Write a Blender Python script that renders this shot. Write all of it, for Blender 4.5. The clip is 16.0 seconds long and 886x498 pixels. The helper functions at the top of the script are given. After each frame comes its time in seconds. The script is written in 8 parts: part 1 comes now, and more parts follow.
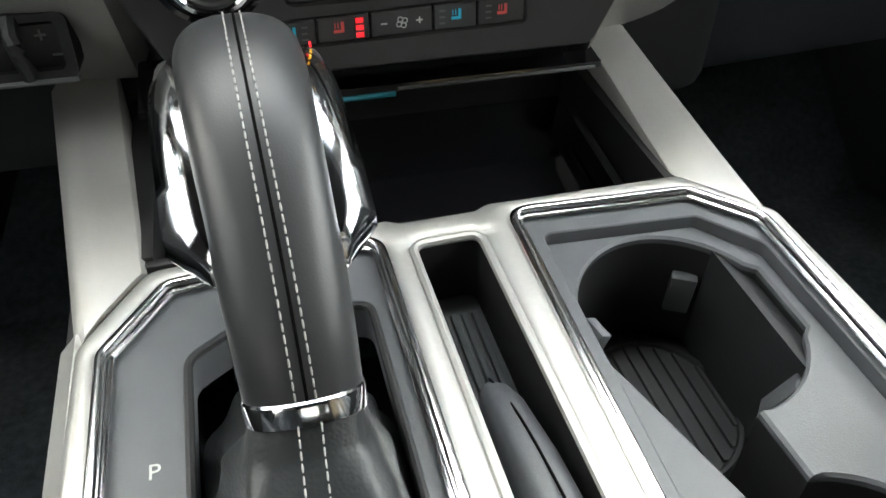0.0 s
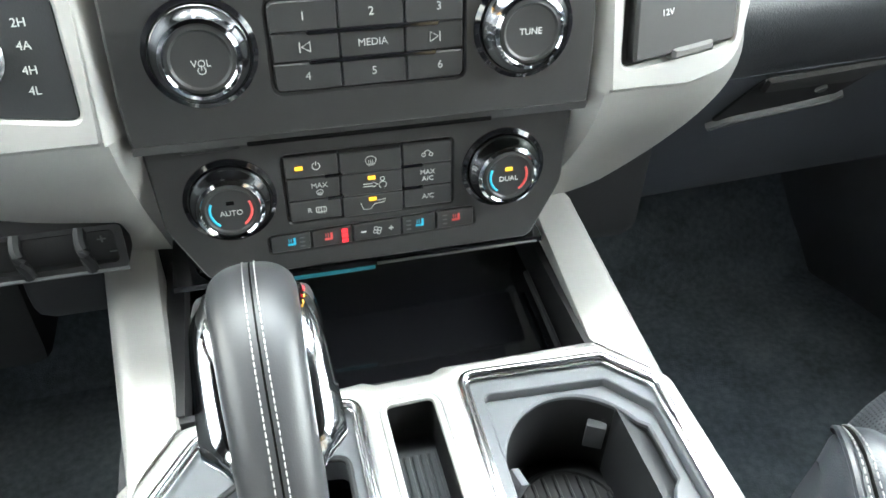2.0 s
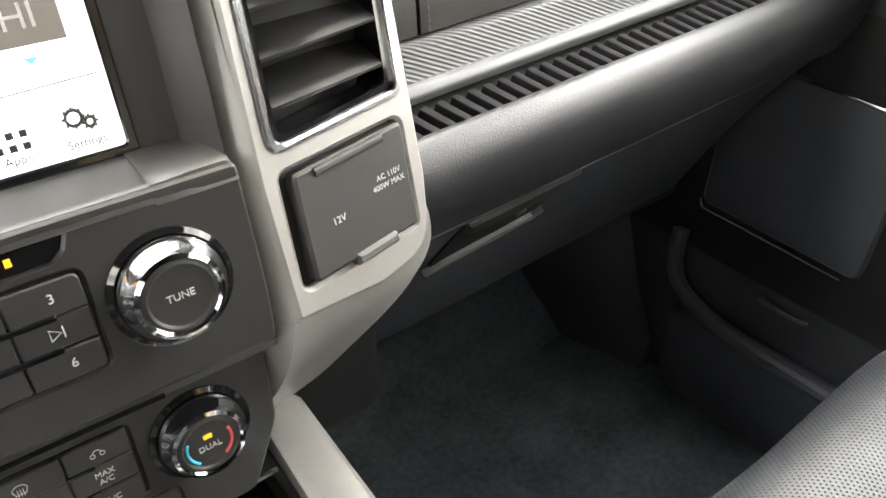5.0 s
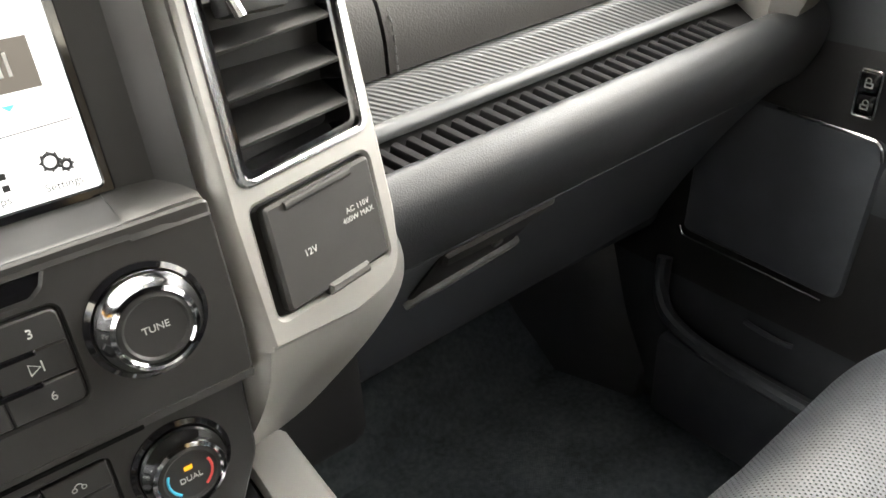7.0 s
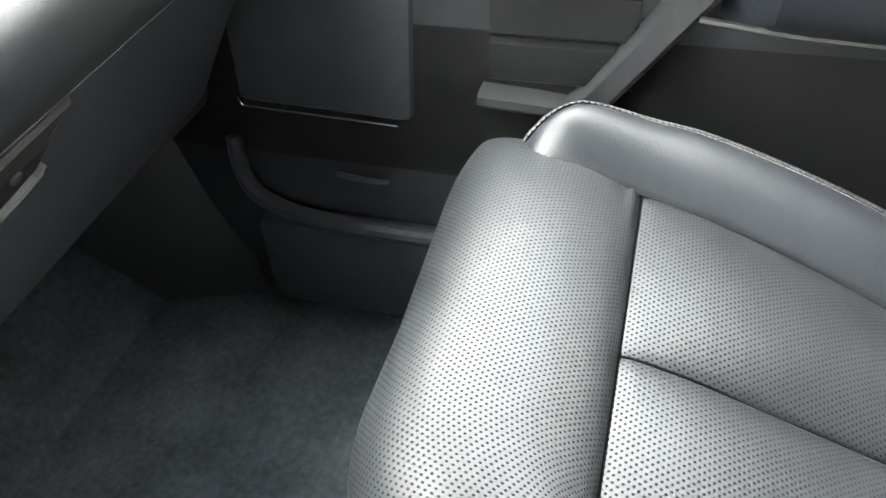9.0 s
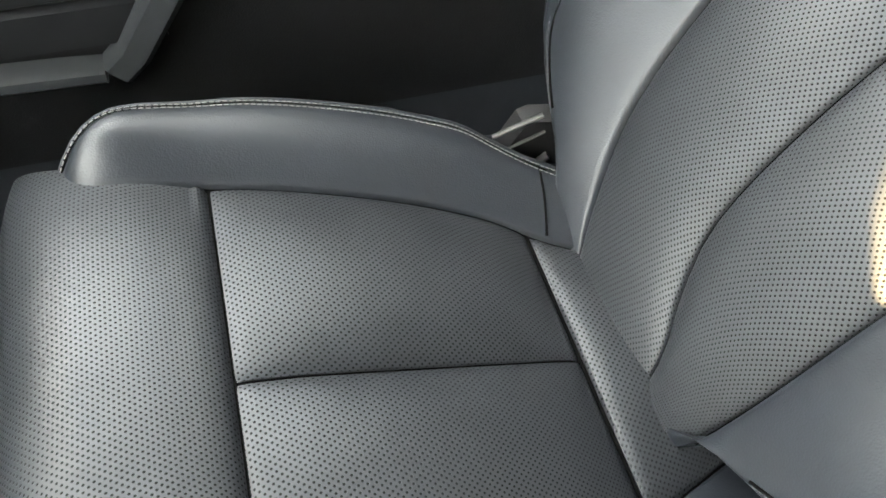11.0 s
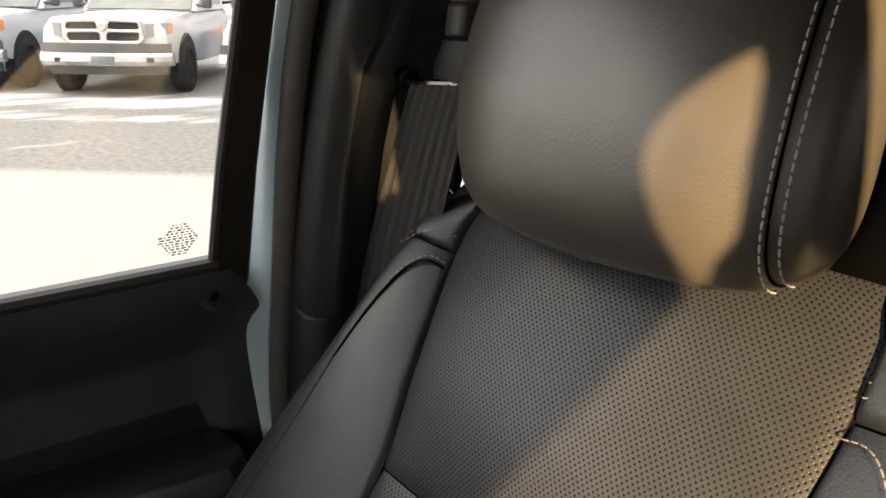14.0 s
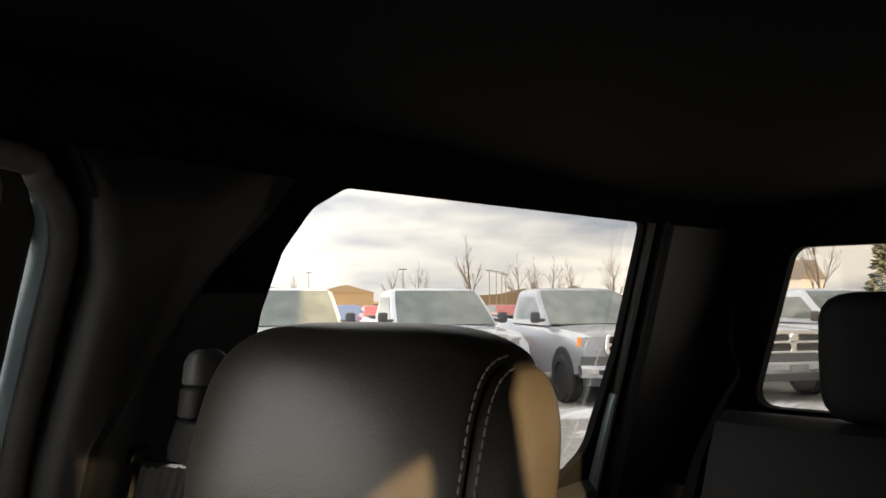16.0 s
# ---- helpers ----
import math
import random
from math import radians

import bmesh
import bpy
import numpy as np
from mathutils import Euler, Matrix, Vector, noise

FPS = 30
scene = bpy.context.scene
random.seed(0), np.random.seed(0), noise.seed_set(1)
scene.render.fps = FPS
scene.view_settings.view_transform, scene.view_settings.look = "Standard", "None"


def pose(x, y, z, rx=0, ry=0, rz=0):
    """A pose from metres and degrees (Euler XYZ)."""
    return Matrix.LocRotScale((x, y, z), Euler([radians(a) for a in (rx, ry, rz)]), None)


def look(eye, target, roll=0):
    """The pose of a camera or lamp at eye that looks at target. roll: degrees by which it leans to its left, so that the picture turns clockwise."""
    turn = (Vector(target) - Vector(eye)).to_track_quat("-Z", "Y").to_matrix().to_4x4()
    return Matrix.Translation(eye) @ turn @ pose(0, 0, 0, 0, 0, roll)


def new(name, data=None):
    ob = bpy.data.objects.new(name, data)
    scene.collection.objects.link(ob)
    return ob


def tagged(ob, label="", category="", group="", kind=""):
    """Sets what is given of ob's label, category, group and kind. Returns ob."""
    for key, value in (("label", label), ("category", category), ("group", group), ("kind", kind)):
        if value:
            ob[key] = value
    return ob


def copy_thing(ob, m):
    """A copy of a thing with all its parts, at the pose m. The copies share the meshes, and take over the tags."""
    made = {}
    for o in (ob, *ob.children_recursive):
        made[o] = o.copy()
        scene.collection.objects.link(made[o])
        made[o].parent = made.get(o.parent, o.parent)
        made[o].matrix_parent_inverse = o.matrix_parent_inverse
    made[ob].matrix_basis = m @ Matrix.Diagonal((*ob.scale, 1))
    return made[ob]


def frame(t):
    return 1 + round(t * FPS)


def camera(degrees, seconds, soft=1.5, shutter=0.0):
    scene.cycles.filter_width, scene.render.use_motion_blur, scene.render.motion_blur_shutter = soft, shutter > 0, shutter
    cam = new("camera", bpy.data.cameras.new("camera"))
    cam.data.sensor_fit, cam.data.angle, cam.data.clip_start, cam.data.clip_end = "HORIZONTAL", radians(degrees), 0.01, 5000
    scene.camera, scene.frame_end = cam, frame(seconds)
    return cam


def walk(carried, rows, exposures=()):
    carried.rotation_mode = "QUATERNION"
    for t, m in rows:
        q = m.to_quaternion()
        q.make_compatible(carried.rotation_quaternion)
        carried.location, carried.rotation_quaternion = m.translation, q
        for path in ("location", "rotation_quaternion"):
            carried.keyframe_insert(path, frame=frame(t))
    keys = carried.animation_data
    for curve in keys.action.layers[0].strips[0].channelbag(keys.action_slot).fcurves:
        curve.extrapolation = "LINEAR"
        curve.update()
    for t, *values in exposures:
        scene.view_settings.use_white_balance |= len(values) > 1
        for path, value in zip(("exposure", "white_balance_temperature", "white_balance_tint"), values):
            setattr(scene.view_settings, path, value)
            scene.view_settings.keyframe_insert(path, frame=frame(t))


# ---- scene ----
cam = camera(59.0, 16.0, soft=1.6)
PATH = [
    (0, (-0.087, -0.386, 0.702), (0.337, 1.069, -0.603), 1.7),
    (0.5, (-0.087, -0.403, 0.725), (0.329, 1.046, -0.589), 1.7),
    (1, (-0.087, -0.404, 0.732), (0.323, 1.068, -0.559), 1.8),
    (1.5, (-0.096, -0.409, 0.781), (0.316, 1.06, -0.512), 2.2),
    (2, (-0.07, -0.424, 0.864), (0.341, 1.06, -0.413), 1.9),
    (2.5, (-0.022, -0.42, 0.866), (0.409, 1.12, -0.335), -1.8),
    (3, (-0.001, -0.401, 0.889), (0.743, 1.02, -0.306), -1.0),
    (3.5, (-0.003, -0.363, 0.913), (0.904, 0.968, -0.273), -1.2),
    (4, (0.015, -0.346, 0.901), (0.99, 0.986, -0.229), -1.7),
    (4.2, (0.02, -0.326, 0.901), (1.001, 0.993, -0.238), -0.6),
    (6.3, (0.02, -0.34, 0.9), (1.017, 1.039, -0.15), -2.7),
    (6.5, (0.009, -0.349, 0.901), (1.015, 1.037, -0.133), -3.0),
    (7, (0.023, -0.354, 0.9), (1.042, 1.02, -0.136), -3.1),
    (7.5, (0.034, -0.338, 0.87), (1.128, 0.98, -0.162), -3.9),
    (8, (0.048, -0.295, 0.847), (1.358, 0.77, -0.225), -2.9),
    (8.5, (0.076, -0.283, 0.833), (1.466, 0.454, -0.401), -3.1),
    (9, (0.097, -0.297, 0.825), (1.539, 0.172, -0.478), -3.6),
    (9.5, (0.109, -0.311, 0.825), (1.524, -0.088, -0.57), -2.9),
    (9.7, (0.116, -0.322, 0.823), (1.509, -0.202, -0.607), -2.6),
    (11.8, (0.195, -0.399, 0.931), (1.319, -0.98, -0.617), 3.7),
    (12, (0.175, -0.431, 0.929), (1.422, -1.03, -0.515), -0.0),
    (12.5, (0.177, -0.469, 0.965), (1.558, -1.178, -0.296), -1.3),
    (13, (0.171, -0.467, 0.986), (1.614, -1.412, -0.026), 1.7),
    (13.5, (0.162, -0.474, 1.015), (1.637, -1.562, 0.213), 1.5),
    (14, (0.161, -0.492, 1.033), (1.664, -1.653, 0.406), 0.8),
    (14.5, (0.161, -0.539, 1.058), (1.638, -1.809, 0.604), 0.3),
    (15, (0.143, -0.555, 1.079), (1.523, -1.982, 0.829), 0.2),
    (15.5, (0.131, -0.561, 1.085), (1.407, -2.099, 1.032), 0.1),
    (16, (0.099, -0.538, 1.091), (1.389, -2.06, 1.223), -0.1),
]
EXPOSURES = [(0.0, 4.05, 6250, 3), (1.5, 4.4, 6200, 3), (2.0, 5.38, 5950, 0), (2.5, 5.45, 6150, 2), (3.2, 5.15, 6600, 8), (6.5, 4.8, 6800, 7), (7.0, 4.75, 6850, 7), (7.5, 4.95, 6850, 7), (8.5, 5.55, 6400, 4), (9.7, 5.45, 6400, 3), (12.0, 4.1, 6350, 3), (13.0, 3.75, 6600, 8), (13.5, 2.75, 6700, 10), (14.0, 2.02, 6800, 10), (14.25, 1.72, 6850, 11), (14.5, 1.02, 6900, 12), (15.0, 1.0, 6800, 11), (15.5, 1.15, 6700, 10), (16.0, 1.2, 6700, 10)]

K = 0.88          # plan units to metres


def kpos(p):
    return tuple(K * c for c in p)


walk(cam, [(t, look(kpos(eye), kpos(target), roll)) for t, eye, target, roll in PATH], EXPOSURES)

# ---- world and sun ----
SUN_WAY = Vector((1.0, -0.84, -0.18)).normalized()      # the way the light travels
sun_el = math.asin(-SUN_WAY.z)
sun_az = math.atan2(-SUN_WAY.x, -SUN_WAY.y)             # from +y towards +x
world = bpy.data.worlds.new("sky")
scene.world = world
world.use_nodes = True
wn, wl = world.node_tree.nodes, world.node_tree.links
wn.clear()
sky = wn.new("ShaderNodeTexSky")
sky.sky_type, sky.sun_disc = "NISHITA", False
sky.sun_elevation, sky.sun_rotation = sun_el + radians(6), sun_az
sky.air_density, sky.dust_density = 1.0, 2.0
w_co = wn.new("ShaderNodeTexCoord")
w_map = wn.new("ShaderNodeMapping")
w_map.inputs["Scale"].default_value = (1.5, 1.5, 6.0)
w_noise = wn.new("ShaderNodeTexNoise")
w_noise.inputs["Scale"].default_value, w_noise.inputs["Detail"].default_value = 1.9, 7
w_ramp = wn.new("ShaderNodeValToRGB")
w_ramp.color_ramp.elements[0].position, w_ramp.color_ramp.elements[0].color = 0.40, (6.9, 7.2, 8.1, 1)
w_ramp.color_ramp.elements[1].position, w_ramp.color_ramp.elements[1].color = 0.60, (19.0, 17.6, 15.6, 1)
w_mix = wn.new("ShaderNodeMix")
w_mix.data_type = "RGBA"
w_mix.inputs[0].default_value = 0.85
w_bg = wn.new("ShaderNodeBackground")
w_bg.inputs["Strength"].default_value = 0.045
w_out = wn.new("ShaderNodeOutputWorld")
wl.new(w_co.outputs["Generated"], w_map.inputs["Vector"])
wl.new(w_map.outputs["Vector"], w_noise.inputs["Vector"])
wl.new(w_noise.outputs["Fac"], w_ramp.inputs["Fac"])
wl.new(sky.outputs["Color"], w_mix.inputs[6])
wl.new(w_ramp.outputs["Color"], w_mix.inputs[7])
w_dot = wn.new("ShaderNodeVectorMath")
w_dot.operation = "DOT_PRODUCT"
w_dot.inputs[1].default_value = Vector((0.5, 0.83, 0.2)).normalized()     # the sky is brightest ahead, on the passenger side
w_glow = wn.new("ShaderNodeMapRange")
w_glow.interpolation_type = "SMOOTHSTEP"
w_glow.inputs["From Min"].default_value, w_glow.inputs["From Max"].default_value = -0.5, 0.75
w_glow.inputs["To Min"].default_value, w_glow.inputs["To Max"].default_value = 0.62, 2.5
w_mul = wn.new("ShaderNodeVectorMath")
w_mul.operation = "SCALE"
wl.new(w_co.outputs["Generated"], w_dot.inputs[0])
wl.new(w_dot.outputs["Value"], w_glow.inputs["Value"])
wl.new(w_mix.outputs[2], w_mul.inputs[0])
wl.new(w_glow.outputs["Result"], w_mul.inputs["Scale"])
wl.new(w_mul.outputs["Vector"], w_bg.inputs["Color"])
wl.new(w_bg.outputs["Background"], w_out.inputs["Surface"])
sun_data = bpy.data.lights.new("sun", "SUN")
sun_data.energy, sun_data.angle, sun_data.color = 6.2, radians(0.35), (1.0, 0.69, 0.34)
sun = new("sun", sun_data)
sun.matrix_world = SUN_WAY.to_track_quat("-Z", "Y").to_matrix().to_4x4()

# ---- materials ----


def mat(name, color, rough=0.5, metal=0.0, spec=0.5, vary=0.0, vscale=40.0, bump=0.0, bscale=300.0, kind="noise", stain=0.0, emit=None, estr=0.0, coat=0.0, rvary=0.0, crough=0.03, crease=0.0):
    m = bpy.data.materials.new(name)
    m.use_nodes = True
    n, l = m.node_tree.nodes, m.node_tree.links
    b = n["Principled BSDF"]
    b.inputs["Base Color"].default_value = (*color, 1)
    b.inputs["Roughness"].default_value = rough
    b.inputs["Metallic"].default_value = metal
    b.inputs["Specular IOR Level"].default_value = spec
    b.inputs["Coat Weight"].default_value = coat
    b.inputs["Coat Roughness"].default_value = crough
    if emit:
        b.inputs["Emission Color"].default_value = (*emit, 1)
        b.inputs["Emission Strength"].default_value = estr
    co = n.new("ShaderNodeTexCoord")
    if vary or stain:
        t1 = n.new("ShaderNodeTexNoise")
        t1.inputs["Scale"].default_value, t1.inputs["Detail"].default_value = vscale, 6
        l.new(co.outputs["Object"], t1.inputs["Vector"])
        t2 = n.new("ShaderNodeTexNoise")
        t2.inputs["Scale"].default_value, t2.inputs["Detail"].default_value = vscale * 0.13, 4
        l.new(co.outputs["Object"], t2.inputs["Vector"])
        add = n.new("ShaderNodeMath")
        add.operation = "ADD"
        l.new(t1.outputs["Fac"], add.inputs[0])
        l.new(t2.outputs["Fac"], add.inputs[1])
        mr = n.new("ShaderNodeMapRange")
        mr.inputs["From Min"].default_value, mr.inputs["From Max"].default_value = 0.7, 1.3
        mr.inputs["To Min"].default_value, mr.inputs["To Max"].default_value = 1 - vary, 1 + vary
        l.new(add.outputs[0], mr.inputs["Value"])
        mx = n.new("ShaderNodeVectorMath")
        mx.operation = "SCALE"
        mx.inputs[0].default_value = color
        l.new(mr.outputs["Result"], mx.inputs["Scale"])
        l.new(mx.outputs["Vector"], b.inputs["Base Color"])
        if rvary:
            rr = n.new("ShaderNodeMapRange")
            rr.inputs["From Min"].default_value, rr.inputs["From Max"].default_value = 0.35, 0.65
            rr.inputs["To Min"].default_value, rr.inputs["To Max"].default_value = rough - rvary, rough + rvary
            l.new(t2.outputs["Fac"], rr.inputs["Value"])
            l.new(rr.outputs["Result"], b.inputs["Roughness"])
    if bump:
        if kind == "grain":
            t = n.new("ShaderNodeTexVoronoi")
            t.feature = "SMOOTH_F1"
            t.inputs["Scale"].default_value = bscale
            t.inputs["Randomness"].default_value = 1.0
            out = t.outputs["Distance"]
        else:
            t = n.new("ShaderNodeTexNoise")
            t.inputs["Scale"].default_value, t.inputs["Detail"].default_value = bscale, 5
            out = t.outputs["Fac"]
        l.new(co.outputs["Object"], t.inputs["Vector"])
        bp = n.new("ShaderNodeBump")
        bp.inputs["Strength"].default_value, bp.inputs["Distance"].default_value = bump, 0.0008
        l.new(out, bp.inputs["Height"])
        l.new(bp.outputs["Normal"], b.inputs["Normal"])
        if crease:
            creased(m, bp, crease)
    return m


def creased(m, bp, strength):
    """Soft wrinkles under a fine relief."""
    n, l = m.node_tree.nodes, m.node_tree.links
    co = n.new("ShaderNodeTexCoord")
    w = n.new("ShaderNodeTexNoise")
    w.inputs["Scale"].default_value, w.inputs["Detail"].default_value, w.inputs["Distortion"].default_value = 17, 2, 0.5
    l.new(co.outputs["Object"], w.inputs["Vector"])
    b2 = n.new("ShaderNodeBump")
    b2.inputs["Strength"].default_value, b2.inputs["Distance"].default_value = strength, 0.006
    l.new(w.outputs["Fac"], b2.inputs["Height"])
    l.new(b2.outputs["Normal"], bp.inputs["Normal"])


def perforated(name, color, pitch=0.0038, hole=0.00064, rough=0.46):
    """Leather with staggered rows of small punched holes, laid out by the UV map in metres."""
    m = mat(name, color, rough, spec=0.5, vary=0.16, vscale=30, rvary=0.08)
    n, l = m.node_tree.nodes, m.node_tree.links
    b = n["Principled BSDF"]
    uv = n.new("ShaderNodeUVMap")
    sep = n.new("ShaderNodeSeparateXYZ")
    l.new(uv.outputs["UV"], sep.inputs["Vector"])

    def op(kind, a, c=None):
        x = n.new("ShaderNodeMath")
        x.operation = kind
        for i, v in enumerate((a, c)):
            if v is None:
                continue
            if isinstance(v, (int, float)):
                x.inputs[i].default_value = v
            else:
                l.new(v, x.inputs[i])
        return x.outputs[0]

    u = op("DIVIDE", sep.outputs["X"], pitch)
    v = op("DIVIDE", sep.outputs["Y"], pitch * 0.62)
    row = op("FLOOR", v)
    shift = op("MULTIPLY", op("MODULO", row, 2.0), 0.5)
    fu = op("SUBTRACT", op("FRACT", op("ADD", u, shift)), 0.5)
    fv = op("MULTIPLY", op("SUBTRACT", op("FRACT", v), 0.5), 0.62)
    d = op("SQRT", op("ADD", op("MULTIPLY", fu, fu), op("MULTIPLY", fv, fv)))
    mr = n.new("ShaderNodeMapRange")
    mr.interpolation_type = "SMOOTHSTEP"
    mr.inputs["From Min"].default_value, mr.inputs["From Max"].default_value = hole / pitch * 0.60, hole / pitch * 1.55
    l.new(d, mr.inputs["Value"])
    old = b.inputs["Base Color"].links[0].from_socket
    mix = n.new("ShaderNodeMix")
    mix.data_type = "RGBA"
    mix.inputs[6].default_value = (0.005, 0.005, 0.005, 1)
    l.new(mr.outputs["Result"], mix.inputs[0])
    l.new(old, mix.inputs[7])
    l.new(mix.outputs[2], b.inputs["Base Color"])
    sp = op("ADD", op("MULTIPLY", mr.outputs["Result"], 0.36), 0.05)
    l.new(sp, b.inputs["Specular IOR Level"])
    co = n.new("ShaderNodeTexCoord")
    g = n.new("ShaderNodeTexVoronoi")
    g.feature = "SMOOTH_F1"
    g.inputs["Scale"].default_value = 700
    l.new(co.outputs["Object"], g.inputs["Vector"])
    h = op("ADD", mr.outputs["Result"], op("MULTIPLY", g.outputs["Distance"], 0.35))
    bp = n.new("ShaderNodeBump")
    bp.inputs["Strength"].default_value, bp.inputs["Distance"].default_value = 0.4, 0.0005
    l.new(h, bp.inputs["Height"])
    l.new(bp.outputs["Normal"], b.inputs["Normal"])
    creased(m, bp, 0.15)
    return m


def carbon_weave(name):
    """Ribbed, woven-look silver grey film, diagonal threads by the UV map."""
    m = mat(name, (0.10, 0.105, 0.11), 0.42, metal=0.2)
    n, l = m.node_tree.nodes, m.node_tree.links
    b = n["Principled BSDF"]
    uv = n.new("ShaderNodeUVMap")
    mp = n.new("ShaderNodeMapping")
    mp.inputs["Rotation"].default_value = (0, 0, radians(62))
    w = n.new("ShaderNodeTexWave")
    w.wave_profile = "TRI"
    w.inputs["Scale"].default_value = 105
    w.inputs["Distortion"].default_value = 0.15
    l.new(uv.outputs["UV"], mp.inputs["Vector"])
    l.new(mp.outputs["Vector"], w.inputs["Vector"])
    r = n.new("ShaderNodeValToRGB")
    r.color_ramp.elements[0].position, r.color_ramp.elements[0].color = 0.30, (0.018, 0.019, 0.020, 1)
    r.color_ramp.elements[1].position, r.color_ramp.elements[1].color = 0.70, (0.075, 0.079, 0.082, 1)
    l.new(w.outputs["Color"], r.inputs["Fac"])
    l.new(r.outputs["Color"], b.inputs["Base Color"])
    bp = n.new("ShaderNodeBump")
    bp.inputs["Strength"].default_value, bp.inputs["Distance"].default_value = 0.5, 0.0006
    l.new(w.outputs["Fac"], bp.inputs["Height"])
    l.new(bp.outputs["Normal"], b.inputs["Normal"])
    return m


def pane(name, tint=(1, 1, 1), alpha=0.06):
    m = bpy.data.materials.new(name)
    m.use_nodes = True
    n, l = m.node_tree.nodes, m.node_tree.links
    n.clear()
    tr, gl, mx, out = (n.new("ShaderNodeBsdfTransparent"), n.new("ShaderNodeBsdfGlossy"), n.new("ShaderNodeMixShader"), n.new("ShaderNodeOutputMaterial"))
    tr.inputs["Color"].default_value = (*tint, 1)
    gl.inputs["Roughness"].default_value = 0.02
    mx.inputs["Fac"].default_value = alpha
    l.new(tr.outputs[0], mx.inputs[1])
    l.new(gl.outputs[0], mx.inputs[2])
    l.new(mx.outputs[0], out.inputs["Surface"])
    return m


LEATHER = mat("black_leather", (0.0145, 0.0168, 0.0212), 0.44, spec=0.50, crease=0.16, vary=0.18, vscale=25, bump=0.20, bscale=850, kind="grain", rvary=0.06)
SMOOTH_LEATHER = mat("smooth_black_leather", (0.026, 0.0265, 0.028), 0.42, spec=0.4, vary=0.18, vscale=25, bump=0.05, bscale=1400, kind="grain", rvary=0.06)
PERF = perforated("perforated_black_leather", (0.0205, 0.0222, 0.0255))
THREAD = mat("pale_grey_thread", (0.33, 0.325, 0.31), 0.7, vary=0.2, vscale=900)
MID_THREAD = mat("grey_thread", (0.20, 0.197, 0.19), 0.7)
HEADTHREAD = mat("pale_headrest_thread", (0.34, 0.325, 0.30), 0.7)
DARK_THREAD = mat("dark_grey_thread", (0.10, 0.10, 0.10), 0.7)
SEAM = mat("black_seam", (0.004, 0.004, 0.004), 0.95, spec=0.02)
PLASTIC = mat("grained_black_plastic", (0.016, 0.0168, 0.0182), 0.52, spec=0.45, vary=0.15, vscale=30, bump=0.18, bscale=1200, kind="grain")
# lid, bin and shroud plastics lightened and cooled to stand in for veiling haze
HAZELID = mat("grained_hazy_lid_plastic", (0.050, 0.056, 0.067), 0.5, spec=0.6, vary=0.12, vscale=22, bump=0.30, bscale=1000, kind="grain", rvary=0.05)
HAZELOW = mat("slate_door_bin_plastic", (0.046, 0.051, 0.060), 0.55, spec=0.45, vary=0.15, vscale=30, bump=0.2, bscale=1100, kind="grain")
DOORDARK = mat("slate_black_plastic", (0.034, 0.037, 0.0425), 0.55, spec=0.45, vary=0.15, vscale=30, bump=0.2, bscale=1100, kind="grain")
SOFT = mat("soft_black_dash_skin", (0.022, 0.0235, 0.026), 0.43, spec=0.6, vary=0.12, vscale=22, bump=0.30, bscale=1000, kind="grain", rvary=0.05)
PADSKIN = mat("dark_brown_dash_leather", (0.030, 0.028, 0.026), 0.6, vary=0.12, vscale=22, bump=0.25, bscale=800, kind="grain")
LIPGREY = mat("satin_grey_lip", (0.115, 0.118, 0.122), 0.45, metal=0.3, vary=0.05, vscale=30)
FACE = mat("charcoal_panel_plastic", (0.024, 0.0235, 0.023), 0.36, vary=0.1, vscale=60, bump=0.12, bscale=1500)
KEYCAP = mat("charcoal_button_plastic", (0.022, 0.0217, 0.0215), 0.48, vary=0.1, vscale=80, bump=0.1, bscale=1800)
GREYTRAY = mat("slate_grey_plastic", (0.085, 0.088, 0.095), 0.50, vary=0.07, vscale=50, bump=0.18, bscale=1600)
GLOSS = mat("gloss_black_plastic", (0.006, 0.006, 0.007), 0.08, coat=0.3)
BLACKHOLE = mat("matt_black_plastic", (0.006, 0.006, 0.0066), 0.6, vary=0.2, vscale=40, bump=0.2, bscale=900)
SLATBLACK = mat("matt_slat_plastic", (0.011, 0.011, 0.0118), 0.72, spec=0.12, vary=0.2, vscale=40, bump=0.2, bscale=900)
RUBBER = mat("black_rubber", (0.014, 0.014, 0.015), 0.62, vary=0.2, vscale=60, bump=0.2, bscale=900)
CHROME = mat("chrome", (0.78, 0.78, 0.79), 0.15, metal=1.0, vary=0.03, vscale=15)
WINGCHROME = mat("smoked_chrome", (0.50, 0.51, 0.53), 0.10, metal=1.0, vary=0.04, vscale=15, bump=0.10, bscale=30)
DULLCHROME = mat("satin_chrome", (0.62, 0.62, 0.62), 0.22, metal=1.0)
SILVER = mat("satin_silver_paint", (0.40, 0.392, 0.372), 0.42, metal=0.55, vary=0.04, vscale=20, bump=0.05, bscale=2500)
# carpet base lifted to stand in for the same haze
CARPET = mat("charcoal_carpet", (0.078, 0.090, 0.100), 0.95, spec=0.1, vary=0.35, vscale=120, bump=1.0, bscale=520)
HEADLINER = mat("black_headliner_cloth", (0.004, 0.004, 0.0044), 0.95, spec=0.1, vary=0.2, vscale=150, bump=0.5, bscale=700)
PILLARSKIN = mat("charcoal_pillar_plastic", (0.023, 0.0235, 0.0238), 0.50, spec=0.4, vary=0.15, vscale=30, bump=0.3, bscale=800, kind="grain")
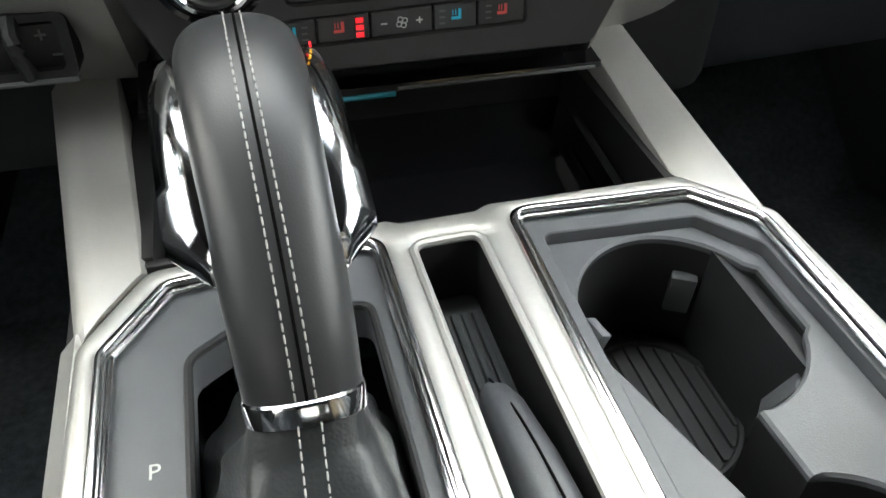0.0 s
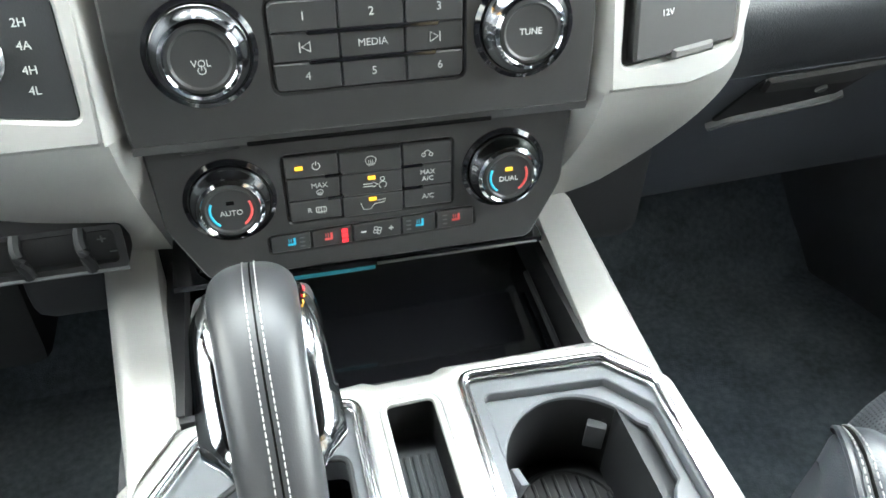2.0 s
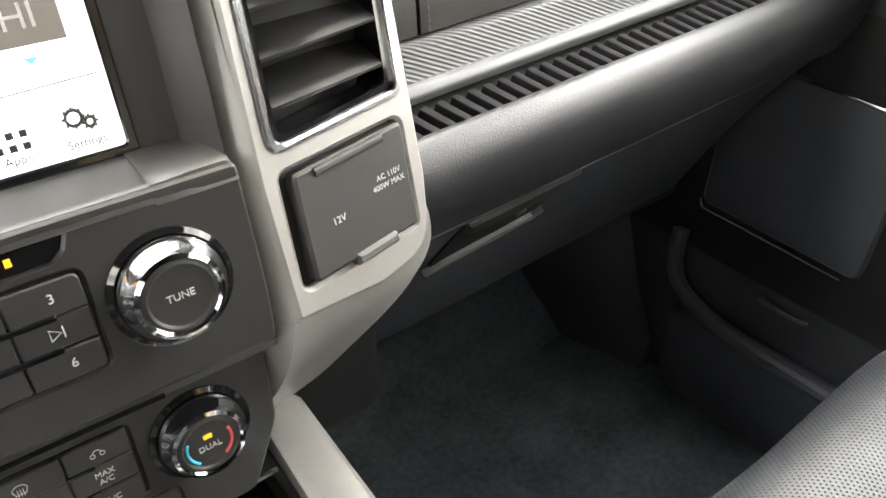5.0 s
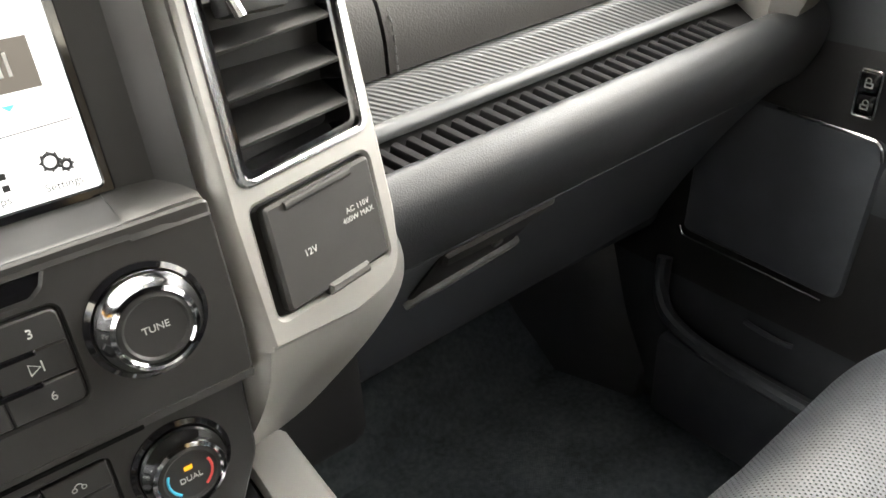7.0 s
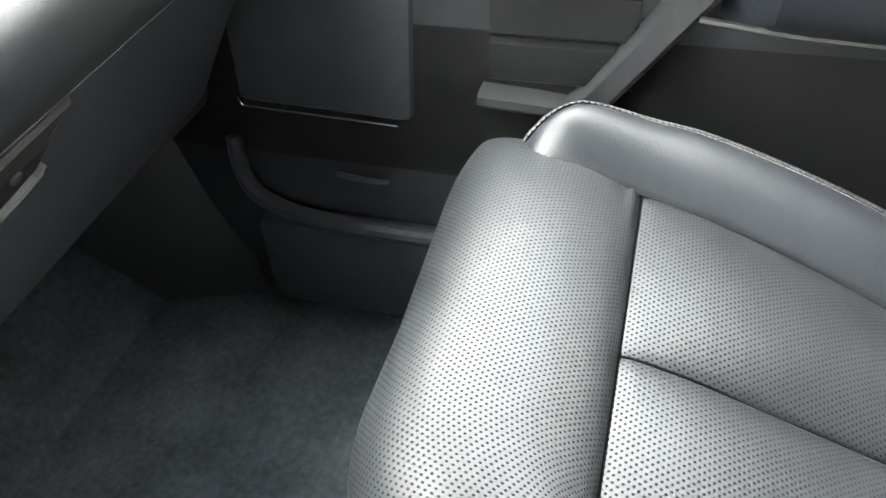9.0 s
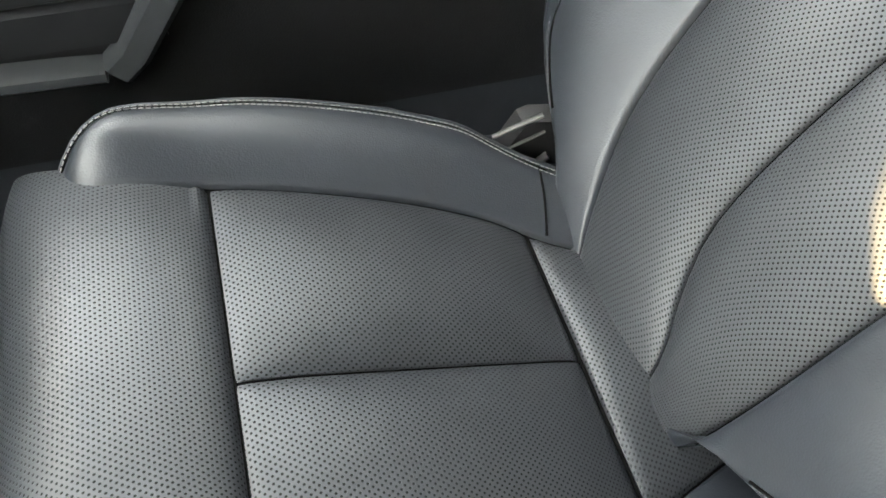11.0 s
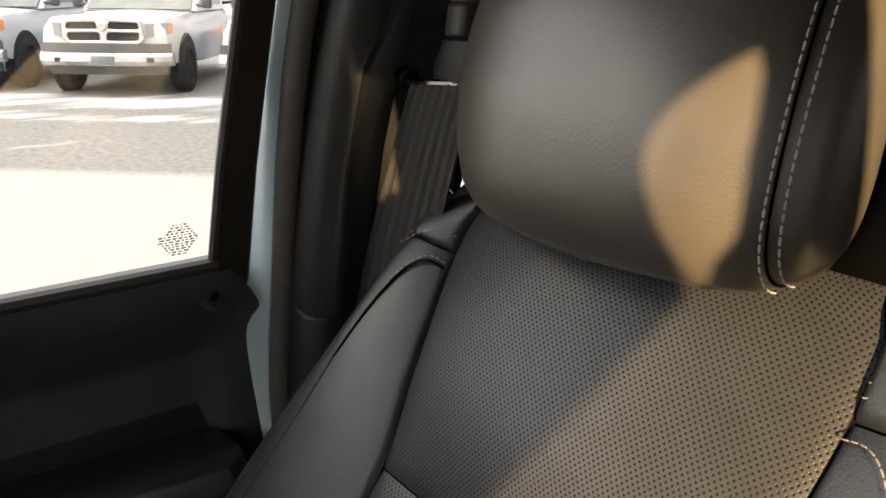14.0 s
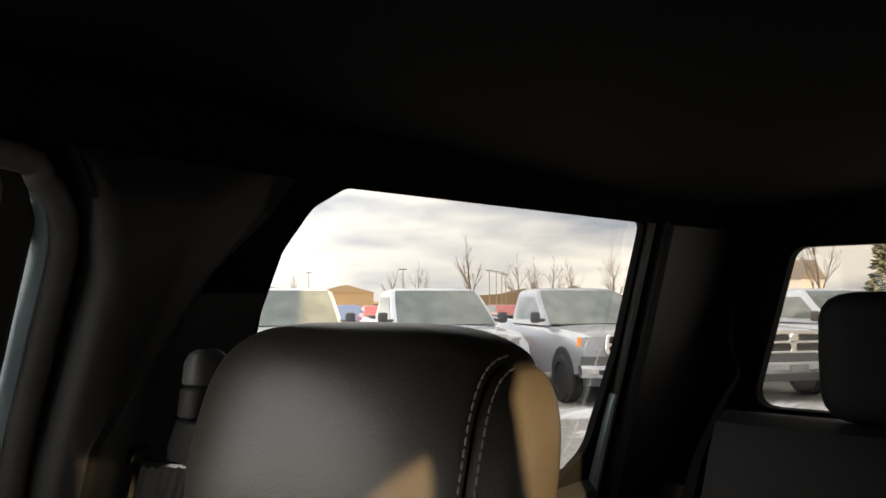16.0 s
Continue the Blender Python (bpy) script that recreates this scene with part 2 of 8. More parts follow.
TRIM = mat("black_pillar_plastic", (0.012, 0.0121, 0.0128), 0.48, spec=0.4, vary=0.15, vscale=30, bump=0.3, bscale=800, kind="grain")
LATCHGREY = mat("worn_grey_plastic", (0.11, 0.112, 0.115), 0.45, vary=0.15, vscale=60, bump=0.2, bscale=900)
BOOTLEATHER = mat("creased_boot_leather", (0.015, 0.0165, 0.0175), 0.42, spec=0.45, crease=0.08, vary=0.06, vscale=40, bump=0.18, bscale=700, kind="grain")
GRIP_THREAD = mat("worn_grey_thread", (0.33, 0.325, 0.31), 0.7, vary=0.2, vscale=900)
# darker copy of the leather; the rear bench's shade is put into its colour
SHADELEATHER = mat("shaded_black_bench_leather", (0.005, 0.005, 0.0055), 0.7, spec=0.12, vary=0.15, vscale=25, bump=0.2, bscale=850, kind="grain")
# lighter, warmer copy of the leather, standing in for stronger light on the headrest
LITHEADLEATHER = mat("lit_headrest_leather", (0.052, 0.046, 0.039), 0.42, spec=0.55, coat=0.32, crough=0.32, vary=0.18, vscale=25, bump=0.15, bscale=700, kind="grain", rvary=0.05)
FLAP = mat("grey_brown_plastic", (0.034, 0.033, 0.032), 0.5, vary=0.08, vscale=50, bump=0.15, bscale=1500)
PULLGREY = mat("dark_satin_silver", (0.19, 0.19, 0.188), 0.42, metal=0.35, vary=0.05, vscale=25, bump=0.06, bscale=2000)
STRUTGREY = mat("slate_door_plastic", (0.052, 0.056, 0.060), 0.5, vary=0.08, vscale=50, bump=0.15, bscale=1500)
SEAL = mat("grey_rubber_seal", (0.09, 0.087, 0.083), 0.6, vary=0.15, vscale=60, bump=0.2, bscale=700)
BODYPAINT = mat("pale_blue_white_body_paint", (0.38, 0.485, 0.54), 0.35, coat=0.5, vary=0.02, vscale=10)
WEAVE = carbon_weave("woven_film")
DIM_INK = mat("dim_grey_print", (0.13, 0.13, 0.13), 0.6)
INK = mat("white_print", (0.52, 0.52, 0.50), 0.6)
BLUE_INK = mat("blue_print", (0.05, 0.42, 0.60), 0.5, emit=(0.03, 0.45, 0.7), estr=0.005)
RED_INK = mat("red_print", (0.55, 0.08, 0.07), 0.5, emit=(0.8, 0.05, 0.04), estr=0.004)
RED_LED = mat("red_indicator_light", (0.3, 0.02, 0.02), 0.4, emit=(1.0, 0.012, 0.025), estr=0.07)
AMBER_LED = mat("amber_indicator_light", (0.3, 0.2, 0.02), 0.4, emit=(1.0, 0.42, 0.015), estr=0.055)
CYAN_GLOW = mat("cyan_ambient_light", (0.02, 0.15, 0.2), 0.4, emit=(0.02, 0.45, 0.6), estr=0.002)
SCREEN = mat("lit_white_screen", (0.8, 0.8, 0.8), 0.15, emit=(0.97, 0.98, 1.0), estr=.065)
SCREEN_GREY = mat("screen_grey", (0.02, 0.02, 0.02), 0.2, emit=(0.17, 0.15, 0.13), estr=0.06)
SCREEN_INK = mat("screen_dark_marks", (0.01, 0.01, 0.01), 0.3, emit=(0.10, 0.10, 0.11), estr=0.008)
SCREEN_GREEN = mat("screen_green_marks", (0.02, 0.2, 0.15), 0.3, emit=(0.15, 0.75, 0.55), estr=0.06)
SCREEN_YELLOW = mat("screen_yellow_marks", (0.3, 0.3, 0.05), 0.3, emit=(0.75, 0.75, 0.15), estr=0.06)
WINDOW = pane("clear_window_glass", (0.97, 0.98, 0.98), 0.05)
TINTED = pane("tinted_window_glass", (0.80, 0.79, 0.76), 0.05)
BELT = mat("woven_black_belt", (0.022, 0.020, 0.019), 0.7, vary=0.2, vscale=200, bump=0.6, bscale=1500)

# ---- mesh helpers ----


def grp(name, label="", category="", group="", kind="", at=(0, 0, 0)):
    e = new(name)
    e.empty_display_size = 0.02
    e.location = kpos(at)
    return tagged(e, label, category, group, kind)


def finish(bm, name, material, smooth=True, angle=35):
    me = bpy.data.meshes.new(name)
    bmesh.ops.recalc_face_normals(bm, faces=bm.faces)
    bm.to_mesh(me)
    bm.free()
    me.materials.append(material)
    if smooth:
        for p in me.polygons:
            p.use_smooth = True
        me.set_sharp_from_angle(angle=radians(angle))
    return me


def part(name, bm, material, parent=None, label="", smooth=True, angle=35, scale=True):
    """Links a bmesh, given in plan units, as one mesh object under a thing or a part."""
    off = Vector((0, 0, 0))
    o = parent
    while o is not None:
        off += o.location
        o = o.parent
    if scale:
        bm.transform(Matrix.Scale(K, 4))
    bm.transform(Matrix.Translation(-off))
    ob = new(name, finish(bm, name, material, smooth, angle))
    if parent is not None:
        ob.parent = parent
    if label:
        ob["label"] = label
    return ob


def rpoly(pts, r, seg=5):
    """A closed outline with its corners rounded; r: one radius or one a corner."""
    out, n = [], len(pts)
    for i in range(n):
        p, a, b = Vector(pts[i]), Vector(pts[i - 1]), Vector(pts[(i + 1) % n])
        rr = r[i] if isinstance(r, (list, tuple)) else r
        d1, d2 = (a - p), (b - p)
        l1, l2 = d1.length, d2.length
        if rr <= 0 or l1 == 0 or l2 == 0:
            out.append(p)
            continue
        d1, d2 = d1 / l1, d2 / l2
        ang = d1.angle(d2)
        if ang > 3.1:
            out.append(p)
            continue
        cut = min(rr / math.tan(ang / 2), l1 * 0.48, l2 * 0.48)
        q1, q2 = p + d1 * cut, p + d2 * cut
        for k in range(seg + 1):
            t = k / seg
            out.append(q1 * (1 - t) ** 2 + p * 2 * t * (1 - t) + q2 * t * t)
    return out


def rect(x0, y0, x1, y1, r=0.0, seg=4):
    return rpoly([(x0, y0), (x1, y0), (x1, y1), (x0, y1)], r, seg)


def circle(cx, cy, r, n=40):
    return [Vector((cx + r * math.cos(2 * math.pi * i / n), cy + r * math.sin(2 * math.pi * i / n))) for i in range(n)]


def plate(bm, outer, holes=(), z0=0.0, z1=0.01, M=Matrix(), bevel=0.0):
    """A flat plate between z0 and z1 (z1 the seen side), with holes right through, set by M; bevel eases the seen outer edge."""
    loops = [outer, *holes]
    tops = []
    for k, lp in enumerate(loops):
        c = [Vector((p[0], p[1])) for p in lp]
        low = [bm.verts.new(M @ Vector((p.x, p.y, z0))) for p in c]
        if bevel:
            mid = [bm.verts.new(M @ Vector((p.x, p.y, z1 - bevel))) for p in c]
            ctr = sum(c, Vector((0, 0))) / len(c)
            n = len(c)
            area = sum(c[i - 1].x * c[i].y - c[i].x * c[i - 1].y for i in range(n))
            sgn = (1 if area > 0 else -1) * (1 if k == 0 else -1)
            ins = []
            for i in range(n):
                e = (c[(i + 1) % n] - c[i - 1])
                nn = Vector((-e.y, e.x)).normalized() * sgn if e.length > 0 else Vector((0, 0))
                ins.append(c[i] + nn * bevel)
            top = [bm.verts.new(M @ Vector((p.x, p.y, z1))) for p in ins]
            rings = (low, mid, top)
        else:
            top = [bm.verts.new(M @ Vector((p.x, p.y, z1))) for p in c]
            rings = (low, top)
        for ra, rb in zip(rings, rings[1:]):
            for i in range(len(ra)):
                j = (i + 1) % len(ra)
                bm.faces.new((ra[i], ra[j], rb[j], rb[i]))
        tops.append(top)
    if len(loops) == 1:
        bm.faces.new(tops[0])
    else:
        edges = []
        for top in tops:
            for i in range(len(top)):
                e = bm.edges.get((top[i], top[(i + 1) % len(top)]))
                edges.append(e)
        bmesh.ops.triangle_fill(bm, use_beauty=True, use_dissolve=False, edges=edges)
    return bm


def box(bm, c, s, bevel=0.0, M=Matrix(), seg=2):
    r = bmesh.ops.create_cube(bm, size=1.0, matrix=M @ Matrix.LocRotScale(Vector(c), None, Vector(s)))
    if bevel:
        ed = {e for v in r["verts"] for e in v.link_edges}
        bmesh.ops.bevel(bm, geom=list(ed), offset=bevel, segments=seg, affect="EDGES", profile=0.5)
    return bm


def lathe(bm, prof, M=Matrix(), seg=40, cap=True):
    """Turns a profile of (radius, height) about local z."""
    rings = []
    for r, h in prof:
        if r < 1e-6:
            rings.append([bm.verts.new(M @ Vector((0, 0, h)))])
        else:
            rings.append([bm.verts.new(M @ Vector((r * math.cos(2 * math.pi * i / seg), r * math.sin(2 * math.pi * i / seg), h))) for i in range(seg)])
    for a, b in zip(rings, rings[1:]):
        for i in range(seg):
            j = (i + 1) % seg
            if len(a) == 1 and len(b) == 1:
                continue
            if len(a) == 1:
                bm.faces.new((a[0], b[j], b[i]))
            elif len(b) == 1:
                bm.faces.new((a[i], a[j], b[0]))
            else:
                bm.faces.new((a[i], a[j], b[j], b[i]))
    if cap:
        for ring in (rings[0], rings[-1]):
            if len(ring) > 2:
                bm.faces.new(ring)
    return bm


def tube(bm, pts, r, seg=8, closed=False, flat=1.0, up=None):
    """A round or flattened bar along points."""
    pts = [Vector(p) for p in pts]
    n = len(pts)
    rings = []
    ref = Vector(up) if up else Vector((0, 0, 1))
    for i, p in enumerate(pts):
        a = pts[i - 1] if (i > 0 or closed) else pts[i]
        b = pts[(i + 1) % n] if (i < n - 1 or closed) else pts[i]
        d = (b - a).normalized()
        s = d.cross(ref)
        if s.length < 1e-4:
            s = d.cross(Vector((1, 0, 0)))
        s.normalize()
        t = s.cross(d).normalized()
        rr = r[i] if isinstance(r, (list, tuple)) else r
        rings.append([bm.verts.new(p + (s * math.cos(2 * math.pi * k / seg) + t * flat * math.sin(2 * math.pi * k / seg)) * rr) for k in range(seg)])
    m = n if closed else n - 1
    for i in range(m):
        a, b = rings[i], rings[(i + 1) % n]
        for k in range(seg):
            j = (k + 1) % seg
            bm.faces.new((a[k], a[j], b[j], b[k]))
    if not closed:
        bm.faces.new(rings[0])
        bm.faces.new(rings[-1])
    return bm


def surf(bm, f, nu, nv, skirt=None, uv0=(0, 0)):
    """A gridded surface f(u, v), with a UV map in metres along it; skirt: a vector by which its rim is carried down."""
    uvl = bm.loops.layers.uv.verify()
    P = [[Vector(f(i / nu, j / nv)) for j in range(nv + 1)] for i in range(nu + 1)]
    V = [[bm.verts.new(p) for p in col] for col in P]
    mid = nv // 2
    us = [0.0]
    for i in range(nu):
        us.append(us[-1] + (P[i + 1][mid] - P[i][mid]).length * K)
    um = nu // 2
    vs = [0.0]
    for j in range(nv):
        vs.append(vs[-1] + (P[um][j + 1] - P[um][j]).length * K)
    for i in range(nu):
        for j in range(nv):
            fc = bm.faces.new((V[i][j], V[i + 1][j], V[i + 1][j + 1], V[i][j + 1]))
            for lo, (a, b) in zip(fc.loops, ((i, j), (i + 1, j), (i + 1, j + 1), (i, j + 1))):
                lo[uvl].uv = (us[a] + uv0[0], vs[b] + uv0[1])
    if skirt is not None:
        sk = Vector(skirt)
        B = [[bm.verts.new(v.co + sk) for v in col] for col in V]
        for i in range(nu):
            for j in range(nv):
                bm.faces.new((B[i][j + 1], B[i + 1][j + 1], B[i + 1][j], B[i][j]))
        for i in range(nu):
            bm.faces.new((V[i + 1][0], V[i][0], B[i][0], B[i + 1][0]))
            bm.faces.new((V[i][nv], V[i + 1][nv], B[i + 1][nv], B[i][nv]))
        for j in range(nv):
            bm.faces.new((V[0][j], V[0][j + 1], B[0][j + 1], B[0][j]))
            bm.faces.new((V[nu][j + 1], V[nu][j], B[nu][j], B[nu][j + 1]))
    return bm


def loft(bm, rings, cap=True):
    """Joins closed rings of equal count."""
    R = [[bm.verts.new(Vector(p)) for p in ring] for ring in rings]
    for a, b in zip(R, R[1:]):
        for i in range(len(a)):
            j = (i + 1) % len(a)
            bm.faces.new((a[i], a[j], b[j], b[i]))
    if cap:
        bm.faces.new(R[0])
        bm.faces.new(R[-1])
    return bm


def interp(tab, x):
    if x <= tab[0][0]:
        return tab[0][1]
    for (x0, y0), (x1, y1) in zip(tab, tab[1:]):
        if x <= x1:
            t = (x - x0) / (x1 - x0)
            return y0 + (y1 - y0) * t
    return tab[-1][1]


def smooth_tab(tab, n=24):
    """A smooth curve through (x, y) points, as a finer table."""
    xs = [p[0] for p in tab]
    out = []
    for i in range(len(tab) - 1):
        p0 = tab[max(i - 1, 0)]
        p1, p2 = tab[i], tab[i + 1]
        p3 = tab[min(i + 2, len(tab) - 1)]
        for k in range(n // 4):
            t = k / (n // 4)
            m1 = (p2[1] - p0[1]) / (p2[0] - p0[0]) if p2[0] != p0[0] else 0
            m2 = (p3[1] - p1[1]) / (p3[0] - p1[0]) if p3[0] != p1[0] else 0
            h = p2[0] - p1[0]
            y = (2 * t ** 3 - 3 * t ** 2 + 1) * p1[1] + (t ** 3 - 2 * t ** 2 + t) * h * m1 + (-2 * t ** 3 + 3 * t ** 2) * p2[1] + (t ** 3 - t ** 2) * h * m2
            out.append((p1[0] + h * t, y))
    out.append(tab[-1])
    return out


def spline(pts, per=6, closed=False):
    pts = [Vector(p) for p in pts]
    out, n = [], len(pts)
    for i in range(n if closed else n - 1):
        g = (lambda k: pts[k % n]) if closed else (lambda k: pts[min(max(k, 0), n - 1)])
        p0, p1, p2, p3 = g(i - 1), g(i), g(i + 1), g(i + 2)
        for k in range(per):
            t = k / per
            out.append(0.5 * ((2 * p1) + (p2 - p0) * t + (2 * p0 - 5 * p1 + 4 * p2 - p3) * t * t + (3 * p1 - p0 - 3 * p2 + p3) * t ** 3))
    if not closed:
        out.append(pts[-1])
    return out


def stitches(bm, pts, length=0.0042, gap=0.0018, r=0.00055, lift=(0, 0, 0.0006)):
    """Short thread dashes along a line."""
    pts = [Vector(p) + Vector(lift) for p in pts]
    seglen = [(b - a).length for a, b in zip(pts, pts[1:])]
    total, s = sum(seglen), 0.0

    def at(d):
        for a, b, ln in zip(pts, pts[1:], seglen):
            if d <= ln:
                return a + (b - a) * (d / ln if ln else 0)
            d -= ln
        return pts[-1]
    while s + length < total:
        a, m, b = at(s), at(s + length / 2), at(s + length)
        tube(bm, [a, m, b], [r * 0.7, r, r * 0.7], seg=5)
        s += length + gap
    return bm


def words(name, body, size, M, material, parent, spacing=1.0, depth=0.0002, shear=0.0):
    """Lettering in the built-in font, centred on M, lying in its xy plane (plan units)."""
    cu = bpy.data.curves.new(name, "FONT")
    cu.body, cu.size, cu.extrude = body, size, depth
    cu.align_x, cu.align_y = "CENTER", "CENTER"
    cu.space_character = spacing
    cu.resolution_u = 3
    tmp = bpy.data.objects.new(name, cu)
    scene.collection.objects.link(tmp)
    dg = bpy.context.evaluated_depsgraph_get()
    me = bpy.data.meshes.new_from_object(tmp.evaluated_get(dg))
    bm = bmesh.new()
    bm.from_mesh(me)
    bpy.data.objects.remove(tmp)
    bpy.data.meshes.remove(me)
    bm.transform(M)
    return part(name, bm, material, parent, smooth=False)


def facing(o, slope, xs=0.0):
    """A frame on a panel that leans: x across, y up along it, z out to the cabin."""
    z = Vector((xs, -1, slope)).normalized()
    y = Vector((0, slope, 1))
    y = (y - z * y.dot(z)).normalized()
    x = y.cross(z)
    m = Matrix((x, y, z)).transposed().to_4x4()
    m.translation = Vector(o)
    return m


def T(x, y, z=0.0, rz=0.0):
    return Matrix.Translation((x, y, z)) @ Matrix.Rotation(radians(rz), 4, "Z")

# ---- cabin shell ----
SIDE = Matrix(((0, -0.2425, -0.9701, 0.80), (1, 0, 0, 0), (0, 0.9701, -0.2425, 0.80), (0, 0, 0, 1)))   # passenger side glass plane: (y, up, inwards)
MIRROR = Matrix.Diagonal((-1, 1, 1, 1))


def up(z):
    return (z - 0.80) / 0.97


def yz(pts):
    return [(y, up(z)) for y, z in pts]


# floor with its toe board, one carpet
bm = bmesh.new()
prof = [(-2.1, 0.14), (-1.25, 0.14), (-1.05, 0.02), (-0.3, 0.0), (0.30, 0.0), (0.42, 0.03), (0.62, 0.30), (0.66, 0.62)]
prof = [(p.x, p.y) for p in spline([(y, z, 0) for y, z in prof], 5)]
surf(bm, lambda u, v: (-0.92 + 1.84 * u, *prof[round(v * (len(prof) - 1))]), 24, len(prof) - 1, skirt=(0, 0, -0.04))
part("floor", bm, CARPET, None)
tagged(bpy.data.objects["floor"], "charcoal carpet over the cabin floor and toe board", "floor", kind="structure")

# bulkhead below the windscreen
bm = bmesh.new()
box(bm, (0, 0.72, 0.40), (1.84, 0.06, 0.84), 0.01)
tagged(part("wall_front", bm, TRIM), "black bulkhead behind the dashboard", "wall", kind="structure")

# rear wall with the back window
bm = bmesh.new()
MR = Matrix(((1, 0, 0, 0), (0, 0, -1, -2.10), (0, 1, 0, 0), (0, 0, 0, 1)))
plate(bm, [(-0.93, -0.1), (0.93, -0.1), (0.93, 0.3), (0.81, 0.79), (0.70, 1.31), (-0.70, 1.31), (-0.81, 0.79), (-0.93, 0.3)], [rpoly([(-0.635, 0.885), (0.635, 0.885), (0.55, 1.192), (-0.55, 1.192)], 0.035)], 0.03, 0.0, MR @ T(0, 0, 0), bevel=0.006)
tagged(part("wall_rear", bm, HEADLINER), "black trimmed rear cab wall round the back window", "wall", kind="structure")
bm = bmesh.new()
plate(bm, rpoly([(-0.65, 0.87), (0.65, 0.87), (0.565, 1.207), (-0.565, 1.207)], 0.035), (), 0.004, 0.0, MR @ T(0, 0, 0.014))
g = part("window_back", bm, TINTED)
g.visible_shadow = False
tagged(g, "clear back window of the cab", "window", kind="structure")

# ceiling
bm = bmesh.new()


def roof(u, v):
    x = -0.74 + 1.48 * u
    y = 0.03 - 2.17 * v
    e = abs(x) / 0.74
    z = 1.288 - 0.022 * e ** 4 - 0.010 * e ** 2 - 0.006 * (2 * v - 1) ** 4
    if v < 0.06:
        z -= 0.035 * (1 - v / 0.06) ** 2 * (1 - e ** 10)
    return (x, y, z)


surf(bm, roof, 28, 30, skirt=(0, 0, 0.05))
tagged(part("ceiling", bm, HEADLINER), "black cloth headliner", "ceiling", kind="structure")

# body sides with the door openings; the driver's outline shapes the cabin's sun patches
REARW = rpoly(yz([(-1.0, 0.80), (-1.008, 1.08), (-1.022, 1.14), (-1.05, 1.184), (-1.09, 1.208), (-1.772, 1.222), (-1.768, 1.0), (-1.735, 0.835), (-1.655, 0.792)]), [0.02, 0.05, 0.03, 0.03, 0.03, 0.02, 0.05, 0.06, 0.05])
for side, nm in ((Matrix(), "passenger"), (MIRROR, "driver")):
    bm = bmesh.new()
    plate(bm, [(-0.802, -0.16), (-0.802, up(1.26)), (-2.15, up(1.27)), (-2.15, -0.16)], [REARW], -0.012, 0.0, side @ SIDE)
    # unseen driver's outline is cut so sun falls as patches on seat and headrest
    low = [(0.0, 1.205), (0.32, 0.955), (0.62, 0.78)] if nm == "passenger" else [(-0.60, 1.206), (-0.16, 1.212), (-0.08, 1.249), (-0.03, 1.252), (-0.008, 1.225), (-0.004, 1.190), (0.0, 1.088), (0.088, 1.072), (0.086, 1.096), (0.073, 1.112), (0.064, 1.15), (0.050, 1.190), (0.050, 1.204), (0.062, 1.201), (0.081, 1.194), (0.098, 1.186), (0.112, 1.177), (0.124, 1.166), (0.131, 1.155), (0.133, 1.143), (0.131, 1.129), (0.126, 1.112), (0.098, 1.066), (0.145, 1.035), (0.194, 1.0), (0.247, 0.961), (0.290, 0.929), (0.309, 0.905), (0.319, 0.886), (0.328, 0.846), (0.335, 0.80), (0.338, 0.767), (0.326, 0.741), (0.30, 0.70)]
    # driver's added tab keeps the sun off the belt
    top = [] if nm == "passenger" else [(0.33, 1.10), (0.328, 1.216), (0.350, 1.222), (0.345, 1.262), (0.285, 1.262), (0.255, 1.203), (0.25, 1.142)]
    plate(bm, [(0.80, up(0.70)), (0.72, up(0.90)), *yz(top), (0.02, up(1.26)), (-0.802, up(1.26)), (-0.802, up(1.15)), (-0.785, up(1.185)), (-0.74, up(1.202)), *yz(low)], (), -0.012, 0.0, side @ SIDE)
    if nm == "driver":
        # added solid panel keeps sun off the rear bench and rear pillar
        plate(bm, yz([(-0.42, 0.70), (-0.45, 1.22), (-0.801, 1.22), (-0.801, 0.70)]), (), -0.012, 0.0, side @ SIDE)
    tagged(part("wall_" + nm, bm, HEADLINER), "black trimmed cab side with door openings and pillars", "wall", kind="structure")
    bm = bmesh.new()
    box(bm, (0.90, -0.78, 0.30), (0.05, 3.1, 0.78), 0.0)
    box(bm, (0.855, -0.945, 0.40), (0.10, 0.21, 0.80), 0.03)
    bm.transform(side)
    tagged(part("wall_" + nm + "_lower", bm, TRIM), "black lower body side below the windows", "wall", kind="structure")
    bm = bmesh.new()
    plate(bm, rpoly([(p[0], p[1]) for p in REARW], 0.0), (), -0.034, -0.030, side @ SIDE)
    g = part("window_rear_" + nm, bm, WINDOW)
    g.visible_shadow = False
    tagged(g, "clear rear door window glass", "window", kind="structure")
    # windscreen pillar
    bm = bmesh.new()
    tube(bm, [(0.755, 0.74, 0.82), (0.71, 0.34, 1.050), (0.668, 0.05, 1.240), (0.655, -0.14, 1.275)], [0.055, 0.038, 0.022, 0.02], 12, flat=0.75, up=(1, 0, 0.3))
    bm.transform(side)
    tagged(part("pillar_front_" + nm, bm, TRIM), "black windscreen pillar trim", "pillar", kind="structure")
    # unseen strips added, sized to keep windscreen sun off seat and headrest
    bm = bmesh.new()
    scr = lambda x, y: (x, y, 0.775 + 0.55 * (0.76 - y))
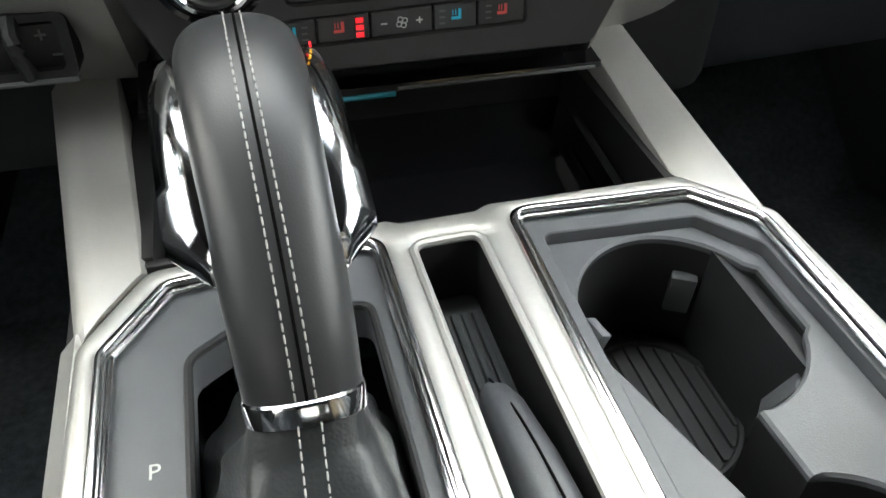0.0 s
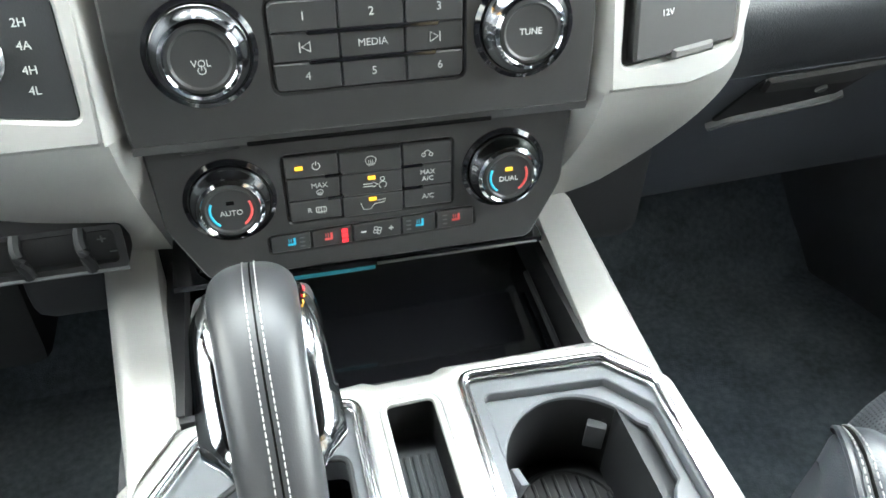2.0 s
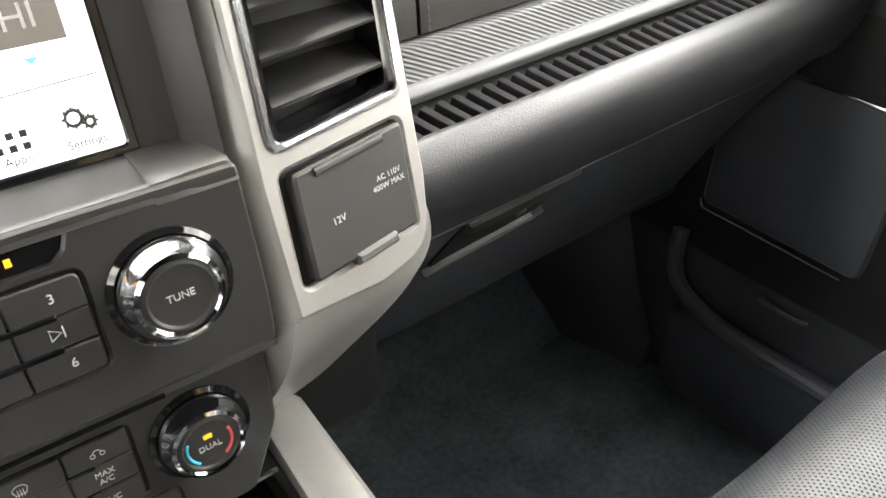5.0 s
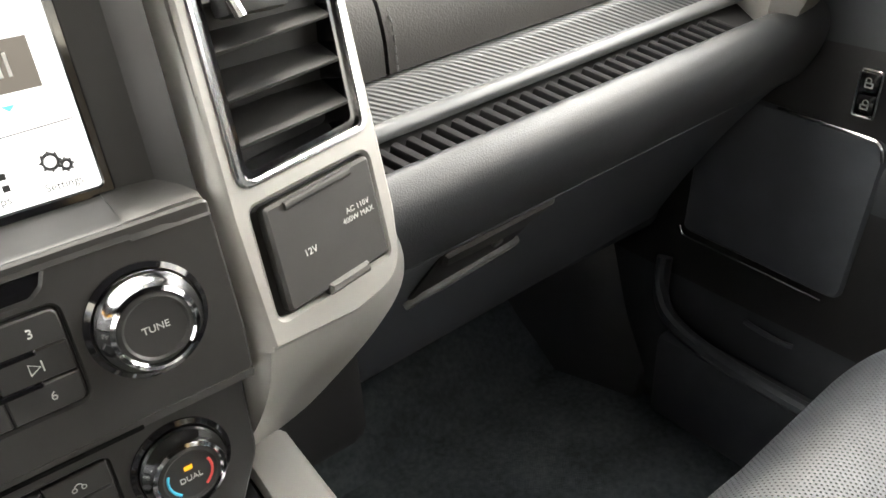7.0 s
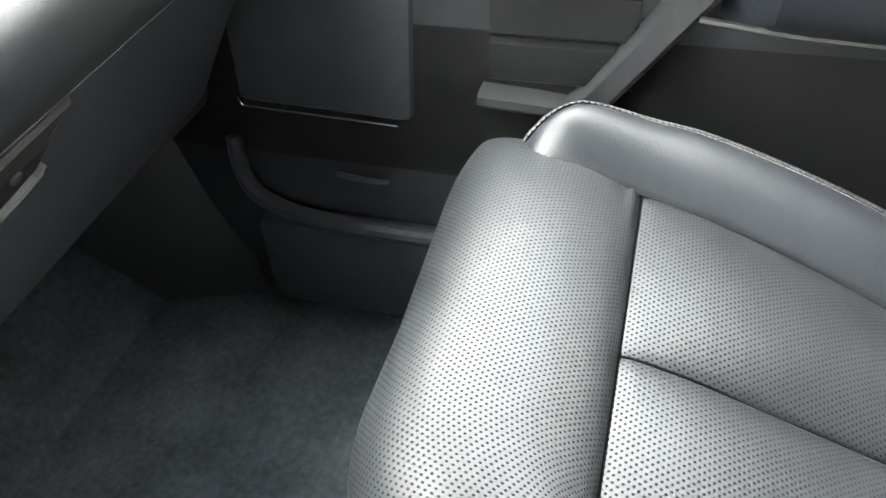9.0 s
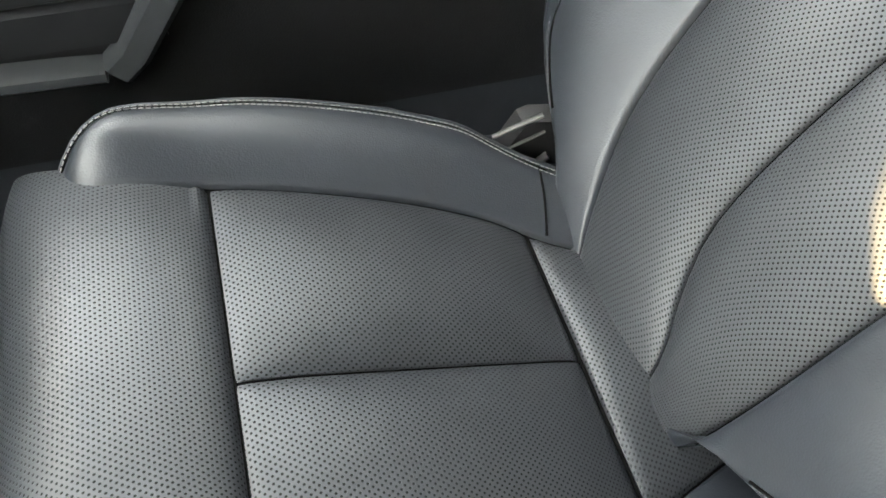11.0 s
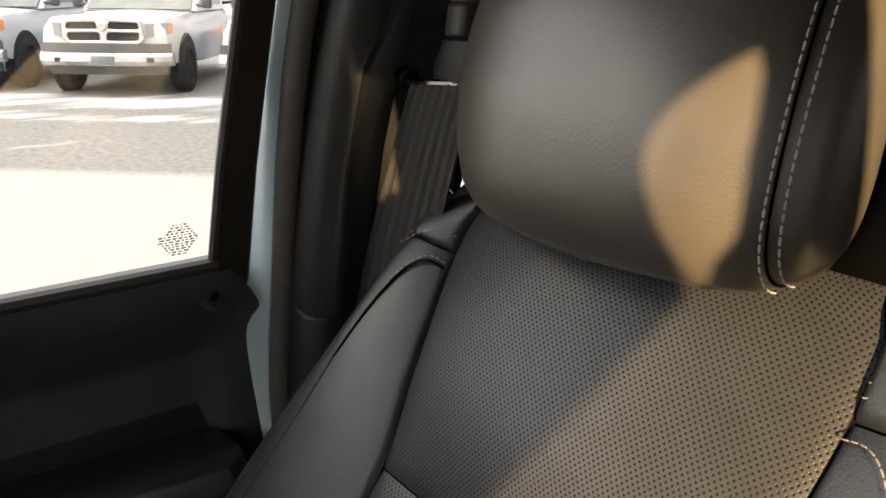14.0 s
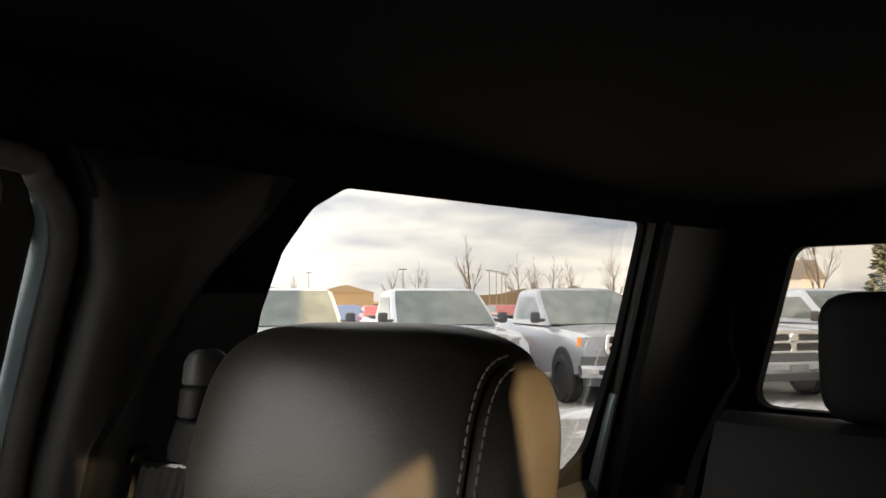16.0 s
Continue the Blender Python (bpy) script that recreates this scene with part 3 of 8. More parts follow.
    for rows_ in (((0.76, 0.70, 0.80), (0.30, 0.575, 0.80), (0.20, 0.565, 0.80)), ((0.199, 0.598, 0.76), (0.147, 0.545, 0.68), (0.092, 0.480, 0.61), (0.025, 0.400, 0.57))):
        loft(bm, [[scr(xo, y), scr(xi, y), (xi, y + 0.010, scr(xi, y)[2] + 0.014), (xo, y + 0.010, scr(xi, y)[2] + 0.014)] for y, xi, xo in rows_])
    bm.transform(side)
    tagged(part("trim_screen_edge_" + nm, bm, TRIM), "unseen black strip added along the windscreen edge to mask the sun", "trim", kind="structure")

# driver's door below its window
bm = bmesh.new()
plate(bm, yz([(-0.80, 0.02), (0.70, 0.02), (0.70, 0.730), (-0.80, 0.730)]), (), -0.06, 0.0, MIRROR @ SIDE)
tagged(part("door_driver", bm, PLASTIC), "black inner panel of the driver's door", "door", kind="structure")
# windscreen and its unseen header, its lower lip set to stop a sun streak
bm = bmesh.new()
loft(bm, [[(x, 0.028, 1.177 + r_), (x, -0.04, 1.215 + r_), (x, -0.04, 1.27), (x, 0.034, 1.200 + r_)] for x, r_ in ((-0.60, 0.0), (0.0, 0.0), (0.70, 0.0))])
tagged(part("trim_header", bm, HEADLINER), "black header trim above the windscreen", "trim", kind="structure")
bm = bmesh.new()
surf(bm, lambda u, v: ((-0.74 + 1.48 * u) * (1 - 0.1 * v), 0.76 - 0.80 * v + 0.05 * (2 * u - 1) ** 2 * -1, 0.79 + 0.44 * v), 12, 6)
g = part("window_screen", bm, WINDOW)
g.visible_shadow = False
tagged(g, "windscreen glass above the dashboard", "window", kind="structure")

# ---- front passenger door ----
pdoor = grp("door_passenger", "black plastic and leather inner panel of the closed front passenger door", "door", kind="structure", at=(0.86, 0.3, 0.1))
dp = smooth_tab([(0.02, 0.868), (0.16, 0.872), (0.30, 0.876), (0.48, 0.874), (0.56, 0.866), (0.66, 0.858), (0.715, 0.846), (0.75, 0.818), (0.775, 0.806), (0.792, 0.803)])
def door_skin(u, v):
    """The panel, with a shallow pocket between its top ledge and the armrest."""
    y, z = 0.46 - 1.237 * u, 0.02 + 0.772 * v
    a, b = min(1.0, max(0.0, (y + 0.742) / 0.03)), min(1.0, max(0.0, (0.716 - z) / 0.03)) * min(1.0, max(0.0, (z - 0.50) / 0.02))
    x = interp(dp, z)
    end = -0.775 - 0.45 * max(0.0, x - 0.812) + 3.2 * max(0.0, z - 0.748) ** 1.5
    y = 0.46 + (end - 0.46) * u
    return (x + 0.014 * a * a * (3 - 2 * a) * b * b * (3 - 2 * b), y, z)


bm = bmesh.new()
surf(bm, door_skin, 110, 70, skirt=(0.05, 0, 0))
part("panel", bm, DOORDARK, pdoor)
# upper frame round the glass
bm = bmesh.new()
GLASS_F = rpoly(yz([(0.40, 0.795), (-0.732, 0.795), (-0.738, 0.89), (-0.746, 0.985), (-0.755, 1.08), (-0.7615, 1.188), (0.0, 1.180), (0.36, 0.90)]), [0.02, 0.008, 0.02, 0.02, 0.02, 0.022, 0.06, 0.05], 6)
FRAME_F = rpoly(yz([(0.52, 0.765), (-0.767, 0.765), (-0.770, 0.885), (-0.776, 0.98), (-0.783, 1.07), (-0.790, 1.150), (-0.777, 1.186), (-0.72, 1.201), (0.0, 1.201), (0.42, 0.90)]), [0.02, 0.01, 0.02, 0.02, 0.02, 0.02, 0.02, 0.03, 0.06, 0.05], 6)
plate(bm, FRAME_F, [GLASS_F], -0.014, -0.004, SIDE, bevel=0.003)
part("window_frame", bm, BLACKHOLE, pdoor, "matt black window frame")
bm = bmesh.new()
plate(bm, FRAME_F, (), -0.0105, -0.0085, SIDE)
g = part("pane", bm, WINDOW, pdoor)
g.visible_shadow = False
bm = bmesh.new()
tube(bm, [(0.808, 0.40, 0.797), (0.808, -0.2, 0.797), (0.808, -0.735, 0.797)], 0.007, 8)
tube(bm, [SIDE @ Vector((-0.733, up(0.80), -0.008)), SIDE @ Vector((-0.738, up(0.89), -0.008)), SIDE @ Vector((-0.747, up(0.99), -0.008)), SIDE @ Vector((-0.756, up(1.08), -0.008)), SIDE @ Vector((-0.7605, up(1.16), -0.008))], 0.005, 8)
part("glass_seal", bm, RUBBER, pdoor)
# strip added outside the door edge to fill the gap and dim the jamb
bm = bmesh.new()
loft(bm, [[SIDE @ Vector(p) for p in ((y + 0.012, up(z), -0.034), (y - 0.008, up(z), -0.034), (y - 0.008, up(z), -0.048), (y + 0.012, up(z), -0.048))] for z, y in ((0.70, -0.767), (0.885, -0.770), (0.98, -0.776), (1.07, -0.783), (1.15, -0.790), (1.186, -0.777))])
part("jamb_dimming_strip", bm, BODYPAINT, pdoor)
# locking pin in its collar
bm = bmesh.new()
lathe(bm, [(0.0, 0.0), (0.012, 0.0), (0.013, 0.003), (0.008, 0.005), (0.006, 0.004), (0.0, 0.004)], Matrix.Translation((0.813, -0.732, 0.762)) @ Matrix.Rotation(radians(-50), 4, "Y"))
pin = part("lock_collar", bm, RUBBER, pdoor)
bm = bmesh.new()
lathe(bm, [(0.004, 0.0), (0.0045, 0.008), (0.003, 0.011), (0.0, 0.012)], Matrix.Translation((0.813, -0.732, 0.762)) @ Matrix.Rotation(radians(-30), 4, "Y"), 16)
part("lock_pin", bm, GLOSS, pin)
# window mark etched on the glass corner: rows of tiny bars
bm = bmesh.new()
random.seed(5)
for k in range(12):
    w = 0.034 * (1 - abs(k - 5.5) / 9)
    x = -w / 2
    while x < w / 2:
        d = random.uniform(0.001, 0.004)
        plate(bm, [(-0.702 + x, up(0.812) + k * 0.0026), (-0.702 + x + d, up(0.812) + k * 0.0026), (-0.702 + x + d, up(0.812) + k * 0.0026 + 0.0012), (-0.702 + x, up(0.812) + k * 0.0026 + 0.0012)], (), -0.0084, -0.0081, SIDE)
        x += d + 0.0018
part("glass_mark", bm, DARK_THREAD, pdoor)
# arm rest: a padded ledge along the panel, its nose turning down as a strut
bm = bmesh.new()
arm = [(0.880, 0.492), (0.800, 0.490), (0.772, 0.505), (0.757, 0.535), (0.755, 0.570), (0.761, 0.592), (0.776, 0.605), (0.80, 0.609), (0.895, 0.596)]
armc = [(p.x, p.y) for p in spline([(x, z, 0) for x, z in arm], 4)]
rings = []
for y, kx, dz in ((-0.752, 0.15, -0.02), (-0.745, 0.75, -0.004), (-0.72, 1.0, 0.002), (-0.55, 1.0, 0.009), (-0.42, 1.0, 0.014), (-0.385, 0.95, 0.014), (-0.362, 0.7, 0.008), (-0.345, 0.2, -0.01)):
    rings.append([(0.885 - (0.885 - x) * kx, y, z + dz) for x, z in armc])
loft(bm, rings)
armrest = part("armrest", bm, LEATHER, pdoor, "padded black leather armrest with pale stitching")
bm = bmesh.new()
stitches(bm, [(0.7545, -0.37, 0.577), (0.7530, -0.5, 0.572), (0.7535, -0.74, 0.557)], 0.0040, 0.0014, 0.0007, (0, 0, 0))
part("stitching", bm, THREAD, armrest)
bm = bmesh.new()
tube(bm, [(0.80, -0.325, 0.510), (0.785, -0.40, 0.508), (0.782, -0.5, 0.504), (0.785, -0.745, 0.494)], 0.004, 8)
part("lower_bead", bm, PLASTIC, armrest)
# angled support: a flat ledge, then an arm rising rearwards to the armrest's underside
for nm_, pts_, w_, m_ in (("ledge", [(0.845, -0.105, 0.386), (0.846, -0.16, 0.383), (0.848, -0.203, 0.379)], 0.014, STRUTGREY), ("strut", [(0.848, -0.202, 0.380), (0.845, -0.222, 0.398), (0.837, -0.262, 0.456), (0.828, -0.302, 0.515), (0.822, -0.328, 0.552)], 0.026, STRUTGREY)):
    bm = bmesh.new()
    rings = []
    pv = [Vector(p) for p in pts_]
    for i_, p_ in enumerate(pv):
        d_ = (pv[min(i_ + 1, len(pv) - 1)] - pv[max(i_ - 1, 0)]).normalized()
        n_ = Vector((1, 0, 0)).cross(d_).normalized()
        n_ = -n_ if n_.z < 0 else n_
        rings.append([Vector((0.885, p_.y, p_.z)), p_ + Vector((0.006, 0, 0)), p_ + n_ * -0.004, p_ + n_ * -w_, p_ + n_ * (-w_ - 0.006) + Vector((0.006, 0, 0)), Vector((0.885, p_.y, p_.z)) + n_ * (-w_ - 0.006)])
    loft(bm, rings)
    part(nm_, bm, m_, pdoor, "dark grey angled support below the grip")
for z0_, z1_ in ((0.392, 0.442), (0.446, 0.500)):
    bm = bmesh.new()
    loft(bm, [[(0.885, y, z0_), (0.872, y, z0_), (0.866, y, z0_ + 0.004), (0.866, y, z1_ - 0.004), (0.872, y, z1_), (0.885, y, z1_)] for y in (-0.115, -0.27)])
    part("recess_pad", bm, PLASTIC, pdoor)
# silver pull grip
bm = bmesh.new()
rings = []
for y, s, dz in ((-0.064, 0.45, 0.0), (-0.090, 0.93, 0.0), (-0.096, 1.0, 0.0), (-0.20, 1.0, -0.008), (-0.35, 0.95, -0.025), (-0.385, 0.75, -0.030), (-0.392, 0.3, -0.032)):
    c = [(0.868, 0.570), (0.80, 0.566), (0.782, 0.575), (0.776, 0.596), (0.784, 0.616), (0.808, 0.626), (0.868, 0.620)]
    rings.append([(0.868 - (0.868 - x) * s, y, 0.597 + (z - 0.597) * (0.5 + 0.5 * s) + dz) for x, z in c])
loft(bm, rings)
bmesh.ops.bevel(bm, geom=list(bm.edges), offset=0.0022, segments=2, affect="EDGES", profile=0.5)
part("pull_grip", bm, PULLGREY, pdoor, "satin silver pull grip")
# lock switch
bm = bmesh.new()
ML = Matrix(((0, 0, -1, 0.862), (1, 0, 0, 0.003), (0, 1, 0, 0.588), (0, 0, 0, 1)))
plate(bm, rect(-0.013, -0.027, 0.013, 0.027, 0.005), [rect(-0.0105, -0.0245, 0.0105, 0.0245, 0.004)], -0.005, 0.003, ML, bevel=0.001)
sw = part("switch_bezel", bm, CHROME, pdoor, "bright switch surround")
bm = bmesh.new()
box(bm, (0, -0.012, 0.0), (0.020, 0.023, 0.006), 0.0015, ML)
box(bm, (0, 0.012, 0.0), (0.020, 0.023, 0.006), 0.0015, ML)
part("switch_keys", bm, GLOSS, sw)
bm = bmesh.new()
for s in (-1, 1):
    plate(bm, rect(-0.0045, 0.012 * s - 0.005, 0.0045, 0.012 * s + 0.001, 0.001), [rect(-0.003, 0.012 * s - 0.0035, 0.003, 0.012 * s - 0.0005)], 0.003, 0.0034, ML)
    plate(bm, circle(0.001 * s, 0.012 * s + 0.003, 0.0034, 14), [circle(0.001 * s, 0.012 * s + 0.003, 0.0024, 14)], 0.003, 0.0034, ML)
part("switch_symbols", bm, DIM_INK, sw)
# speaker cover with a bright edge, and the bottle bin lip below
bm = bmesh.new()
MD = Matrix(((0, 0, -1, 0.866), (1, 0, 0, 0), (0, 1, 0, 0), (0, 0, 0, 1)))
plate(bm, rpoly([(0.215, 0.330), (-0.018, 0.322), (-0.030, 0.536), (0.205, 0.548)], [0.012, 0.02, 0.02, 0.012]), (), -0.02, -0.004, MD, bevel=0.004)
sp = part("speaker_cover", bm, HAZELOW, pdoor)
bm = bmesh.new()
tube(bm, spline([(0.8625, 0.212, 0.34), (0.8625, 0.206, 0.329), (0.8625, 0.19, 0.327), (0.8625, 0.0, 0.321)], 5), 0.0016, 6)
tube(bm, spline([(0.8625, 0.10, 0.545), (0.8625, 0.0, 0.541), (0.8625, -0.022, 0.536), (0.8625, -0.029, 0.518)], 5), 0.0022, 6)
part("bright_bead", bm, DULLCHROME, sp)
bm = bmesh.new()
lip = spline([(0.868, 0.235, 0.275), (0.855, 0.225, 0.22), (0.845, 0.19, 0.189), (0.838, 0.10, 0.174), (0.836, -0.05, 0.172), (0.836, -0.25, 0.174), (0.836, -0.70, 0.176)], 6)
tube(bm, lip, 0.012, 10)
box(bm, (0.855, -0.28, 0.09), (0.05, 0.98, 0.15), 0.012)
part("bin_lip", bm, HAZELOW, pdoor)
bm = bmesh.new()
tube(bm, spline([(0.862, 0.09, 0.238), (0.856, 0.07, 0.240), (0.856, 0.035, 0.238), (0.862, 0.02, 0.236)], 4), 0.004, 8)
part("bin_rib", bm, HAZELOW, pdoor)
# kick panel ahead of the door
bm = bmesh.new()
rings = []
for y, x, zt in ((0.25, 0.868, 0.06), (0.30, 0.85, 0.14), (0.36, 0.83, 0.28), (0.46, 0.80, 0.42), (0.66, 0.76, 0.50)):
    rings.append([(0.90, y, -0.01), (x - 0.02, y, -0.01), (x - 0.012, y, 0.04), (x, y, zt * 0.8), (x + 0.02, y, zt), (0.90, y, zt + 0.06)])
loft(bm, rings)
tagged(part("trim_kick", bm, STRUTGREY), "black kick panel beside the footwell", "trim", kind="structure")

# ---- B pillar, seals and painted edge on the passenger side ----
bm = bmesh.new()
rings = []
for z, y in ((0.50, -0.800), (0.62, -0.793), (0.70, -0.787), (0.784, -0.786), (0.88, -0.783), (0.966, -0.784), (1.053, -0.791), (1.12, -0.798), (1.165, -0.793), (1.19, -0.775)):
    rings.append([SIDE @ Vector(p) for p in ((y, up(z), 0.0), (y + 0.022, up(z), -0.052), (y - 0.022, up(z), -0.056), (y - 0.018, up(z), 0.0))])
loft(bm, rings)
tagged(part("trim_painted_jamb", bm, BODYPAINT), "pale blue-white painted door jamb strip", "trim", kind="structure")
bm = bmesh.new()
line = [SIDE @ Vector((y, up(z), 0.004)) for y, z in ((-0.825, 0.45), (-0.802, 0.65), (-0.797, 0.77), (-0.794, 0.88), (-0.7955, 0.978), (-0.803, 1.064), (-0.8085, 1.125), (-0.804, 1.158), (-0.785, 1.182), (-0.74, 1.199), (-0.4, 1.211), (0.0, 1.207))]
tube(bm, spline(line, 5), 0.0108, 12)
tagged(part("trim_door_seal", bm, SEAL), "grey rubber door seal round the opening", "trim", kind="structure")
bm = bmesh.new()
rings = []
for z, y0, y1, d in ((0.0, -0.83, -1.0, 0.05), (0.45, -0.822, -0.95, 0.05), (0.65, -0.807, -0.875, 0.049), (0.744, -0.801, -0.845, 0.047), (0.7485, -0.803, -0.843, 0.045)):
    b = (z - 0.80) / 0.97
    rings.append([SIDE @ Vector(p) for p in ((y0, b, -0.03), (y0 - 0.001, b, 0.018), (y0 - 0.005, b, d - 0.012), (y0 - 0.011, b, d - 0.004), (y0 - 0.020, b, d), (y1 + 0.010, b, d + 0.005), (y1 - 0.003, b, d), (y1 - 0.040, b, 0.020), (y1 - 0.044, b, -0.03))])
loft(bm, rings)
bp = grp("b_pillar", "black two-piece pillar trim behind the front door", "pillar", kind="structure", at=(0.76, -0.83, 0))
part("lower_trim", bm, PILLARSKIN, bp, angle=60)
bm = bmesh.new()
rings = []
for z, y0, y1, d, ret, tuck in ((0.752, -0.800, -0.842, 0.048, 0.038, 0), (0.80, -0.800, -0.837, 0.047, 0.042, 0), (0.90, -0.801, -0.833, 0.046, 0.046, 0), (0.985, -0.807, -0.839, 0.046, 0.048, 0), (1.05, -0.815, -0.885, 0.046, 0.02, 0.022), (1.12, -0.824, -0.93, 0.046, 0.012, 0.03), (1.175, -0.816, -0.985, 0.035, 0.01, 0.03), (1.21, -0.80, -1.0, 0.012, 0.01, 0.012)):
    b = (z - 0.80) / 0.97
    rings.append([SIDE @ Vector(p) for p in ((y0, b, -0.03), (y0 - 0.001, b, 0.018), (y0 - 0.005, b, d - 0.012), (y0 - 0.011, b, d - 0.004), (y0 - 0.020, b, d), (0.5 * y0 + 0.5 * y1 - 0.006, b, d + 0.004), (y1 + 0.010, b, d + 0.005 - tuck), (y1 + 0.003, b, d + 0.004 - tuck), (y1 - 0.003, b, d - tuck), (y1 - ret, b, 0.020 - 0.4 * tuck), (y1 - ret - 0.004, b, -0.03))])
loft(bm, rings)
part("upper_trim", bm, PILLARSKIN, bp, angle=60)
bm = bmesh.new()
rings = []
for z, y0, y1 in ((0.55, -0.875, -0.99), (0.75, -0.872, -0.985), (0.97, -0.868, -0.975), (1.10, -0.885, -1.0)):
    b = (z - 0.80) / 0.97
    rings.append([SIDE @ Vector(p) for p in ((y0, b, -0.03), (y0, b, 0.008), (y1, b, 0.012), (y1 - 0.01, b, -0.03))])
loft(bm, rings)
part("rear_trim", bm, PILLARSKIN, bp)

# seat belt: height adjuster, guide bar with the webbing folded over it
belt = grp("seat_belt", "black ribbed seat belt folded over its pillar guide bar", "seat belt", at=(0.68, -0.88, 0.9))


def slug(rows):
    """Stacked rounded boxes of (centre x, centre y, height, half width across, half depth)."""
    bm = bmesh.new()
    loft(bm, [[Vector((x + math.copysign(abs(math.cos(a)) ** 0.6, math.cos(a)) * w, y + math.copysign(abs(math.sin(a)) ** 0.6, math.sin(a)) * d, z)) for a in [2 * math.pi * i / 20 for i in range(20)]] for x, y, z, w, d in rows])
    return bm


part("height_adjuster", slug(((0.649, -0.893, 1.025, 0.0115, 0.014), (0.648, -0.893, 1.027, 0.0130, 0.016), (0.646, -0.893, 1.043, 0.0125, 0.016), (0.645, -0.893, 1.050, 0.0095, 0.013), (0.6445, -0.893, 1.053, 0.006, 0.008))), LATCHGREY, belt, "worn grey-black adjuster cap")
part("adjuster_neck", slug(((0.654, -0.893, 0.999, 0.0125, 0.014), (0.653, -0.893, 1.001, 0.0140, 0.016), (0.650, -0.893, 1.022, 0.0135, 0.016), (0.649, -0.893, 1.024, 0.0120, 0.014))), FLAP, belt)
part("guide_body", slug(((0.660, -0.890, 0.962, 0.022, 0.014), (0.656, -0.892, 0.976, 0.026, 0.016), (0.650, -0.893, 0.996, 0.022, 0.015), (0.648, -0.893, 0.998, 0.019, 0.013))), BLACKHOLE, belt)
bm = bmesh.new()
tube(bm, [(0.700, -0.868, 0.960), (0.624, -0.886, 0.964)], 0.0042, 10)
lathe(bm, [(0.0, 0.008), (0.006, 0.007), (0.0095, 0.002), (0.0095, -0.006), (0.005, -0.008)], Matrix.Translation((0.702, -0.868, 0.966)) @ Matrix.Rotation(radians(70), 4, "Y"), 20)
part("guide_bar", bm, GLOSS, belt)
bm = bmesh.new()
web_a, web_b, web_c, web_d = Vector((0.692, -0.866, 0.9645)), Vector((0.628, -0.880, 0.9675)), Vector((0.778, -0.852, 0.69)), Vector((0.708, -0.884, 0.69))
web_n = Vector((-0.35, 0.93, 0.1)).normalized()


def webbing(u, v):
    if v < 0.06:
        a = math.pi * (1 - v / 0.06)
        q = web_a.lerp(web_b, u) + Vector((0.0, -0.0052, -0.0052)) + Vector((0, math.cos(math.pi - a) * -0.0052, math.sin(a) * 0.0052)) * -1.0 + Vector((0, 0, 0.0104 * math.sin(a)))
    else:
        s = (v - 0.06) / 0.94
        q = (web_a + Vector((0, 0.0, -0.0052))).lerp(web_c, s).lerp((web_b + Vector((0, 0.0, -0.0052))).lerp(web_d, s), u) + Vector((0.0, 0.006 * math.sin(3.1 * s), 0))
    return q + web_n * (0.0007 * math.sin(u * 2 * math.pi * 7))


surf(bm, webbing, 56, 50, skirt=(0.0008, -0.0016, 0))
part("webbing", bm, BELT, belt, angle=80)

# rear seat belt on the rear pillar
bm = bmesh.new()
rb = spline([(0.668, -2.085, 1.10), (0.660, -2.06, 1.045), (0.655, -2.05, 1.00), (0.640, -2.045, 0.955), (0.665, -2.03, 0.90), (0.70, -1.99, 0.80), (0.72, -1.97, 0.70)], 6)
surf(bm, lambda u, v: rb[round(v * (len(rb) - 1))] + Vector((0.030 * (u - 0.5) * (0.35 + 0.65 * abs(2 * v - 0.9)), -0.022 * (u - 0.5), 0)), 4, len(rb) - 1, skirt=(0.001, -0.002, 0))
tagged(part("rear_seat_belt", bm, BELT), "slim black seat belt hanging on the rear pillar", "seat belt")
# rear pillar trims
bm = bmesh.new()
plate(bm, yz([(-1.815, 0.70), (-1.815, 1.232), (-2.1, 1.24), (-2.1, 0.70)]), (), 0.0, 0.03, SIDE, bevel=0.01)
tagged(part("trim_rear_pillar", bm, BLACKHOLE), "black trim between rear door and back window", "trim", kind="structure")
bm = bmesh.new()
tube(bm, [SIDE @ Vector((-1.786, up(0.70), 0.0)), SIDE @ Vector((-1.79, up(0.95), 0.0)), SIDE @ Vector((-1.792, up(1.225), 0.0))], 0.010, 10)
tagged(part("trim_rear_seal", bm, SEAL), "grey seal behind the rear door glass", "trim", kind="structure")
bm = bmesh.new()
plate(bm, yz([(-1.762, 0.76), (-1.782, 0.76), (-1.782, 0.93), (-1.772, 0.93)]), (), -0.02, 0.010, SIDE)
tagged(part("trim_rear_jamb", bm, BODYPAINT), "pale painted sliver of rear door jamb", "trim", kind="structure")
bm = bmesh.new()
rings = []
for y in (-0.99, -1.2, -1.5, -1.76):
    rings.append([(0.90, y, 0.60), (0.80, y, 0.62), (0.785, y, 0.70), (0.79, y, 0.765), (0.815, y, 0.792), (0.90, y, 0.79)])
loft(bm, rings)
tagged(part("door_rear_passenger", bm, PLASTIC), "black upper ledge of the rear passenger door", "door", kind="structure")

bm = bmesh.new()
loft(bm, [[(x, -1.94, 0.02), (x, -1.96, 0.60), (x, -1.99, 0.74), (x, -2.09, 0.76), (x, -2.09, 0.02)] for x in (0.625, 0.70, 0.872)])
tagged(part("trim_rear_corner", bm, BLACKHOLE), "black trim beside the rear bench", "trim", kind="structure")

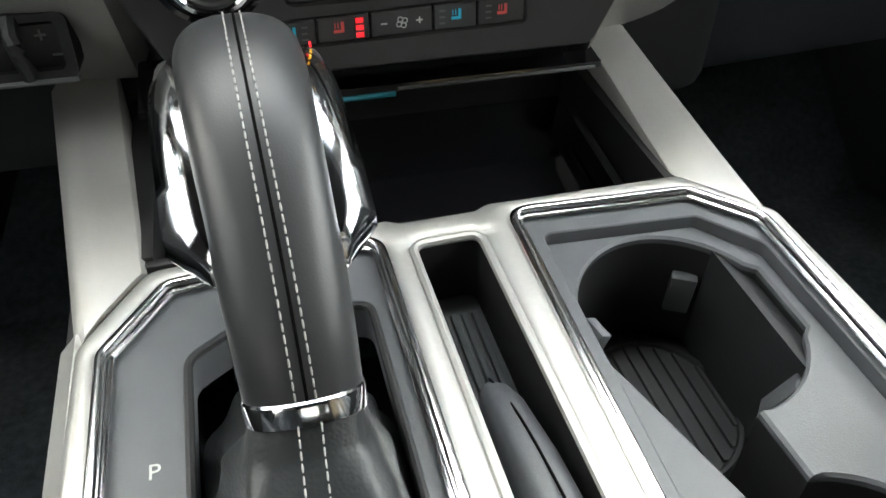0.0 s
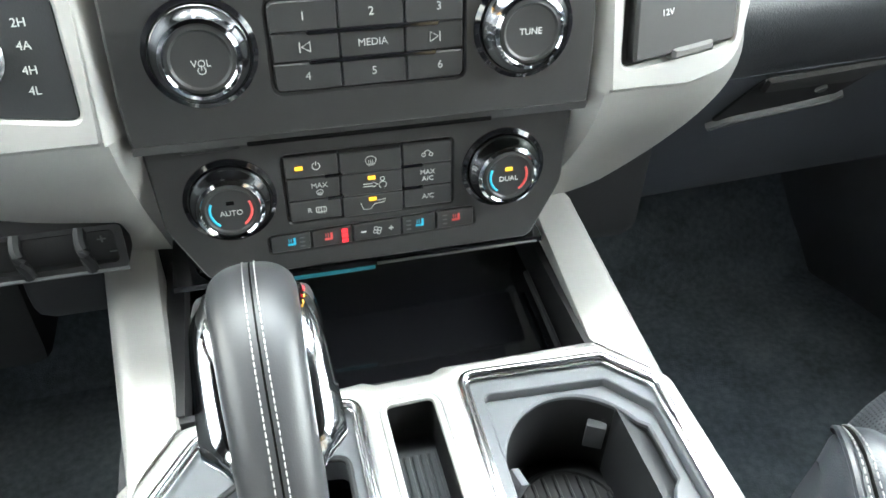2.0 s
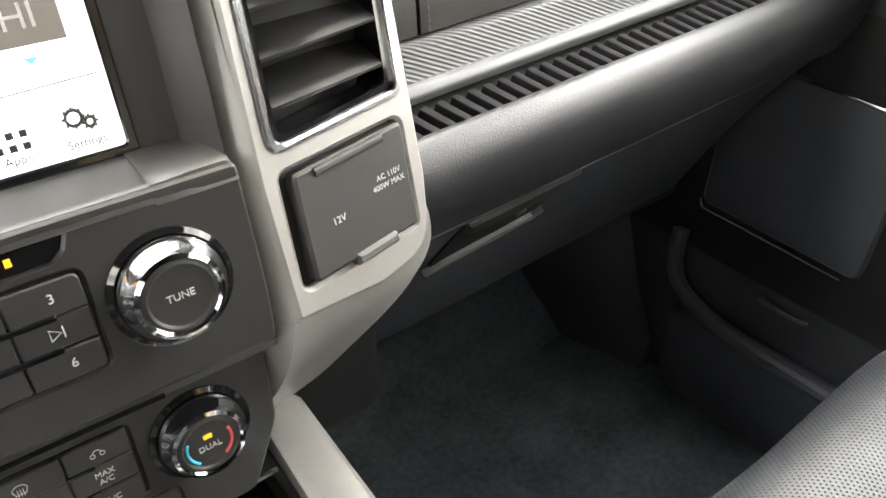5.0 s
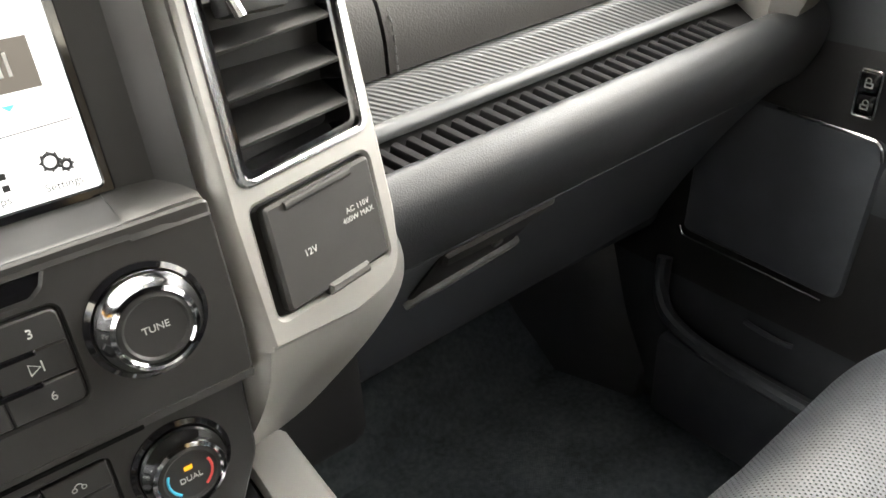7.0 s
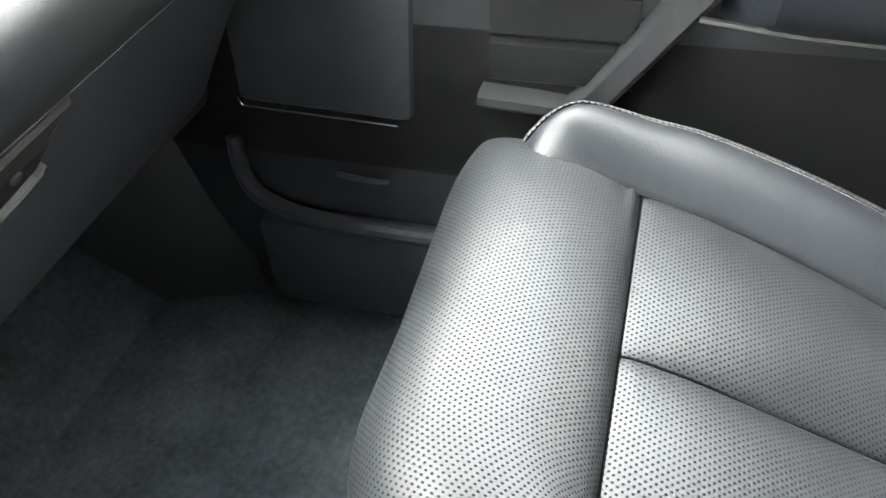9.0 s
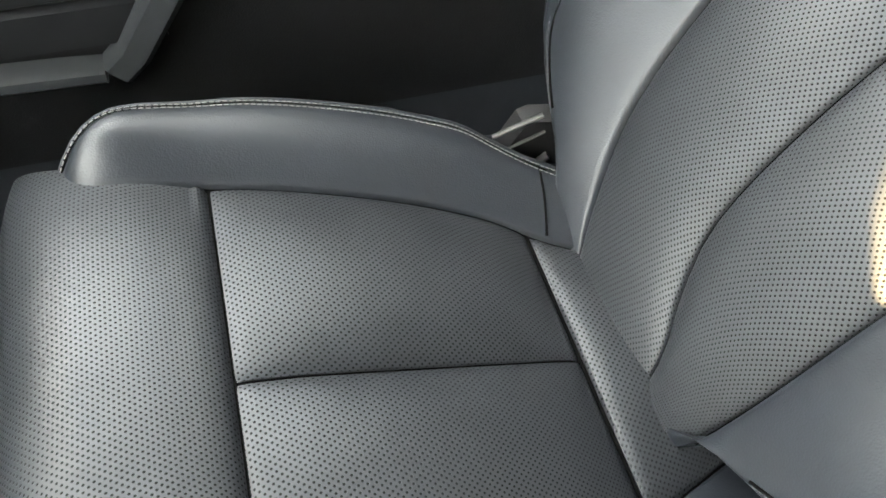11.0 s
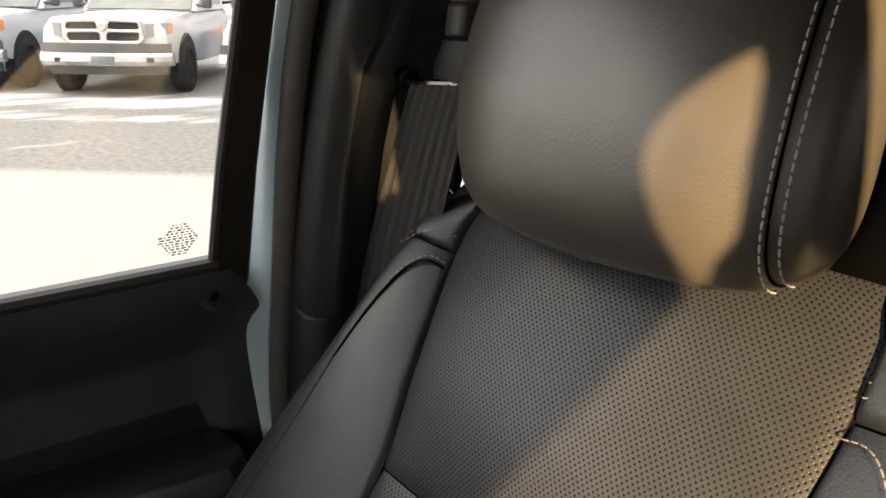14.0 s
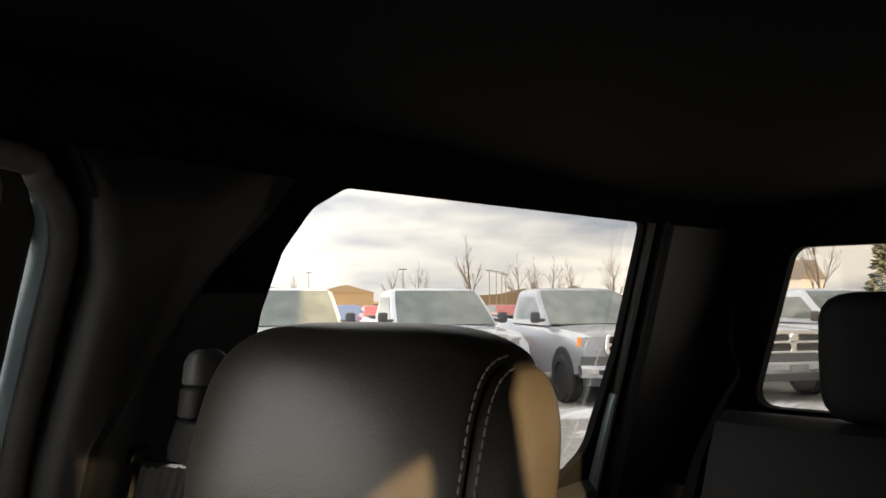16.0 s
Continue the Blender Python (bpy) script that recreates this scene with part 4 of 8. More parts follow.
# ---- dashboard ----
dash = grp("dashboard", "black soft-skinned dashboard with a woven grey strip and ribbed ledge", "dashboard", at=(0.5, 0.3, 0.5))
RISE = 0.045


def dash_line(y, z, x, k=1.0):
    return (x, y, z + RISE * (x - 0.28) * k)


def sweep(prof, x0, x1, n=20, skirt=None, name="", material=None, end=0.0, label=""):
    bm = bmesh.new()
    p = [(q.x, q.y) for q in spline([(a, b, 0) for a, b in prof], 4)]
    surf(bm, lambda u, v: dash_line(p[round(v * (len(p) - 1))][0] - end * max(0, (u - 0.8) / 0.2) ** 2, p[round(v * (len(p) - 1))][1], x0 + (x1 - x0) * u), n, len(p) - 1, skirt=skirt)
    return part(name, bm, material, dash, label)


sweep([(0.70, 0.80), (0.40, 0.80), (0.22, 0.785), (0.160, 0.765), (0.143, 0.735), (0.140, 0.700)], 0.3475, 0.86, 20, (0, 0.05, -0.02), "upper_pad", PADSKIN)
sweep([(0.70, 0.80), (0.40, 0.80), (0.22, 0.785), (0.160, 0.765), (0.143, 0.735), (0.140, 0.700)], 0.262, 0.3440, 6, (0, 0.05, -0.02), "pad_end", PADSKIN)
sweep([(0.150, 0.745), (0.152, 0.735), (0.150, 0.70)], 0.334, 0.356, 2, (0, 0.03, 0), "pad_seam", SEAM)
bm = bmesh.new()
stitches(bm, [dash_line(0.1385, 0.700, 0.354), dash_line(0.1412, 0.735, 0.354), dash_line(0.158, 0.765, 0.354), dash_line(0.22, 0.787, 0.354)], 0.0055, 0.0022, 0.0009, (0, -0.0008, 0.0004))
part("pad_stitching", bm, DARK_THREAD, dash)
sweep([(0.145, 0.699), (0.134, 0.697), (0.130, 0.690), (0.124, 0.676), (0.120, 0.670)], 0.262, 0.86, 24, (0, 0.03, -0.01), "woven_strip", WEAVE, 0.0, "silver-grey woven-look trim strip")
sweep([(0.1215, 0.6735), (0.1165, 0.6720), (0.1130, 0.667), (0.1145, 0.661)], 0.262, 0.86, 24, (0, 0.02, 0), "strip_lip", LIPGREY, 0.0, "satin grey lip")
sweep([(0.125, 0.655), (0.10, 0.640), (0.078, 0.640)], 0.262, 0.86, 6, (0, 0, -0.02), "ledge_floor", BLACKHOLE)
bm = bmesh.new()
box(bm, (0, 0.0985, 0.6515), (0.0088, 0.034, 0.012), 0.0022)
rib_mesh = None
for k in range(31):
    x = 0.272 + k * 0.0150
    if rib_mesh is None:
        ob = part("slat", bm, SLATBLACK, dash)
        rib_mesh, base = ob.data, ob.location.copy()
        first = ob
    else:
        ob = new("slat", rib_mesh)
        ob.parent = dash
    ob.location = base + Vector((x, 0.0, RISE * (x - 0.28) - 0.003)) * K
    ob.rotation_euler = (radians(16), 0, radians(22))
# the pivot of the slats is moved to each slat
rib_mesh.transform(Matrix.Translation(-Vector((0, 0.0985, 0.6515)) * K + Vector(dash.location)))
for o in dash.children:
    if o.name.startswith("slat"):
        o.location = o.location + Vector((0, 0.0985, 0.6515)) * K - Vector(dash.location)
sweep([(0.086, 0.640), (0.0855, 0.650), (0.083, 0.6525), (0.076, 0.652), (0.066, 0.645), (0.059, 0.630), (0.0595, 0.612), (0.066, 0.592), (0.078, 0.570), (0.086, 0.560)], 0.262, 0.86, 24, (0, 0.05, -0.02), "knee_roll", SOFT, 0.0, "rounded grained black roll")
# glove box lid and its latch
bm = bmesh.new()
gp = spline([(0.080, 0.566, 0), (0.100, 0.545, 0), (0.150, 0.477, 0), (0.195, 0.405, 0), (0.235, 0.335, 0), (0.255, 0.318, 0), (0.30, 0.318, 0)], 4)
surf(bm, lambda u, v: dash_line(gp[round(v * (len(gp) - 1))].x, gp[round(v * (len(gp) - 1))].y, 0.30 + 0.53 * u), 10, len(gp) - 1, skirt=(0, 0.05, 0.02))
glove = part("glove_box_lid", bm, HAZELID, dash, "grained black glove box lid")
GB = Matrix.Translation((0.413, 0.1175, 0.5275)) @ Matrix(((1, 0, 0, 0), (0, -0.585, -0.811, 0), (RISE, 0.811, -0.585, 0), (0, 0, 0, 1)))
# flat black plate on the lid stands in for the latch recess's shade
bm = bmesh.new()
plate(bm, rpoly([(-0.062, 0.040), (0.066, 0.046), (0.050, -0.018), (-0.055, -0.046), (-0.066, -0.042)], 0.003), (), -0.01, 0.002, GB)
rec = part("latch_shade_plate", bm, BLACKHOLE, glove)
bm = bmesh.new()
plate(bm, rpoly([(-0.060, 0.043), (0.068, 0.050), (0.042, 0.014), (-0.052, 0.018)], 0.003), (), 0.0, 0.006, GB, bevel=0.003)
part("latch_handle", bm, FLAP, glove)
bm = bmesh.new()
plate(bm, rpoly([(-0.070, -0.052), (-0.050, -0.038), (0.046, -0.022), (0.056, -0.012), (0.051, -0.023), (-0.047, -0.051)], 0.001), (), 0.0, 0.008, GB, bevel=0.002)
part("latch_lip", bm, LATCHGREY, glove)
bm = bmesh.new()
lathe(bm, [(0.0, 0.005), (0.0045, 0.005), (0.0055, 0.004), (0.0055, 0.0)], GB @ T(0.020, 0.002), 18)
part("key_cylinder", bm, LATCHGREY, glove)
# lower shroud under the glove box down to the firewall
for c_, s_, m_ in (((0.56, 0.44, 0.47), (0.60, 0.40, 0.28), HAZELOW), ((-0.58, 0.38, 0.44), (0.56, 0.40, 0.36), BLACKHOLE), ((0.0, 0.36, 0.56), (0.56, 0.50, 0.36), BLACKHOLE)):
    bm = bmesh.new()
    box(bm, c_, s_, 0.02)
    part("under_shroud", bm, m_, dash)
bm = bmesh.new()
pl = [(0.70, 0.80), (0.40, 0.80), (0.22, 0.785), (0.15, 0.765), (0.12, 0.70), (0.09, 0.64), (0.08, 0.58), (0.12, 0.50), (0.20, 0.42)]
plc = [(q.x, q.y) for q in spline([(a, b, 0) for a, b in pl], 4)]
surf(bm, lambda u, v: (-0.86 + 0.58 * u, plc[round(v * 32)][0], plc[round(v * 32)][1] - 0.13 * min(1, max(0, (0.85 - u) / 0.4)) * (1 - v)), 10, 32, skirt=(0, 0.05, 0))
part("driver_side_skin", bm, SOFT, dash)
bm = bmesh.new()
box(bm, (0.0, 0.42, 0.80), (0.56, 0.56, 0.05), 0.02)
part("top_cover", bm, SOFT, dash)

bm = bmesh.new()
loft(bm, [[(x, y, z) for x, y in o] for z, o in ((0.664, ((0.782, 0.088), (0.805, 0.070), (0.838, 0.074), (0.838, 0.13), (0.79, 0.13))), (0.69, ((0.772, 0.080), (0.80, 0.056), (0.845, 0.060), (0.845, 0.14), (0.78, 0.14))), (0.85, ((0.755, 0.11), (0.79, 0.085), (0.85, 0.09), (0.85, 0.18), (0.77, 0.18))))])
part("end_flank", bm, SILVER, dash, "satin silver end flank by the door")

# ---- centre stack: silver flank panels ----
stack = grp("centre_stack", "charcoal radio and climate stack between satin silver flanks", "centre console", at=(0, 0.06, 0.6))
FR = facing((0.17, 0.008, 0.629), 0.29, 0.1)       # right flank face; x across, y up


def flank_pt(x, z, d=0.0):
    return Vector((x, 0.008 + 0.1 * (x - 0.17) + 0.29 * (z - 0.629) - d, z))


def flank_xy(x, z):
    q = FR.inverted() @ flank_pt(x, z)
    return (q.x, q.y)


for side, nm in ((Matrix(), "r"), (MIRROR, "l")):
    holes = [rpoly([flank_xy(0.169, 0.706), flank_xy(0.2605, 0.714), flank_xy(0.266, 0.835), flank_xy(0.174, 0.845)], 0.008), rpoly([flank_xy(0.169, 0.627), flank_xy(0.2555, 0.634), flank_xy(0.257, 0.7005), flank_xy(0.171, 0.694)], 0.006)]
    bm = bmesh.new()
    outer = rpoly([flank_xy(0.160, 0.612), flank_xy(0.222, 0.609), flank_xy(0.262, 0.617), flank_xy(0.2685, 0.660), flank_xy(0.272, 0.85), flank_xy(0.165, 0.86), flank_xy(0.1585, 0.69)], [0.004, 0.02, 0.03, 0.03, 0.01, 0.01, 0.01])
    plate(bm, outer, holes, -0.014, 0.0, FR, bevel=0.0025)
    bm.transform(side)
    flank = part("flank_face", bm, SILVER, stack, "satin silver trim panel")
    # chamfer towards the radio
    bm = bmesh.new()
    zs = [0.602, 0.62, 0.65, 0.69, 0.74, 0.80, 0.86]
    surf(bm, lambda u, v: (lambda z: Vector((0.1465 + (0.1595 - 0.1465) * u, 0, z)) + Vector((0, 0.008 + 0.1 * -0.01 + 0.29 * (z - 0.629) + 0.016 * (1 - u) ** 1.3 + (0.006 if z < 0.61 else 0), 0)))(0.612 + 0.248 * v), 5, 10, skirt=(0.0, 0.02, 0))
    bm.transform(side)
    part("flank_chamfer", bm, SILVER, flank)
    # cheek that runs down and forward to the console rail
    bm = bmesh.new()

    def cheek(u, v):
        top = Vector((0.158 + 0.1080 * u, 0, 0.614 + 0.030 * u ** 6))
        top.y = 0.008 + 0.1 * (top.x - 0.17) + 0.29 * (top.z - 0.629) + 0.0015 + 0.0025 * u ** 3
        bot = Vector((0.152 + 0.056 * u, 0.103 + 0.012 * u, 0.452 - 0.004 * u))
        p = top.lerp(bot, v)
        w = v * (1 - v)
        p.x += ((0.066 + 0.03 * v) * u * u - 0.006 * (1 - u)) * w * 2.0
        p.y += -0.045 * w + 0.030 * u * w * 2 - (0.058 + 0.043 * u) * v * (1 - v) ** 3
        return p
    surf(bm, cheek, 12, 16, skirt=(0, 0.03, 0.004))
    bm.transform(side)
    part("flank_cheek", bm, SILVER, flank)
    bm = bmesh.new()
    surf(bm, lambda u, v: cheek(0, v) + Vector((-0.012 + 0.003 * v, 0.016 + 0.004 * v, 0.0)) * (1 - u) + Vector((0.0004, 0, 0)), 4, 16, skirt=(0.004, 0.02, 0))
    bm.transform(side)
    part("cheek_chamfer", bm, SILVER, flank)
    bm = bmesh.new()
    box(bm, (0.212, 0.16, 0.72), (0.10, 0.17, 0.26), 0.01)
    bm.transform(side)
    part("flank_core", bm, BLACKHOLE, flank)
    # louvred air vent
    bm = bmesh.new()
    vo = rpoly([flank_xy(0.1675, 0.7045), flank_xy(0.262, 0.7125), flank_xy(0.2675, 0.836), flank_xy(0.1725, 0.846)], 0.009)
    vi = rpoly([flank_xy(0.1725, 0.7085), flank_xy(0.2575, 0.7165), flank_xy(0.263, 0.832), flank_xy(0.1775, 0.842)], 0.007)
    plate(bm, vo, [vi], -0.004, 0.003, FR, bevel=0.0012)
    bm.transform(side)
    vent = part("vent_rim", bm, CHROME, flank, "chromed vent surround")
    bm = bmesh.new()
    vi2 = rpoly([flank_xy(0.1765, 0.7125), flank_xy(0.2535, 0.7205), flank_xy(0.259, 0.828), flank_xy(0.1815, 0.838)], 0.006)
    plate(bm, vi, [vi2], -0.03, -0.001, FR)
    bm.transform(side)
    part("vent_throat", bm, GLOSS, vent)
    for k in range(5):
        z = 0.737 + 0.0248 * k
        bm = bmesh.new()
        c = FR.inverted() @ flank_pt(0.217, z)
        MB = FR @ T(c.x, c.y, -0.016, 5) @ Matrix.Rotation(radians(-60), 4, "X")
        box(bm, (0, 0, 0), (0.080, 0.034, 0.0028), 0.001, MB)
        bm.transform(side)
        part("louvre", bm, KEYCAP, vent)
    bm = bmesh.new()
    c = FR.inverted() @ flank_pt(0.205, 0.800)
    box(bm, (c.x, c.y, 0.004), (0.040, 0.017, 0.020), 0.004, FR)
    bm.transform(side)
    tab = part("vent_tab", bm, KEYCAP, vent)
    bm = bmesh.new()
    tube(bm, [FR @ Vector((c.x - 0.019, c.y + 0.009, 0.013)), FR @ Vector((c.x - 0.016, c.y + 0.001, 0.0145)), FR @ Vector((c.x - 0.013, c.y - 0.009, 0.014))], 0.0034, 8)
    bm.transform(side)
    part("tab_edge", bm, CHROME, tab)
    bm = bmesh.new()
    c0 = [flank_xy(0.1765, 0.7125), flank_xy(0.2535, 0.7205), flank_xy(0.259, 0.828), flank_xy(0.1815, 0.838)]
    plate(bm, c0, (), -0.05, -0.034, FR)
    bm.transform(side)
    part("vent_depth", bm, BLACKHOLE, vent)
    if nm == "r":
        # flap over the power sockets
        bm = bmesh.new()
        plate(bm, rpoly([flank_xy(0.1695, 0.6275), flank_xy(0.255, 0.6345), flank_xy(0.2565, 0.700), flank_xy(0.1715, 0.6935)], 0.005), (), -0.010, -0.006, FR)
        part("socket_well", bm, BLACKHOLE, flank)
        bm = bmesh.new()
        plate(bm, rpoly([flank_xy(0.1755, 0.6295), flank_xy(0.2540, 0.6360), flank_xy(0.2555, 0.6985), flank_xy(0.1770, 0.6920)], 0.004), (), -0.006, 0.0035, FR, bevel=0.002)
        flap = part("socket_flap", bm, FLAP, flank, "black hinged power socket flap")
        bm = bmesh.new()
        a, b = FR.inverted() @ flank_pt(0.190, 0.6895), FR.inverted() @ flank_pt(0.2385, 0.6938)
        tube(bm, [FR @ Vector((a.x, a.y, 0.0035)), FR @ Vector((b.x, b.y, 0.0035))], 0.0028, 10)
        part("flap_hinge", bm, FLAP, flap)
        bm = bmesh.new()
        plate(bm, rpoly([flank_xy(0.2035, 0.6285), flank_xy(0.2365, 0.6315), flank_xy(0.2355, 0.6385), flank_xy(0.2045, 0.6355)], 0.0015), (), -0.002, 0.0062, FR, bevel=0.002)
        part("flap_tab", bm, SEAL, flap)
        for body, x, z, s in (("12V", 0.1990, 0.6590, 0.0060), ("AC 110V", 0.2385, 0.6722, 0.0049), ("400W MAX", 0.2375, 0.6668, 0.0049)):
            c = FR.inverted() @ flank_pt(x, z)
            words("lettering", body, s, FR @ T(c.x, c.y, 0.0038, 5), INK, flap)
    else:
        # four-wheel-drive selector plate with its knob
        bm = bmesh.new()
        plate(bm, rpoly([flank_xy(0.1695, 0.6275), flank_xy(0.255, 0.6345), flank_xy(0.2565, 0.700), flank_xy(0.1715, 0.6935)], 0.005), (), -0.010, -0.002, FR)
        bm.transform(MIRROR)
        sel = part("selector_plate", bm, PLASTIC, flank)
        bm = bmesh.new()
        c = FR.inverted() @ flank_pt(0.222, 0.664)
        lathe(bm, [(0.0, 0.018), (0.014, 0.018), (0.0165, 0.016), (0.0185, 0.002), (0.021, 0.0), (0.021, -0.004)], FR @ T(c.x, c.y), 36)
        bm.transform(MIRROR)
        part("selector_knob", bm, DULLCHROME, sel)
        for body, z in (("2H", 0.681), ("4A", 0.669), ("4H", 0.656), ("4L", 0.645)):
            q = flank_pt(0.190, z)
            words("lettering", body, 0.0068, MIRROR @ FR @ T((FR.inverted() @ q).x, (FR.inverted() @ q).y, -0.0015) @ Matrix.Diagonal((-1, 1, 1, 1)), INK, sel)

# trailer brake slider box low on the driver's side
bm = bmesh.new()
box(bm, (-0.238, 0.085, 0.499), (0.124, 0.06, 0.030), 0.005)
brk = part("brake_slider", bm, BLACKHOLE, stack)
bm = bmesh.new()
plate(bm, rect(-0.064, -0.016, 0.064, 0.020, 0.005), [rect(-0.058, -0.011, 0.058, 0.016, 0.004)], -0.02, 0.004, facing((-0.239, 0.055, 0.499), 0.15))
part("slider_frame", bm, BLACKHOLE, brk)
bm = bmesh.new()
tube(bm, [(-0.302, 0.050, 0.4825), (-0.176, 0.050, 0.4825)], 0.0022, 8)
part("slider_lip", bm, LATCHGREY, brk)
for dx in (-0.02, 0.022):
    bm = bmesh.new()
    tube(bm, spline([(-0.225 + dx, 0.056, 0.517), (-0.225 + dx, 0.047, 0.507), (-0.222 + dx, 0.048, 0.486)], 4), 0.0045, 8)
    part("slider_tab", bm, BLACKHOLE, brk)
bm = bmesh.new()
MBK = facing((-0.190, 0.0535, 0.500), 0.0)
box(bm, (0, 0.008, 0), (0.006, 0.0012, 0.001), 0, MBK)
box(bm, (0, 0.008, 0), (0.0012, 0.006, 0.001), 0, MBK)
box(bm, (0.006, -0.004, 0), (0.006, 0.0012, 0.001), 0, MBK)
part("slider_marks", bm, DARK_THREAD, brk)

# ---- radio and climate faces ----
U = facing((0, 0.011, 0.642), 0.17)
L = facing((0, 0.013, 0.51), 0.12)


def uz(z):
    return (z - 0.642) / 0.986


def lz(z):
    return (z - 0.51) / 0.993


def knob(parent, M, r, body, chrome_r, mark=None, two_tone=False):
    bm = bmesh.new()
    lathe(bm, [(chrome_r + 0.004, -0.004), (chrome_r + 0.004, 0.0015), (chrome_r + 0.001, 0.003), (chrome_r + 0.001, -0.004)], M, 48, cap=False)
    ring = part("knob_base", bm, GLOSS, parent)
    bm = bmesh.new()
    lathe(bm, [(chrome_r, 0.0), (chrome_r, 0.004), (chrome_r - 0.0012, 0.0075), (chrome_r - 0.0035, 0.0105), (r + 0.0035, 0.0150), (r + 0.0012, 0.0162), (r, 0.0150), (r, 0.010)], M, 56, cap=False)
    kn = part("knob_ring", bm, WINGCHROME, parent, "bright chrome ring")
    bm = bmesh.new()
    lathe(bm, [(r + 0.0002, 0.010), (r, 0.0145), (r - 0.002, 0.0154), (r * 0.86, 0.0150), (r * 0.82, 0.0143), (r * 0.5, 0.0138), (0.0, 0.0137)], M, 48, cap=False)
    cap = part("knob_face", bm, KEYCAP, kn)
    if body:
        words("lettering", body, r * 0.29, M @ T(0, 0.0 if mark is None else -r * 0.12, 0.0142), INK, cap)
    if two_tone:
        for a0, a1, m_ in ((155, 232, BLUE_INK), (-55, 25, RED_INK)):
            bm = bmesh.new()
            pts = [M @ Vector((r * 0.72 * math.cos(radians(a0 + (a1 - a0) * k / 12)), r * 0.72 * math.sin(radians(a0 + (a1 - a0) * k / 12)), 0.0144)) for k in range(13)]
            tube(bm, pts, r * 0.045, 6)
            part("temperature_arc", bm, m_, cap)
    return kn, cap


# upper fascia with the radio keys
bm = bmesh.new()
uo = rpoly([(-0.146, uz(0.606)), (0.146, uz(0.606)), (0.148, uz(0.635)), (0.147, uz(0.712)), (-0.147, uz(0.712)), (-0.148, uz(0.635))], 0.004)
disp = rpoly([(-0.058, uz(0.7045)), (-0.055, uz(0.695)), (-0.050, uz(0.6905)), (0.050, uz(0.6925)), (0.056, uz(0.697)), (0.060, uz(0.7065))], 0.002)
keys_hole = rect(-0.0585, uz(0.6315), 0.0605, uz(0.6865), 0.006)
plate(bm, uo, [disp, keys_hole], -0.02, 0.0, U, bevel=0.0015)
fascia = part("radio_fascia", bm, FACE, stack, "charcoal radio fascia")
bm = bmesh.new()
plate(bm, rect(-0.062, uz(0.628), 0.064, uz(0.71)), (), -0.012, -0.004, U)
part("fascia_back", bm, BLACKHOLE, fascia)
bm = bmesh.new()
plate(bm, disp, (), -0.006, -0.0022, U)
dw = part("airbag_display", bm, GLOSS, fascia)
words("lettering", "PASSENGER AIRBAG", 0.0042, U @ T(-0.020, uz(0.6982), -0.002, 0), INK, dw)
words("lettering", "OFF", 0.0056, U @ T(0.014, uz(0.6985), -0.002, 0), AMBER_LED, dw)
bm = bmesh.new()
tube(bm, [U @ Vector((0.026 + 0.0035 * math.cos(a), uz(0.6990) + 0.0035 * math.sin(a), -0.0018)) for a in [k * 0.5 for k in range(13)]], 0.0006, 5)
tube(bm, [U @ Vector((0.023, uz(0.6965), -0.0018)), U @ Vector((0.029, uz(0.7015), -0.0018))], 0.0006, 5)
box(bm, (0.0335, uz(0.6985), -0.0018), (0.003, 0.004, 0.0004), 0, U)
part("belt_symbol", bm, AMBER_LED, dw)
xs = [-0.0575, -0.0170, 0.0230, 0.0595]
zs = [0.6325, 0.6498, 0.6672, 0.6855]
keyn = {(0, 2): "1", (1, 2): "2", (2, 2): "3", (1, 1): "MEDIA", (0, 0): "4", (1, 0): "5", (2, 0): "6", (0, 1): "<", (2, 1): ">"}
for (i, j), t in keyn.items():
    bm = bmesh.new()
    x0, x1, z0, z1 = xs[i] + 0.0004, xs[i + 1] - 0.0004, uz(zs[j]) + 0.0004, uz(zs[j + 1]) - 0.0004
    rr = [0.0014] * 4
    if (i, j) == (0, 0): rr[0] = 0.005
    if (i, j) == (2, 0): rr[1] = 0.005
    if (i, j) == (2, 2): rr[2] = 0.005
    if (i, j) == (0, 2): rr[3] = 0.005
    plate(bm, rpoly([(x0, z0), (x1, z0), (x1, z1), (x0, z1)], rr), (), -0.006, 0.0012 if j != 1 else 0.0004, U, bevel=0.0008)
    kb = part("key", bm, KEYCAP, fascia)
    cx, cz = (x0 + x1) / 2, (z0 + z1) / 2
    if t in "<>":
        s = 1 if t == ">" else -1
        bm = bmesh.new()
        tri_ = [(cx - s * 0.0028, cz - 0.003), (cx + s * 0.0024, cz), (cx - s * 0.0028, cz + 0.003), (cx - s * 0.0028, cz - 0.003)]
        tube(bm, [U @ Vector((*q, 0.0008)) for q in tri_], 0.00035, 5)
        box(bm, (cx + s * 0.0034, cz, 0.0008), (0.0007, 0.006, 0.0005), 0, U)
        part("skip_symbol", bm, INK, kb)
    else:
        words("lettering", t, 0.0070 if len(t) == 1 else 0.0062, U @ T(cx + (0.003 if i == 2 else 0), cz, 0.0014), INK, kb)
for z, x0, x1 in ((0.6672, -0.036, 0.044), (0.6498, -0.036, 0.042)):
    bm = bmesh.new()
    plate(bm, rect(x0, uz(z) - 0.0020, x1, uz(z) + 0.0012, 0.0014), (), -0.002, 0.0022, U, bevel=0.0006)
    part("key_bar", bm, GLOSS, fascia)
